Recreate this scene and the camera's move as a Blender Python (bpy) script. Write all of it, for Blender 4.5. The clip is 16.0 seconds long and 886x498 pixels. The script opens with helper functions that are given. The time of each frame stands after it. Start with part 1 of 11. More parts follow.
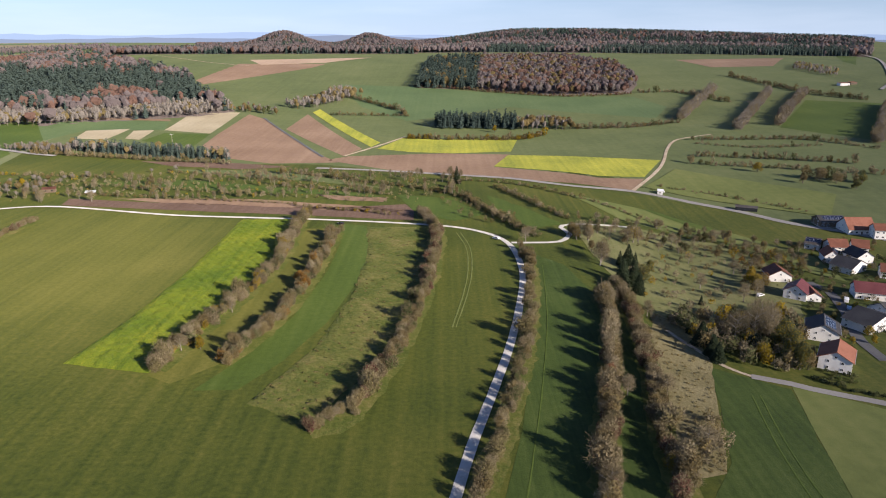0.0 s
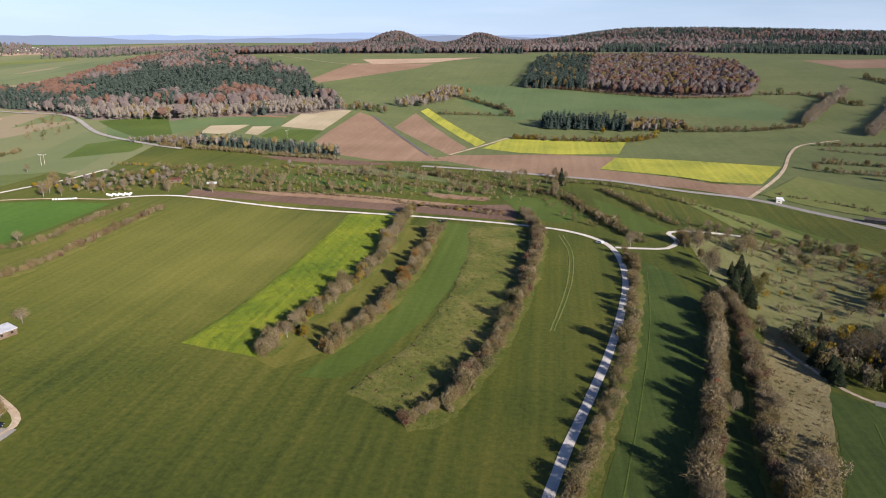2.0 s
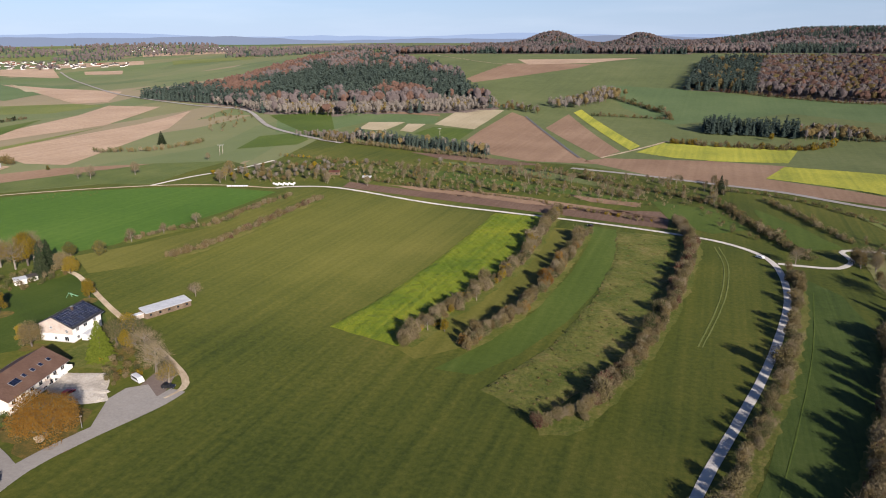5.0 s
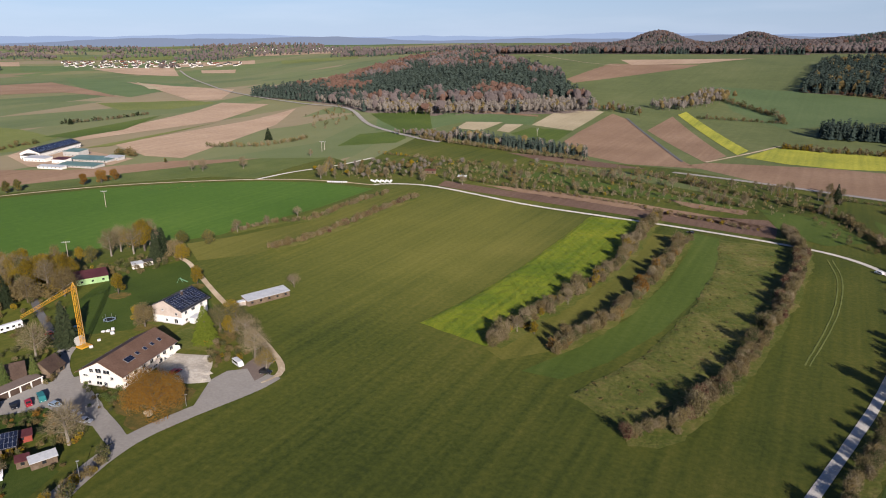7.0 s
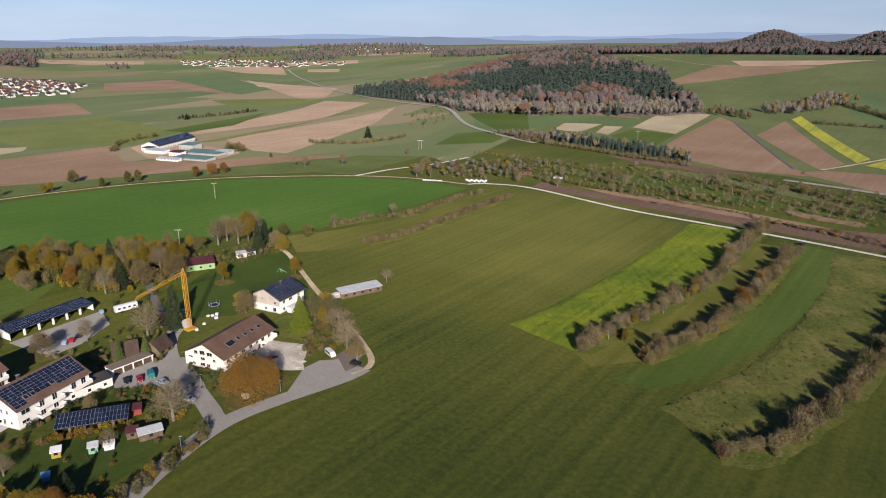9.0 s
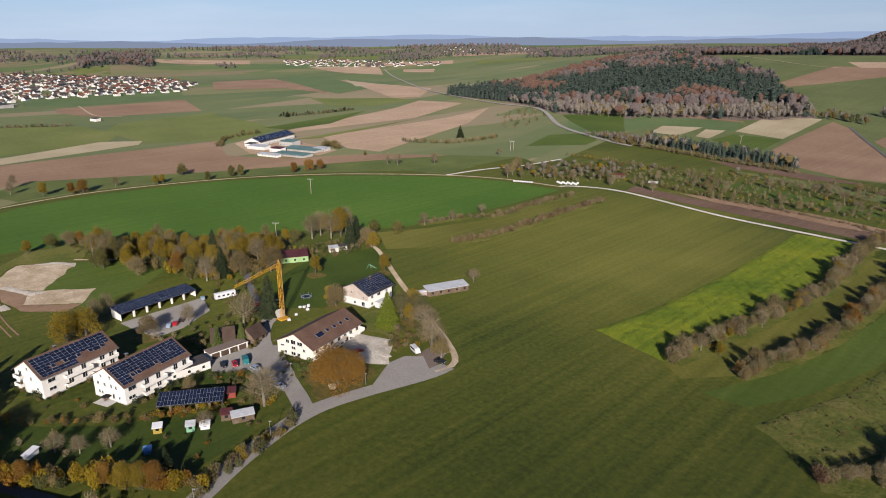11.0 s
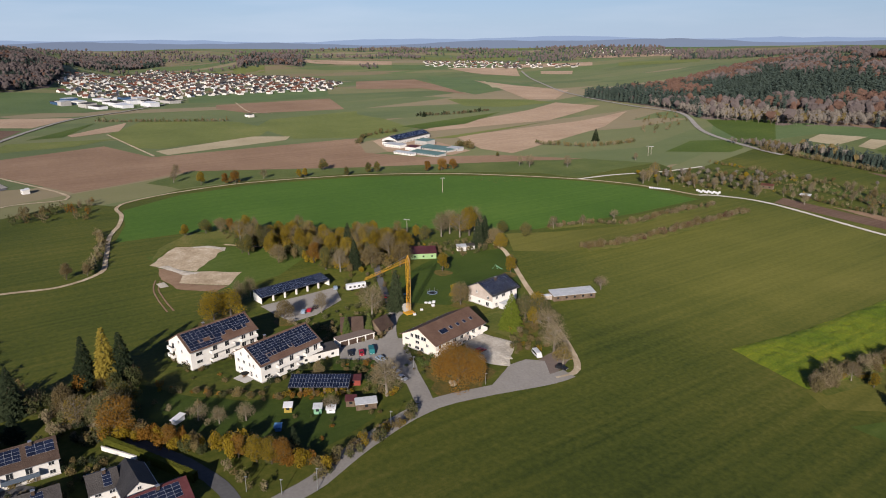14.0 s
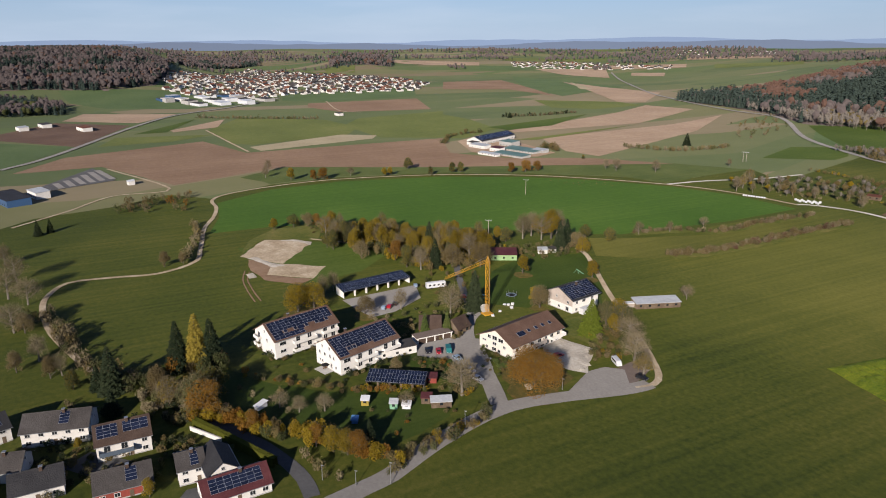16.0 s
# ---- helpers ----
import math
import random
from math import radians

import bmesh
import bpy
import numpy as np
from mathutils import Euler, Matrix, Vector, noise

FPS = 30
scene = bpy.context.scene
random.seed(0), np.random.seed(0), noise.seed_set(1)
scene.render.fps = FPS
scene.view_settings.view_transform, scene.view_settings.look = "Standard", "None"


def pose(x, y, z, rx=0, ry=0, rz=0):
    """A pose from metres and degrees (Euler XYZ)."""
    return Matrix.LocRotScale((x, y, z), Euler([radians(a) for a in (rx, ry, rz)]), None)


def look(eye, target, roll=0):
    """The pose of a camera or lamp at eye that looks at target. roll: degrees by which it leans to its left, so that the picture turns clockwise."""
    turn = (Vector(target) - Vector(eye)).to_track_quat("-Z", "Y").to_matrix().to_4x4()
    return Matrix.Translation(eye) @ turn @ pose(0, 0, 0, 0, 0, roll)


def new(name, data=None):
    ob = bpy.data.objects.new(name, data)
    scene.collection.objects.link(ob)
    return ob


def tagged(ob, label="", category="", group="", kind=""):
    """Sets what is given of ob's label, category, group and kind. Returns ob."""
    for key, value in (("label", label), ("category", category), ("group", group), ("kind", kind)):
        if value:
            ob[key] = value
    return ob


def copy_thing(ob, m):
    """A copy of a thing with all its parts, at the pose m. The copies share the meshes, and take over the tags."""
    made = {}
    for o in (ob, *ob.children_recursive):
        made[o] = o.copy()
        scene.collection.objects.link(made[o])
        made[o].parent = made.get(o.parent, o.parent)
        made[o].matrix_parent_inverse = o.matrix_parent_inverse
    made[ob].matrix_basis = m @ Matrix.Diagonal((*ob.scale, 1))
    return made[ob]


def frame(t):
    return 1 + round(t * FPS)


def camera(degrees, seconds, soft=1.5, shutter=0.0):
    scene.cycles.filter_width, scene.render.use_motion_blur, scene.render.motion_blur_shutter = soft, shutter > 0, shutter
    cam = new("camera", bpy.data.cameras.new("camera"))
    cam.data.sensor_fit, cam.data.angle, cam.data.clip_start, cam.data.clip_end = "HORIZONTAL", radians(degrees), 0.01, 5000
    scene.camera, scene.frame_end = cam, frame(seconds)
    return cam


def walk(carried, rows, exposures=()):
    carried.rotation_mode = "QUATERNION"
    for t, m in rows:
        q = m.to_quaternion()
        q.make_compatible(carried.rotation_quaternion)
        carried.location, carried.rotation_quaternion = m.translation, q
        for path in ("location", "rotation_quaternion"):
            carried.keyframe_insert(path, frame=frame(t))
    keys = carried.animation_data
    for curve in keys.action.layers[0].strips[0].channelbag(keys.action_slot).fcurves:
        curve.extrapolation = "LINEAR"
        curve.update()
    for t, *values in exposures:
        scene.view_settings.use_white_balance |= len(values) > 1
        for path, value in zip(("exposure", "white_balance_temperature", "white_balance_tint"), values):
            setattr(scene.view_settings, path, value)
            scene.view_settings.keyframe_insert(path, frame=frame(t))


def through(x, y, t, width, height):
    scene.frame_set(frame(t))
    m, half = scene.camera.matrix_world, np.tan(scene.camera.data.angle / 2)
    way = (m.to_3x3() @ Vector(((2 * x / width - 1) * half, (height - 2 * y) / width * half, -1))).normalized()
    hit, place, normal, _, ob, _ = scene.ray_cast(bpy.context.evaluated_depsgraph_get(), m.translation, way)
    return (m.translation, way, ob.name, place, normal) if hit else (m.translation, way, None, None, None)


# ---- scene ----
# ---- camera ----
# A drone hovers 112 m over the meadow and turns slowly to the left.
cam = camera(65.64, 16.0, soft=1.0)
PATH = [
    (0.0, pose(0, 0, 112, 72.76, -0.21, -0.00)),
    (0.5, pose(0, 0, 112, 72.74, -0.16, 2.37)),
    (1.0, pose(0, 0, 112, 72.71, -0.11, 4.70)),
    (1.5, pose(0, 0, 112, 72.72, -0.09, 6.65)),
    (2.0, pose(0, 0, 112, 72.73, -0.06, 8.73)),
    (2.5, pose(0, 0, 112, 72.72, -0.03, 10.82)),
    (3.0, pose(0, 0, 112, 72.72, 0.04, 12.81)),
    (3.5, pose(0, 0, 112, 72.72, 0.05, 15.01)),
    (4.0, pose(0, 0, 112, 72.73, 0.04, 17.18)),
    (6.5, pose(0, 0, 112, 72.75, 0.17, 27.09)),
    (7.0, pose(0, 0, 112, 72.76, 0.20, 29.20)),
    (7.5, pose(0, 0, 112, 72.77, 0.23, 31.32)),
    (8.0, pose(0, 0, 112, 72.77, 0.25, 33.49)),
    (8.5, pose(0, 0, 112, 72.78, 0.25, 35.45)),
    (9.0, pose(0, 0, 112, 72.80, 0.25, 37.20)),
    (11.5, pose(0, 0, 112, 72.90, 0.33, 46.87)),
    (12.0, pose(0, 0, 112, 72.94, 0.30, 48.89)),
    (12.5, pose(0, 0, 112, 72.98, 0.36, 50.69)),
    (13.0, pose(0, 0, 112, 73.00, 0.39, 52.44)),
    (13.5, pose(0, 0, 112, 73.02, 0.33, 54.22)),
    (14.0, pose(0, 0, 112, 73.05, 0.41, 55.86)),
    (14.5, pose(0, 0, 112, 73.07, 0.43, 57.54)),
    (15.0, pose(0, 0, 112, 73.12, 0.37, 59.26)),
    (15.5, pose(0, 0, 112, 73.12, 0.33, 61.08)),
    (16.0, pose(0, 0, 112, 73.15, 0.31, 62.91)),
]
# the drone camera closes its exposure a little as it turns to the sunlit houses
walk(cam, PATH, [(0.0, 0.80, 6500, 16), (4.0, 0.60, 6500, 16), (7.0, 0.33, 6500, 16), (10.0, 0.20, 6500, 15), (16.0, 0.06, 6500, 14)])

# ---- light ----
SUN_AZ, SUN_EL = 133.5, 20.5          # clockwise from +y, above the horizon
world = bpy.data.worlds.new("sky")
scene.world = world
world.use_nodes = True
wt = world.node_tree
sky = wt.nodes.new("ShaderNodeTexSky")
sky.sky_type = 'NISHITA'
sky.sun_disc = False
sky.sun_elevation = radians(SUN_EL)
sky.sun_rotation = radians(SUN_AZ)
sky.altitude = 600
sky.air_density, sky.dust_density, sky.ozone_density = 1.0, 0.15, 3.0
bg = wt.nodes["Background"]
bg.inputs["Strength"].default_value = 0.05
# thin, streaky cloud veils in the sky
wtc = wt.nodes.new("ShaderNodeTexCoord")
wmap = wt.nodes.new("ShaderNodeMapping")
wmap.inputs["Scale"].default_value = (2.2, 2.2, 17.0)
wn = wt.nodes.new("ShaderNodeTexNoise")
wn.inputs["Scale"].default_value = 1.6
wn.inputs["Detail"].default_value = 6
wr = wt.nodes.new("ShaderNodeMapRange")
wr.inputs["From Min"].default_value, wr.inputs["From Max"].default_value = 0.48, 0.80
wr.inputs["To Max"].default_value = 0.42
wm = wt.nodes.new("ShaderNodeMix")
wm.data_type = 'RGBA'
wm.inputs[7].default_value = (9.2, 10.8, 12.8, 1)
wt.links.new(wtc.outputs["Generated"], wmap.inputs[0])
wt.links.new(wmap.outputs[0], wn.inputs["Vector"])
wt.links.new(wn.outputs[0], wr.inputs["Value"])
wt.links.new(wr.outputs[0], wm.inputs[0])
wtint = wt.nodes.new("ShaderNodeMix")
wtint.data_type, wtint.blend_type = 'RGBA', 'MULTIPLY'
wtint.inputs[0].default_value = 1.0
wtint.inputs[7].default_value = (0.72, 0.92, 1.27, 1)
wt.links.new(sky.outputs[0], wtint.inputs[6])
# pale haze low over the horizon
wsep = wt.nodes.new("ShaderNodeSeparateXYZ")
wh = wt.nodes.new("ShaderNodeMapRange")
wh.inputs["From Min"].default_value, wh.inputs["From Max"].default_value = 0.0, 0.16
wh.inputs["To Min"].default_value, wh.inputs["To Max"].default_value = 0.85, 0.0
whm = wt.nodes.new("ShaderNodeMix")
whm.data_type = 'RGBA'
whm.inputs[7].default_value = (6.9, 8.9, 11.6, 1)
wt.links.new(wtc.outputs["Generated"], wsep.inputs[0])
wt.links.new(wsep.outputs[2], wh.inputs["Value"])
wx = wt.nodes.new("ShaderNodeMapRange")
wx.inputs["From Min"].default_value, wx.inputs["From Max"].default_value = -0.95, 0.45
wx.inputs["To Min"].default_value, wx.inputs["To Max"].default_value = 1.28, 0.94
wbr = wt.nodes.new("ShaderNodeVectorMath")
wbr.operation = 'SCALE'
wt.links.new(wsep.outputs[0], wx.inputs["Value"])
wt.links.new(wx.outputs[0], wbr.inputs["Scale"])
wt.links.new(wh.outputs[0], whm.inputs[0])
wt.links.new(wtint.outputs[2], whm.inputs[6])
wt.links.new(whm.outputs[2], wm.inputs[6])
wt.links.new(wm.outputs[2], wbr.inputs[0])
wt.links.new(wbr.outputs[0], bg.inputs["Color"])

sun = new("sun", bpy.data.lights.new("sun", 'SUN'))
sun.data.energy = 5.0
sun.data.angle = radians(0.6)
sun.data.color = (1.0, 0.915, 0.80)
_a, _e = radians(SUN_AZ), radians(SUN_EL)
sun.matrix_world = look((math.sin(_a) * 900, math.cos(_a) * 900, 900 * math.tan(_e)), (0, 0, 0))


# ---- materials ----
def links(nt, a, b):
    nt.links.new(a, b)


def surface(name, stops, scale=0.05, fine=1.5, rough=0.9, bump=0.0, bump_scale=2.0, metallic=0.0, streak=None,
            jitter=0.0, island=0.0, spec=0.25, contrast=0.34):
    """Procedural surface: colour stops over two scales of noise in metres, optional streaks (angle, spacing, amount),
    variation from object to object (jitter) and from piece to piece (island)."""
    m = bpy.data.materials.new(name)
    m.use_nodes = True
    nt = m.node_tree
    b = nt.nodes["Principled BSDF"]
    b.inputs["Roughness"].default_value = rough
    b.inputs["Metallic"].default_value = metallic
    b.inputs["Specular IOR Level"].default_value = spec
    if rough > 0.83:
        b.inputs["Diffuse Roughness"].default_value = 0.8
    geo = nt.nodes.new("ShaderNodeNewGeometry")
    n1 = nt.nodes.new("ShaderNodeTexNoise")
    n1.inputs["Scale"].default_value = scale
    n1.inputs["Detail"].default_value = 4
    n2 = nt.nodes.new("ShaderNodeTexNoise")
    n2.inputs["Scale"].default_value = fine
    n2.inputs["Detail"].default_value = 6
    n2.inputs["Roughness"].default_value = 0.7
    links(nt, geo.outputs["Position"], n1.inputs["Vector"])
    links(nt, geo.outputs["Position"], n2.inputs["Vector"])
    fac = nt.nodes.new("ShaderNodeMix")
    fac.data_type = 'FLOAT'
    fac.inputs[0].default_value = 0.5
    links(nt, n1.outputs[0], fac.inputs[2])
    links(nt, n2.outputs[0], fac.inputs[3])
    val = fac.outputs[0]

    def add(sock, amount, mid=0.5):
        nonlocal val
        ma = nt.nodes.new("ShaderNodeMath")
        ma.operation = 'MULTIPLY_ADD'
        ma.inputs[1].default_value = amount
        mb = nt.nodes.new("ShaderNodeMath")
        mb.operation = 'ADD'
        mb.inputs[1].default_value = -amount * mid
        links(nt, sock, ma.inputs[0])
        links(nt, val, ma.inputs[2])
        links(nt, ma.outputs[0], mb.inputs[0])
        val = mb.outputs[0]

    if streak:
        angle, spacing, amount = streak
        mp = nt.nodes.new("ShaderNodeMapping")
        mp.inputs["Rotation"].default_value = (0, 0, radians(angle))
        mp.inputs["Scale"].default_value = (1 / spacing, 0.012 / spacing, 0.0)
        ns = nt.nodes.new("ShaderNodeTexNoise")
        ns.inputs["Scale"].default_value = 1.0
        ns.inputs["Detail"].default_value = 3
        links(nt, geo.outputs["Position"], mp.inputs[0])
        links(nt, mp.outputs[0], ns.inputs["Vector"])
        add(ns.outputs[0], amount)
    if island:
        add(geo.outputs["Random Per Island"], island)
    if jitter:
        oi = nt.nodes.new("ShaderNodeObjectInfo")
        add(oi.outputs["Random"], jitter)
    ramp = nt.nodes.new("ShaderNodeValToRGB")
    el = ramp.color_ramp.elements
    lo, hi = 0.5 - contrast / 2, 0.5 + contrast / 2
    while len(el) < len(stops):
        el.new(0.5)
    for i, c in enumerate(stops):
        el[i].position = lo + (hi - lo) * i / max(1, len(stops) - 1)
        el[i].color = (*c, 1)
    links(nt, val, ramp.inputs[0])
    links(nt, ramp.outputs[0], b.inputs["Base Color"])
    if bump:
        n3 = nt.nodes.new("ShaderNodeTexNoise")
        n3.inputs["Scale"].default_value = bump_scale
        n3.inputs["Detail"].default_value = 5
        links(nt, geo.outputs["Position"], n3.inputs["Vector"])
        bp = nt.nodes.new("ShaderNodeBump")
        bp.inputs["Strength"].default_value = bump
        bp.inputs["Distance"].default_value = 0.4
        links(nt, n3.outputs[0], bp.inputs["Height"])
        links(nt, bp.outputs[0], b.inputs["Normal"])
    return m


def foliage(name, stops, through=0.25, jitter=0.5, island=0.6):
    """Leaves and twigs: colour from piece to piece and tree to tree, part of the light passing through."""
    m = surface(name, stops, scale=0.06, fine=0.9, rough=0.85, jitter=jitter, island=island, spec=0.1, contrast=0.9)
    nt = m.node_tree
    b = nt.nodes["Principled BSDF"]
    tr = nt.nodes.new("ShaderNodeBsdfTranslucent")
    mx = nt.nodes.new("ShaderNodeMixShader")
    mx.inputs[0].default_value = through
    src = b.inputs["Base Color"].links[0].from_socket
    links(nt, src, tr.inputs["Color"])
    links(nt, b.outputs[0], mx.inputs[1])
    links(nt, tr.outputs[0], mx.inputs[2])
    links(nt, mx.outputs[0], nt.nodes["Material Output"].inputs["Surface"])
    return m


M = {}
M["meadow"] = surface("meadow_grass", [(0.026, 0.037, 0.0045), (0.041, 0.054, 0.0065), (0.061, 0.069, 0.0095), (0.086, 0.085, 0.016)],
                      scale=0.011, fine=0.5, streak=(58, 3.2, 0.32), bump=0.22, bump_scale=2.2, contrast=0.30)
M["lawn"] = surface("deep_green_lawn", [(0.020, 0.036, 0.004), (0.030, 0.050, 0.006), (0.046, 0.064, 0.010)], scale=0.05, fine=0.8, streak=(20, 1.5, 0.2), bump=0.3, bump_scale=2.2)
M["hut_roof"] = surface("old_brown_roof_tiles", [(0.055, 0.036, 0.027), (0.085, 0.056, 0.042), (0.120, 0.084, 0.064)], scale=0.22, fine=1.6, rough=0.8, bump=0.5, bump_scale=3.2)
M["meadow_light"] = surface("olive_meadow_grass", [(0.056, 0.062, 0.010), (0.082, 0.084, 0.015), (0.116, 0.108, 0.024)],
                            scale=0.014, fine=0.6, streak=(58, 4.0, 0.34), bump=0.22, bump_scale=2.2, contrast=0.32)
M["plain"] = surface("pale_plain_grassland", [(0.072, 0.092, 0.034), (0.098, 0.116, 0.046), (0.134, 0.140, 0.064)],
                     scale=0.004, fine=0.02, streak=(25, 14, 0.3), bump=0.2, contrast=0.3)
def paler(m, spots, stops):
    """Paler parts of a meadow: soft ovals (x, y, half-width, half-length, turn) with ragged edges."""
    nt = m.node_tree
    b = nt.nodes["Principled BSDF"]
    src = b.inputs["Base Color"].links[0].from_socket
    val = nt.nodes["Color Ramp"].inputs[0].links[0].from_socket
    ramp = nt.nodes.new("ShaderNodeValToRGB")
    el = ramp.color_ramp.elements
    el.new(0.5)
    for e, q, c in zip(el, (0.33, 0.5, 0.67), stops):
        e.position, e.color = q, (*c, 1)
    links(nt, val, ramp.inputs[0])
    geo = nt.nodes.new("ShaderNodeNewGeometry")
    big = nt.nodes.new("ShaderNodeTexNoise")
    big.inputs["Scale"].default_value = 0.02
    big.inputs["Detail"].default_value = 5
    links(nt, geo.outputs["Position"], big.inputs["Vector"])
    for x, y, w, h, turn in spots:
        mp = nt.nodes.new("ShaderNodeMapping")
        mp.vector_type = 'TEXTURE'
        mp.inputs["Location"].default_value = (x, y, 0)
        mp.inputs["Rotation"].default_value = (0, 0, radians(turn))
        mp.inputs["Scale"].default_value = (w, h, 1e5)
        ln = nt.nodes.new("ShaderNodeVectorMath")
        ln.operation = 'LENGTH'
        ad = nt.nodes.new("ShaderNodeMath")
        ad.operation = 'MULTIPLY_ADD'
        ad.inputs[1].default_value = 0.9
        mr = nt.nodes.new("ShaderNodeMapRange")
        mr.interpolation_type = 'SMOOTHSTEP'
        mr.inputs["From Min"].default_value, mr.inputs["From Max"].default_value = 0.95, 1.85
        mr.inputs["To Min"].default_value, mr.inputs["To Max"].default_value = 0.85, 0.0
        mx = nt.nodes.new("ShaderNodeMix")
        mx.data_type = 'RGBA'
        links(nt, geo.outputs["Position"], mp.inputs[0])
        links(nt, mp.outputs[0], ln.inputs[0])
        links(nt, big.outputs[0], ad.inputs[0])
        links(nt, ln.outputs["Value"], ad.inputs[2])
        links(nt, ad.outputs[0], mr.inputs["Value"])
        links(nt, mr.outputs[0], mx.inputs[0])
        links(nt, src, mx.inputs[6])
        links(nt, ramp.outputs[0], mx.inputs[7])
        src = mx.outputs[2]
    links(nt, src, b.inputs["Base Color"])


paler(M["meadow"], ((-198, 342, 82, 118, 8),), ((0.062, 0.069, 0.011), (0.092, 0.095, 0.017), (0.128, 0.121, 0.026)))


def patchwork(m, turn, wide, long, stops):
    """Far fields: long plots of their own colours over the ground cover."""
    nt = m.node_tree
    b = nt.nodes["Principled BSDF"]
    src = b.inputs["Base Color"].links[0].from_socket
    geo = nt.nodes.new("ShaderNodeNewGeometry")
    mp = nt.nodes.new("ShaderNodeMapping")
    mp.inputs["Rotation"].default_value = (0, 0, radians(turn))
    mp.inputs["Scale"].default_value = (1 / wide, 1 / long, 0.0)
    vo = nt.nodes.new("ShaderNodeTexVoronoi")
    vo.distance = 'CHEBYCHEV'
    vo.inputs["Scale"].default_value = 1.0
    sep = nt.nodes.new("ShaderNodeSeparateColor")
    ramp = nt.nodes.new("ShaderNodeValToRGB")
    ramp.color_ramp.interpolation = 'CONSTANT'
    el = ramp.color_ramp.elements
    while len(el) < len(stops):
        el.new(0.5)
    for i, c in enumerate(stops):
        el[i].position = i / len(stops)
        el[i].color = (*c, 1)
    mx = nt.nodes.new("ShaderNodeMix")
    mx.data_type = 'RGBA'
    mx.inputs[0].default_value = 0.6
    links(nt, geo.outputs["Position"], mp.inputs[0])
    links(nt, mp.outputs[0], vo.inputs["Vector"])
    links(nt, vo.outputs["Color"], sep.inputs[0])
    links(nt, sep.outputs[0], ramp.inputs[0])
    links(nt, src, mx.inputs[6])
    links(nt, ramp.outputs[0], mx.inputs[7])
    links(nt, mx.outputs[2], b.inputs["Base Color"])


patchwork(M["plain"], 38, 120, 430, [(0.094, 0.118, 0.050), (0.064, 0.092, 0.040), (0.150, 0.140, 0.072), (0.076, 0.112, 0.040), (0.116, 0.126, 0.060), (0.220, 0.165, 0.118), (0.086, 0.110, 0.048), (0.178, 0.126, 0.088)])
M["pasture"] = surface("pasture_grass", [(0.060, 0.078, 0.028), (0.082, 0.100, 0.036), (0.108, 0.120, 0.048)],
                       scale=0.012, fine=0.12, streak=(20, 5, 0.2), bump=0.3, bump_scale=0.8)
M["lush"] = surface("young_winter_wheat", [(0.033, 0.055, 0.007), (0.049, 0.075, 0.011), (0.070, 0.094, 0.018)],
                    scale=0.01, fine=0.4, streak=(-30, 3.0, 0.3), bump=0.2, bump_scale=1.5)
M["wheat"] = surface("bright_winter_wheat", [(0.030, 0.070, 0.007), (0.042, 0.088, 0.010), (0.060, 0.108, 0.015)],
                     scale=0.012, fine=0.25, streak=(-30, 3.0, 0.3), bump=0.2, bump_scale=1.5)
M["strip"] = surface("dark_green_meadow_strip", [(0.024, 0.042, 0.007), (0.036, 0.058, 0.010), (0.052, 0.074, 0.016)],
                     scale=0.03, fine=0.4, streak=(5, 1.6, 0.5), bump=0.3, bump_scale=1.5)
M["olive"] = surface("olive_stubble_grass", [(0.074, 0.092, 0.024), (0.100, 0.118, 0.032), (0.132, 0.140, 0.044)],
                     scale=0.012, fine=0.15, streak=(15, 4, 0.25), bump=0.2)
M["dkgreen"] = surface("dark_green_crop", [(0.054, 0.084, 0.032), (0.070, 0.104, 0.040), (0.092, 0.124, 0.050)],
                       scale=0.012, fine=0.2, streak=(35, 4, 0.2), bump=0.2)
M["dry"] = surface("dry_rough_grass", [(0.032, 0.048, 0.007), (0.058, 0.073, 0.012), (0.098, 0.098, 0.024), (0.158, 0.124, 0.050)],
                   scale=0.05, fine=0.5, bump=0.8, bump_scale=0.9, contrast=0.36)
M["slope"] = surface("dry_slope_grass", [(0.082, 0.092, 0.030), (0.118, 0.122, 0.046), (0.165, 0.156, 0.072)], scale=0.03, fine=0.5, streak=(30, 3, 0.2), bump=0.6, bump_scale=1.0)
M["verge_green"] = surface("rough_green_grass", [(0.046, 0.066, 0.016), (0.066, 0.086, 0.023), (0.094, 0.108, 0.034)], scale=0.03, fine=0.4, streak=(50, 4, 0.2), bump=0.4, bump_scale=1.2)
M["straw"] = surface("withered_straw_grass", [(0.110, 0.096, 0.042), (0.155, 0.132, 0.062), (0.210, 0.180, 0.095)],
                     scale=0.06, fine=0.8, bump=0.8, bump_scale=1.1)
M["rape"] = surface("flowering_mustard", [(0.036, 0.066, 0.005), (0.074, 0.112, 0.008), (0.128, 0.154, 0.011), (0.225, 0.212, 0.016)],
                    scale=0.03, fine=1.3, streak=(8, 2.0, 0.3), bump=1.0, bump_scale=1.6, contrast=0.42)
M["mustard"] = surface("bright_flowering_mustard", [(0.140, 0.165, 0.026), (0.235, 0.242, 0.032), (0.330, 0.318, 0.044)],
                       scale=0.02, fine=0.3, streak=(-60, 5, 0.4), bump=0.6)
M["soil"] = surface("ploughed_brown_soil", [(0.138, 0.088, 0.056), (0.178, 0.117, 0.076), (0.226, 0.155, 0.104)],
                    scale=0.012, fine=0.25, streak=(70, 4, 0.3), bump=0.7, bump_scale=0.9)
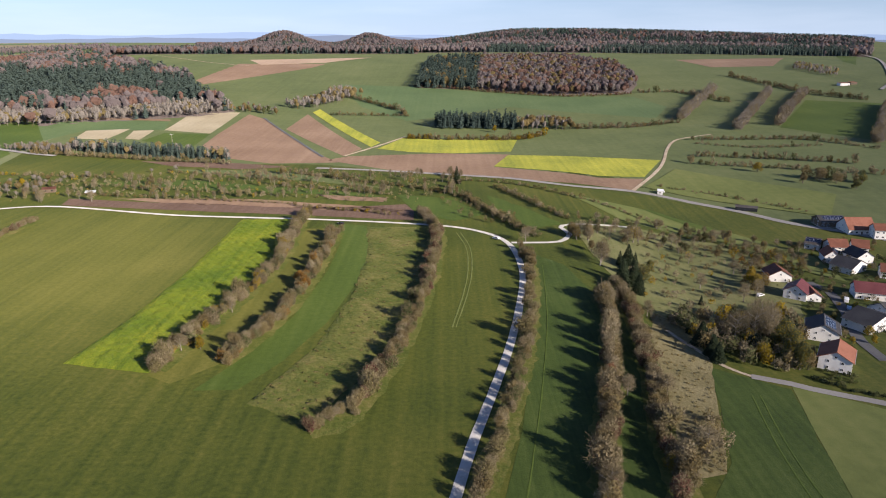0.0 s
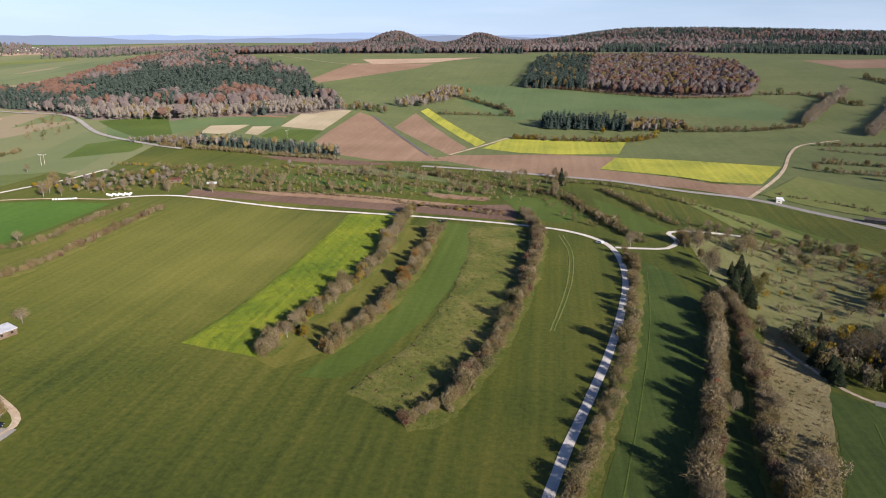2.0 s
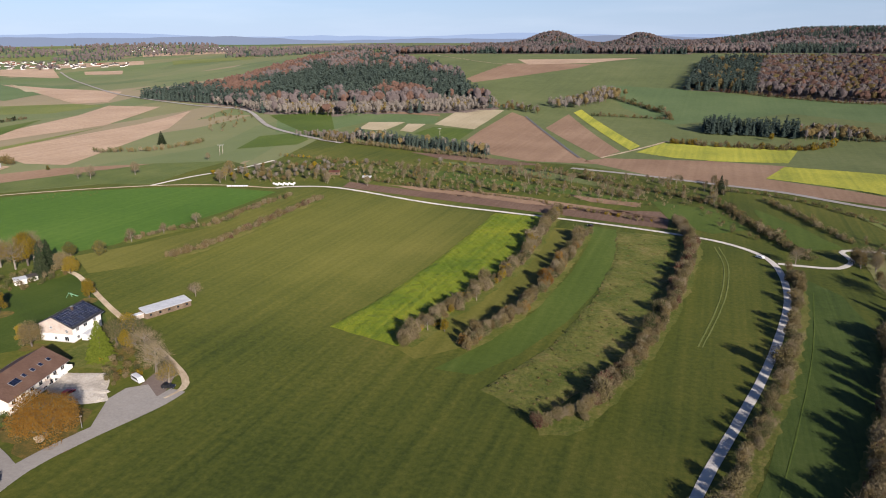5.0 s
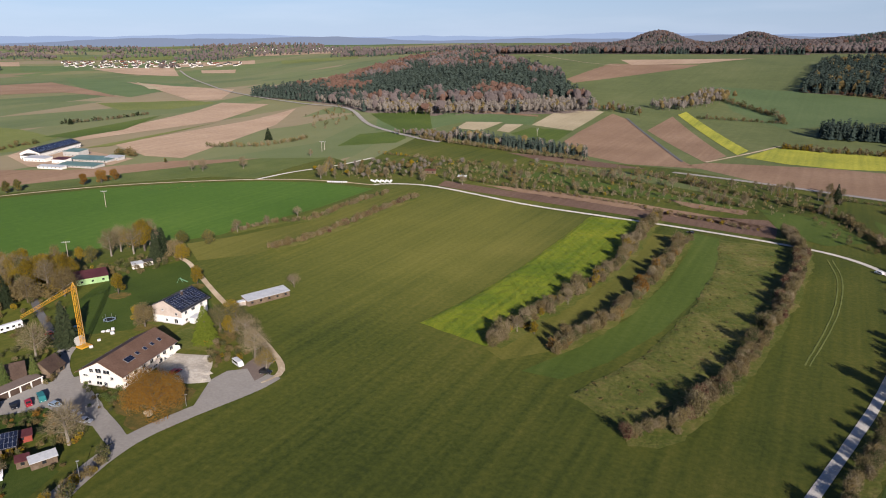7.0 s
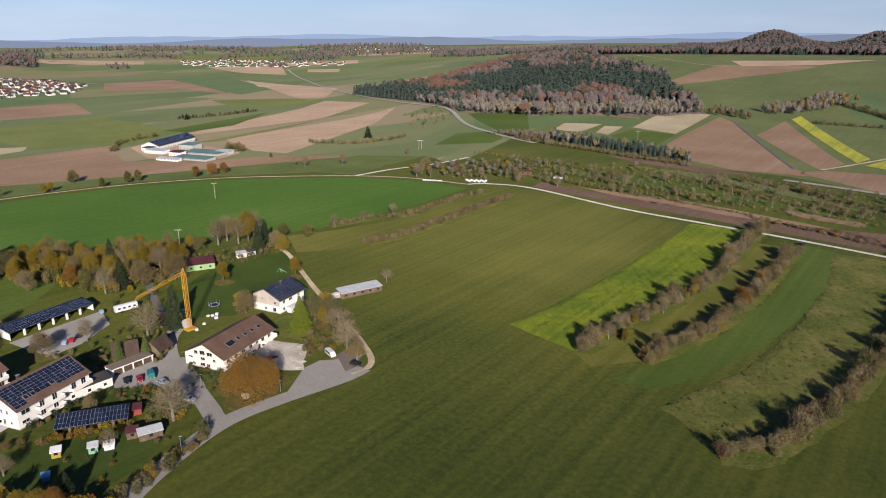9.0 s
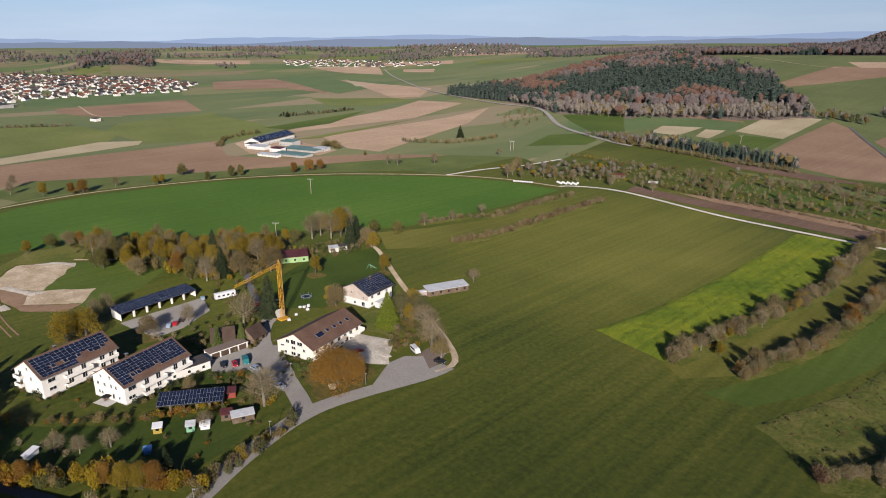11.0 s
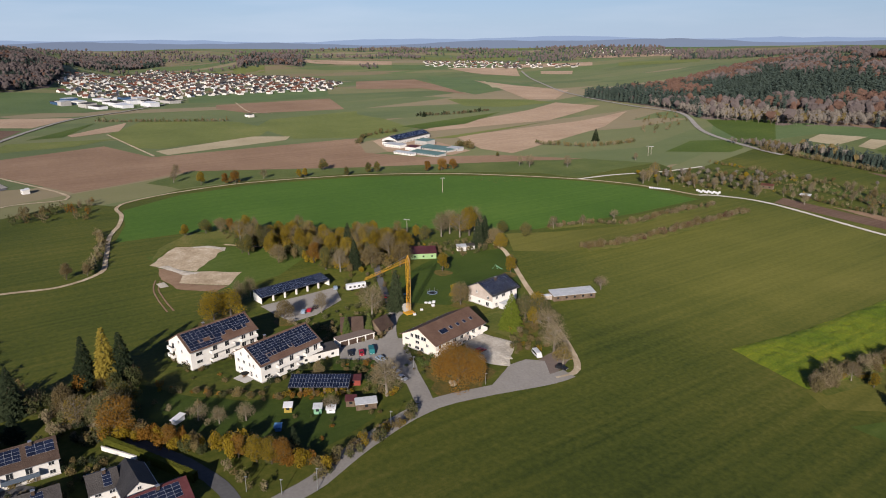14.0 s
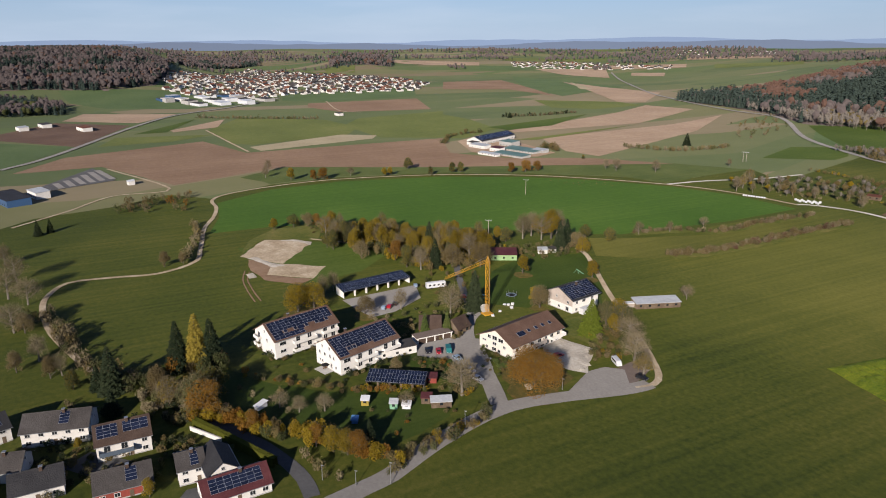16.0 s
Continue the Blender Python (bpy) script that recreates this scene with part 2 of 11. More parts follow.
M["soil_dark"] = surface("fresh_dark_soil", [(0.079, 0.049, 0.034), (0.108, 0.069, 0.049), (0.141, 0.096, 0.069)],
                         scale=0.02, fine=0.4, streak=(76, 2.5, 0.35), bump=0.8)
M["soil_tan"] = surface("tan_harrowed_soil", [(0.215, 0.152, 0.104), (0.272, 0.198, 0.138), (0.334, 0.253, 0.182)],
                        scale=0.012, fine=0.2, streak=(60, 5, 0.3), bump=0.4)
M["pale"] = surface("pale_stubble_field", [(0.210, 0.178, 0.114), (0.265, 0.227, 0.149), (0.314, 0.275, 0.191)],
                    scale=0.02, fine=0.3, streak=(30, 4, 0.25), bump=0.3)
M["litter"] = surface("forest_floor_litter", [(0.095, 0.074, 0.064), (0.122, 0.096, 0.084), (0.152, 0.122, 0.106)], scale=0.03, fine=0.4, bump=0.5)
M["gravel"] = surface("white_limestone_gravel", [(0.34, 0.33, 0.30), (0.44, 0.42, 0.385), (0.54, 0.52, 0.48)], scale=0.08, fine=1.2, bump=0.5, bump_scale=3)
M["dirt"] = surface("pale_clay_soil", [(0.215, 0.165, 0.108), (0.315, 0.255, 0.180), (0.450, 0.395, 0.310)], scale=0.13, fine=0.7, bump=1.0, bump_scale=0.8)
M["asphalt"] = surface("worn_asphalt", [(0.167, 0.156, 0.146), (0.210, 0.199, 0.186), (0.253, 0.243, 0.227)], scale=0.06, fine=1.0, rough=0.85, bump=0.15, bump_scale=5)
M["asphalt_dark"] = surface("dark_asphalt", [(0.060, 0.060, 0.062), (0.085, 0.085, 0.088), (0.11, 0.11, 0.112)], scale=0.08, fine=0.8, rough=0.85, bump=0.15, bump_scale=5)
M["rubble"] = surface("limestone_rubble", [(0.240, 0.215, 0.180), (0.360, 0.330, 0.285), (0.480, 0.450, 0.400)], scale=0.15, fine=1.3, bump=1.0, bump_scale=1.2)
M["white"] = surface("white_render_wall", [(0.60, 0.58, 0.54), (0.68, 0.66, 0.62), (0.74, 0.72, 0.68)], scale=0.25, fine=1.2, rough=0.9, bump=0.1, bump_scale=9)
M["cream"] = surface("cream_render_wall", [(0.60, 0.555, 0.485), (0.68, 0.63, 0.555), (0.74, 0.69, 0.61)], scale=0.25, fine=1.2, rough=0.9, bump=0.1, bump_scale=9)
M["grey_wall"] = surface("grey_concrete_wall", [(0.32, 0.31, 0.29), (0.40, 0.39, 0.37), (0.48, 0.47, 0.45)], scale=0.3, fine=1.5, bump=0.2)
M["brick_red"] = surface("red_painted_render", [(0.24, 0.055, 0.042), (0.30, 0.070, 0.052), (0.36, 0.095, 0.070)], scale=0.3, fine=1.4, bump=0.1)
M["brown_roof"] = surface("brown_roof_tiles", [(0.115, 0.066, 0.046), (0.160, 0.095, 0.066), (0.205, 0.130, 0.092)], scale=0.18, fine=1.5, rough=0.8, bump=0.5, bump_scale=3.2)
M["grey_roof"] = surface("weathered_grey_roof_tiles", [(0.050, 0.044, 0.041), (0.074, 0.066, 0.061), (0.104, 0.095, 0.088)], scale=0.22, fine=1.6, rough=0.8, bump=0.5, bump_scale=3.2)
M["dark_roof"] = surface("dark_roof_tiles", [(0.026, 0.025, 0.027), (0.040, 0.039, 0.041), (0.058, 0.056, 0.056)], scale=0.22, fine=1.6, rough=0.7, bump=0.5, bump_scale=3.2)
# tile colour lowered to stand in for shade on the red barn roof
M["red_roof"] = surface("orange_red_clay_tiles", [(0.125, 0.048, 0.030), (0.175, 0.068, 0.042), (0.235, 0.098, 0.062)], scale=0.22, fine=1.6, rough=0.8, bump=0.5, bump_scale=3.2, jitter=0.3)
M["maroon_roof"] = surface("maroon_roof_sheets", [(0.075, 0.022, 0.024), (0.105, 0.032, 0.034), (0.14, 0.05, 0.05)], scale=0.22, fine=1.6, rough=0.6, bump=0.3, bump_scale=3.2)
M["metal_roof"] = surface("pale_corrugated_roof", [(0.42, 0.44, 0.45), (0.54, 0.56, 0.57), (0.62, 0.64, 0.65)], scale=0.3, fine=1.2, rough=0.55, bump=0.2)
M["teal"] = surface("teal_silage_sheet", [(0.10, 0.19, 0.17), (0.15, 0.26, 0.23), (0.22, 0.33, 0.30)], scale=0.1, fine=0.6, rough=0.6, bump=0.4)
M["wood"] = surface("weathered_timber", [(0.10, 0.07, 0.048), (0.15, 0.11, 0.075), (0.21, 0.165, 0.12)], scale=0.4, fine=2.2, bump=0.3)
M["pale_wood"] = surface("silvered_larch_boards", [(0.34, 0.29, 0.25), (0.44, 0.38, 0.33), (0.52, 0.46, 0.41)], scale=0.4, fine=2.2, bump=0.3)
M["green_paint"] = surface("light_green_boards", [(0.26, 0.42, 0.19), (0.33, 0.50, 0.24), (0.40, 0.56, 0.30)], scale=0.4, fine=2.0, bump=0.2)
M["yellow"] = surface("yellow_crane_paint", [(0.55, 0.27, 0.02), (0.68, 0.35, 0.03), (0.74, 0.42, 0.06)], scale=0.5, fine=3.0, rough=0.5, bump=0.05)
M["steel"] = surface("galvanised_steel", [(0.30, 0.31, 0.32), (0.40, 0.41, 0.42), (0.48, 0.49, 0.50)], scale=0.8, fine=3.0, rough=0.45, metallic=0.6)
M["frame"] = surface("aluminium_frame", [(0.45, 0.46, 0.48), (0.55, 0.56, 0.58)], scale=0.8, fine=3.0, rough=0.4, metallic=0.5)
M["cell"] = surface("blue_black_solar_glass", [(0.010, 0.014, 0.030), (0.014, 0.020, 0.044), (0.022, 0.030, 0.060)], scale=0.6, fine=2.5, rough=0.22, spec=0.5, jitter=0.3)
M["glass"] = surface("dark_window_glass", [(0.012, 0.014, 0.016), (0.022, 0.025, 0.028), (0.04, 0.044, 0.05)], scale=0.5, fine=2.0, rough=0.08, spec=0.6)
M["white_sheet"] = surface("white_plastic_sheet", [(0.66, 0.67, 0.68), (0.76, 0.77, 0.78), (0.82, 0.83, 0.84)], scale=0.4, fine=1.5, rough=0.45, bump=0.2)
M["rubber"] = surface("black_rubber", [(0.012, 0.012, 0.012), (0.022, 0.022, 0.022)], scale=1, fine=4, rough=0.8)
M["bark"] = surface("grey_brown_bark", [(0.070, 0.058, 0.046), (0.115, 0.098, 0.08), (0.175, 0.155, 0.13)], scale=0.6, fine=3.0, bump=0.5)
for key, c in (("silver", (0.50, 0.52, 0.55)), ("paint_white", (0.78, 0.78, 0.77)), ("paint_red", (0.42, 0.02, 0.03)),
               ("paint_teal", (0.03, 0.20, 0.20)), ("paint_blue", (0.06, 0.13, 0.26)), ("paint_black", (0.02, 0.02, 0.023)),
               ("paint_pale_blue", (0.30, 0.40, 0.50))):
    M[key] = surface("car_" + key, [tuple(v * 0.85 for v in c), c], scale=1, fine=3, rough=0.28, spec=0.5)
for key, c in (("pot_yellow", (0.40, 0.30, 0.06)), ("pot_green", (0.24, 0.48, 0.30)), ("pot_red", (0.26, 0.05, 0.04)), ("pot_blue", (0.10, 0.24, 0.48)), ("pot_slate", (0.10, 0.13, 0.17))):
    M[key] = surface("painted_" + key, [tuple(v * 0.75 for v in c), c], scale=1, fine=3, rough=0.7)

M["bare"] = foliage("bare_grey_twigs", [(0.116, 0.091, 0.050), (0.188, 0.152, 0.088), (0.280, 0.234, 0.146)], 0.12)
M["brown"] = foliage("withered_brown_leaves", [(0.094, 0.069, 0.028), (0.160, 0.121, 0.050), (0.240, 0.189, 0.084)], 0.2, island=0.34)
M["russet"] = foliage("russet_beech_leaves", [(0.075, 0.036, 0.026), (0.115, 0.056, 0.038), (0.165, 0.088, 0.058)], 0.2)
M["orange"] = foliage("orange_oak_leaves", [(0.150, 0.072, 0.013), (0.245, 0.122, 0.020), (0.335, 0.180, 0.032)], 0.3, island=0.34)
M["gold"] = foliage("golden_yellow_leaves", [(0.158, 0.110, 0.012), (0.262, 0.184, 0.017), (0.370, 0.268, 0.028)], 0.35, island=0.34)
M["greenish"] = foliage("olive_green_leaves", [(0.050, 0.059, 0.023), (0.088, 0.097, 0.037), (0.135, 0.135, 0.055)], 0.25, island=0.34)
M["fir"] = foliage("dark_fir_needles", [(0.014, 0.022, 0.011), (0.026, 0.037, 0.018), (0.044, 0.056, 0.028)], 0.08)
# wood crowns paler and greyer than near trees: distance haze painted into the colour
M["wood_fir"] = foliage("hazed_fir_needles", [(0.036, 0.054, 0.046), (0.050, 0.072, 0.060), (0.070, 0.094, 0.076)], 0.08, island=0.14)
M["wood_russet"] = foliage("hazed_russet_crowns", [(0.104, 0.062, 0.048), (0.138, 0.082, 0.062), (0.174, 0.106, 0.080)], 0.12, island=0.16)
M["wood_bare"] = foliage("hazed_bare_crowns", [(0.150, 0.130, 0.112), (0.200, 0.176, 0.150), (0.256, 0.228, 0.192)], 0.1, island=0.16)
M["larch_gold"] = foliage("pale_golden_needles", [(0.140, 0.108, 0.018), (0.225, 0.174, 0.028), (0.310, 0.240, 0.045)], 0.2)
M["pale_bark"] = surface("pale_grey_bark", [(0.15, 0.13, 0.105), (0.22, 0.195, 0.16), (0.30, 0.27, 0.225)], scale=0.6, fine=3.0, bump=0.4)
M["hedge_green"] = foliage("clipped_hedge_leaves", [(0.060, 0.066, 0.010), (0.092, 0.098, 0.014), (0.130, 0.130, 0.022)], 0.15, island=0.25)
M["larch"] = foliage("yellow_green_needles", [(0.090, 0.120, 0.016), (0.130, 0.160, 0.022), (0.185, 0.205, 0.035)], 0.25)
M["lime"] = foliage("fresh_green_leaves", [(0.054, 0.086, 0.024), (0.090, 0.126, 0.036), (0.155, 0.176, 0.055)], 0.3)
M["redleaf"] = foliage("red_leaves", [(0.16, 0.02, 0.015), (0.27, 0.035, 0.025), (0.36, 0.07, 0.04)], 0.3)
# dull russet, greyed and lightened to carry the haze over far beeches
M["beech"] = foliage("hazed_russet_beech_crowns", [(0.100, 0.082, 0.080), (0.134, 0.110, 0.106), (0.172, 0.142, 0.134)], 0.12, island=0.12)
M["fallen"] = surface("fallen_orange_leaves", [(0.036, 0.046, 0.010), (0.075, 0.062, 0.016), (0.150, 0.095, 0.028)], scale=0.35, fine=1.8, bump=0.4)
M["weed"] = foliage("dry_weeds", [(0.10, 0.085, 0.035), (0.16, 0.135, 0.06), (0.24, 0.20, 0.10)], 0.2)


# ---- ground ----
def smooth(a, b, v):
    t = np.clip((v - a) / (b - a), 0.0, 1.0)
    return t * t * (3 - 2 * t)


def height(x, y):
    """Height of the ground: a plateau round the hamlet, a valley to the east, hills to the north and west."""
    x, y = np.asarray(x, float), np.asarray(y, float)
    r, th = np.hypot(x, y), np.degrees(np.arctan2(x, y))
    east = smooth(-47, -22, th)
    z = 64 * east * smooth(720, 2000, r)
    ridge = -2 + 12 * smooth(-9, -3, th) + 52 * smooth(-3, 7, th) - 26 * smooth(10, 33, th)
    z += ridge * smooth(-26, -18, th) * (1 - 0.85 * smooth(29, 34, th)) * smooth(1900, 3100, r)
    for a, h, w in ((-12.5, 52, 2.0), (-5.9, 38, 1.6)):
        z += h * np.exp(-((th - a) / w) ** 2) * np.exp(-((r - 3200) / 420) ** 2)
    west = smooth(-79, -89, th)
    z += 84 * west * smooth(1330, 2300, r)
    plain = (1 - east) * (1 - west)
    z += plain * 58 * smooth(2300, 4300, r)
    z += plain * 9 * np.sin(x / 310.0 + 1) * np.sin(y / 270.0) * smooth(1300, 2600, r)
    z += 30 * np.exp(-((th + 70) / 3.0) ** 2) * np.exp(-((r - 2900) / 300) ** 2)
    z -= 11 * smooth(9, 22, th) * np.exp(-((r - 470) / 200) ** 2)
    return z


def mesh_object(name, verts, faces, mats, parent=None, label="", index=None, smooth_shade=False):
    me = bpy.data.meshes.new(name)
    me.from_pydata([tuple(v) for v in verts], [], [tuple(f) for f in faces])
    for m in (mats if isinstance(mats, (list, tuple)) else [mats]):
        me.materials.append(m)
    if index is not None:
        me.polygons.foreach_set("material_index", np.asarray(index, dtype=np.int32))
    if smooth_shade:
        me.polygons.foreach_set("use_smooth", np.ones(len(me.polygons), dtype=bool))
    me.update()
    ob = new(name, me)
    if parent:
        ob.parent = parent
    if label:
        tagged(ob, label)
    return ob


def build_ground():
    radii = [0.0]
    while radii[-1] < 4800:
        radii.append(radii[-1] + (20 if radii[-1] < 2400 else 40))
    n = 300
    verts = [(0, 0, 0)]
    for r in radii[1:]:
        a = np.arange(n) * (2 * math.pi / n)
        x, y = r * np.sin(a), r * np.cos(a)
        verts += list(zip(x.tolist(), y.tolist(), height(x, y).tolist()))
    faces = [(0, 1 + (i + 1) % n, 1 + i) for i in range(n)]
    for k in range(len(radii) - 2):
        o, p = 1 + k * n, 1 + (k + 1) * n
        faces += [(o + i, o + (i + 1) % n, p + (i + 1) % n, p + i) for i in range(n)]
    ob = mesh_object("ground", verts, faces, M["meadow"], smooth_shade=True)
    return tagged(ob, "rolling meadow ground with mown green and olive grass", "ground", kind="structure")


build_ground()


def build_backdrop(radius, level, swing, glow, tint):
    """Blue hills at the edge of sight, as one far backdrop; their haze is painted on as a bluish glow."""
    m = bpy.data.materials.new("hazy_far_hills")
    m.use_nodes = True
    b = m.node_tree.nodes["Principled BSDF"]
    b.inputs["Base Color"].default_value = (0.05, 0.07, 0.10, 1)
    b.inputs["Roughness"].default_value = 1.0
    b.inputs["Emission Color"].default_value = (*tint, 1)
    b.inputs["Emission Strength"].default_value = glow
    verts, faces = [], []
    n = 400
    for i in range(n + 1):
        a = radians(-150 + 300 * i / n)
        d = math.degrees(a)
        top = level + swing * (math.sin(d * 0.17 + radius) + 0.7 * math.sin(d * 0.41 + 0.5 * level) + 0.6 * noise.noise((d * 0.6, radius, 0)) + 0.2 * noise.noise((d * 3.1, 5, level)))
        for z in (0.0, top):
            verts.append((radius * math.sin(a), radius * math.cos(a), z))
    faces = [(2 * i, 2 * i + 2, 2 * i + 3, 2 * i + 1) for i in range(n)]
    ob = mesh_object("backdrop", verts, faces, m)
    tagged(ob, "blue hazy range of far hills", "hills", kind="structure")


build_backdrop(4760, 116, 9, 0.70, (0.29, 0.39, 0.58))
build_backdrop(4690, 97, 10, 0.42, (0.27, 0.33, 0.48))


def inside(px, py, poly):
    res = np.zeros(len(px), bool)
    j = len(poly) - 1
    for i in range(len(poly)):
        (xi, yi), (xj, yj) = poly[i], poly[j]
        hit = ((yi > py) != (yj > py)) & (px < (xj - xi) * (py - yi) / ((yj - yi) + 1e-12) + xi)
        res ^= hit
        j = i
    return res


def soften(poly, step):
    """Evenly spaced points along an outline."""
    out = []
    for (x0, y0), (x1, y1) in zip(poly, poly[1:] + poly[:1]):
        k = max(1, int(math.hypot(x1 - x0, y1 - y0) / step))
        out += [(x0 + (x1 - x0) * i / k, y0 + (y1 - y0) * i / k) for i in range(k)]
    return out


from mathutils import geometry as geo2d
COUNT = {}


def drape(kind, outline, mat, label, lift=0.05, category="field", step=None, relief=0.0, wobble=0.0):
    """A patch of ground cover that follows the terrain inside its outline."""
    cx, cy = np.mean([p[0] for p in outline]), np.mean([p[1] for p in outline])
    dist = math.hypot(cx, cy)
    step = step or max(6.0, dist / 45)
    edge = soften(outline, step)
    if wobble:
        edge = [(x + wobble * noise.noise((x * 0.11, y * 0.11, 3)), y + wobble * noise.noise((x * 0.11, y * 0.11, 9))) for x, y in edge]
    xs, ys = [p[0] for p in edge], [p[1] for p in edge]
    gx, gy = np.meshgrid(np.arange(min(xs), max(xs), step), np.arange(min(ys), max(ys), step))
    gx, gy = gx.ravel(), gy.ravel()
    ok = inside(gx, gy, edge)
    pts = [Vector(p) for p in edge] + [Vector((x, y)) for x, y in zip(gx[ok], gy[ok])]
    n = len(edge)
    vs, _, fs, *_ = geo2d.delaunay_2d_cdt(pts, [], [list(range(n))], 1, 0.01)
    x = np.array([v.x for v in vs])
    y = np.array([v.y for v in vs])
    r = np.hypot(x, y)
    z = height(x, y) + lift * np.maximum(0.4, r / 250.0) + 0.0006 * np.maximum(0, r - 700)
    if relief:
        ex, ey = np.array(xs), np.array(ys)
        near = np.array([np.min((ex - a) ** 2 + (ey - b) ** 2) for a, b in zip(x, y)]) ** 0.5
        z += relief * np.clip(near / 3.0, 0, 1) * np.array([0.5 + 0.5 * noise.noise((a * 0.9, b * 0.9, 1)) + 0.5 * noise.noise((a * 0.3, b * 0.3, 4)) for a, b in zip(x, y)])
    faces = []
    for f in fs:
        a, b, c = f[0], f[1], f[2]
        if (x[b] - x[a]) * (y[c] - y[a]) - (x[c] - x[a]) * (y[b] - y[a]) < 0:
            f = f[::-1]
        faces.append(f)
    COUNT[kind] = COUNT.get(kind, 0) + 1
    ob = mesh_object("%s_%d" % (kind, COUNT[kind]), np.stack([x, y, z], 1), faces, M[mat], smooth_shade=True)
    return tagged(ob, label, category, kind="structure")


def spline(pts, step):
    """Catmull-Rom curve through plan points."""
    p = [Vector((a[0], a[1])) for a in pts]
    p = [p[0] * 2 - p[1]] + p + [p[-1] * 2 - p[-2]]
    out = []
    for i in range(1, len(p) - 2):
        k = max(2, int((p[i + 1] - p[i]).length / step))
        for j in range(k):
            t = j / k
            out.append(0.5 * ((2 * p[i]) + (p[i + 1] - p[i - 1]) * t + (2 * p[i - 1] - 5 * p[i] + 4 * p[i + 1] - p[i + 2]) * t * t
                              + (3 * p[i] - p[i - 1] - 3 * p[i + 1] + p[i + 2]) * t ** 3))
    out.append(p[-2])
    return out


def road(kind, pts, width, mat, label, lift=0.12, step=None, wobble=0.25, category="road"):
    """A strip of road along a plan line, draped on the ground."""
    d = math.hypot(*pts[len(pts) // 2])
    c = spline(pts, step or max(4, d / 80))
    verts, faces = [], []
    for i, q in enumerate(c):
        t = (c[min(i + 1, len(c) - 1)] - c[max(i - 1, 0)]).normalized()
        nrm = Vector((-t.y, t.x))
        for k, s in enumerate((-1, -0.33, 0.33, 1)):
            w = width / 2 * s + (wobble * noise.noise((q.x * 0.2, q.y * 0.2, s * 5)) if abs(s) == 1 else 0)
            v = q + nrm * w
            rr = math.hypot(v.x, v.y)
            crown = 0.05 if abs(s) < 1 else 0.0
            verts.append((v.x, v.y, float(height(v.x, v.y)) + lift * max(0.4, rr / 250) + 0.0006 * max(0, rr - 700) + crown))
    for i in range(len(c) - 1):
        for k in range(3):
            a = i * 4 + k
            faces.append((a, a + 4, a + 5, a + 1)[::-1])
    COUNT[kind] = COUNT.get(kind, 0) + 1
    ob = mesh_object("%s_%d" % (kind, COUNT[kind]), verts, faces, M[mat], smooth_shade=True)
    return tagged(ob, label, category, kind="structure")


# ---- fields ----
drape("field", [(-2048, -1434), (-2306, -967), (-2458, -456), (-2499, 76), (-2426, 605), (-2242, 1106), (-1957, 1556), (-1582, 1936), (-1135, 2228), (-431, 896), (-440, 810), (-417.3, 692.9), (-394.8, 603.5), (-377.9, 537.8), (-382.3, 507.7), (-418.6, 525.0), (-418.1, 475.0), (-409.1, 413.9), (-447.5, 399.8), (-500.1, 336.8), (-538.4, 272.5), (-561.8, 186.0), (-558.2, 126.6), (-527.1, 73.3), (-556.6, 47.9), (-531.7, 7.4), (-519.1, -41.1), (-480.1, -74.5), (-900, -300)], "plain", "pale open grassland of the plain", 0.02, category="ground", step=40)
drape("field", [(-3850, -2696), (-4334, -1818), (-4621, -857), (-4698, 144), (-4560, 1137), (-4215, 2079), (-3678, 2926), (-2974, 3640), (-2134, 4188), (-1135, 2228), (-1582, 1936), (-1957, 1556), (-2242, 1106), (-2426, 605), (-2499, 76), (-2458, -456), (-2306, -967), (-2048, -1434)], "plain", "far pale grassland of the plain", 0.02, category="ground", step=90)
drape("field", [(-953, 1871), (-583, 2017), (-192, 2091), (206, 2090), (596, 2014), (966, 1865), (1300, 1649), (1588, 1374), (1819, 1050), (306.8, 387.1), (266.5, 434.5), (214.8, 490.6), (149.1, 531.8), (54.4, 557.9), (-40.7, 588.3), (-110.7, 617.9), (-203.6, 620.1), (-319.5, 665.2), (-417.3, 692.9), (-440, 810), (-431, 896)], "pasture", "hill pasture of dull green grass", 0.02, category="ground", step=22)
drape("field", [(-2134, 4188), (-1305, 4515), (-430, 4680), (461, 4677), (1335, 4506), (2161, 4174), (2910, 3691), (3554, 3076), (4070, 2350), (1819, 1050), (1588, 1374), (1300, 1649), (966, 1865), (596, 2014), (206, 2090), (-192, 2091), (-583, 2017), (-953, 1871)], "pasture", "far hill pasture", 0.02, category="ground", step=90)
drape("field", [(-134.6, 221.5), (-101.2, 214.3), (-98.2, 230.0), (-91.8, 263.7), (-86.5, 312.1), (-87.4, 364.5), (-96.6, 423.8), (-127.4, 423.2), (-126.3, 371.4), (-126.4, 312.1), (-128.8, 264.5)], "rape", "mustard strip in flower, green with yellow blossom", 0.06, relief=1.3, step=1.3, wobble=1.2)
drape("field", [(-64.4, 413.6), (-46.2, 408.5), (-39.7, 361.5), (-40.4, 307.0), (-46.8, 259.7), (-57.3, 223.8), (-67.6, 203.1), (-82.2, 202.3), (-73.5, 223.7), (-61.8, 265.5), (-56.9, 323.2), (-57.4, 372.0)], "lush", "narrow strip of fresh green grass", 0.05)
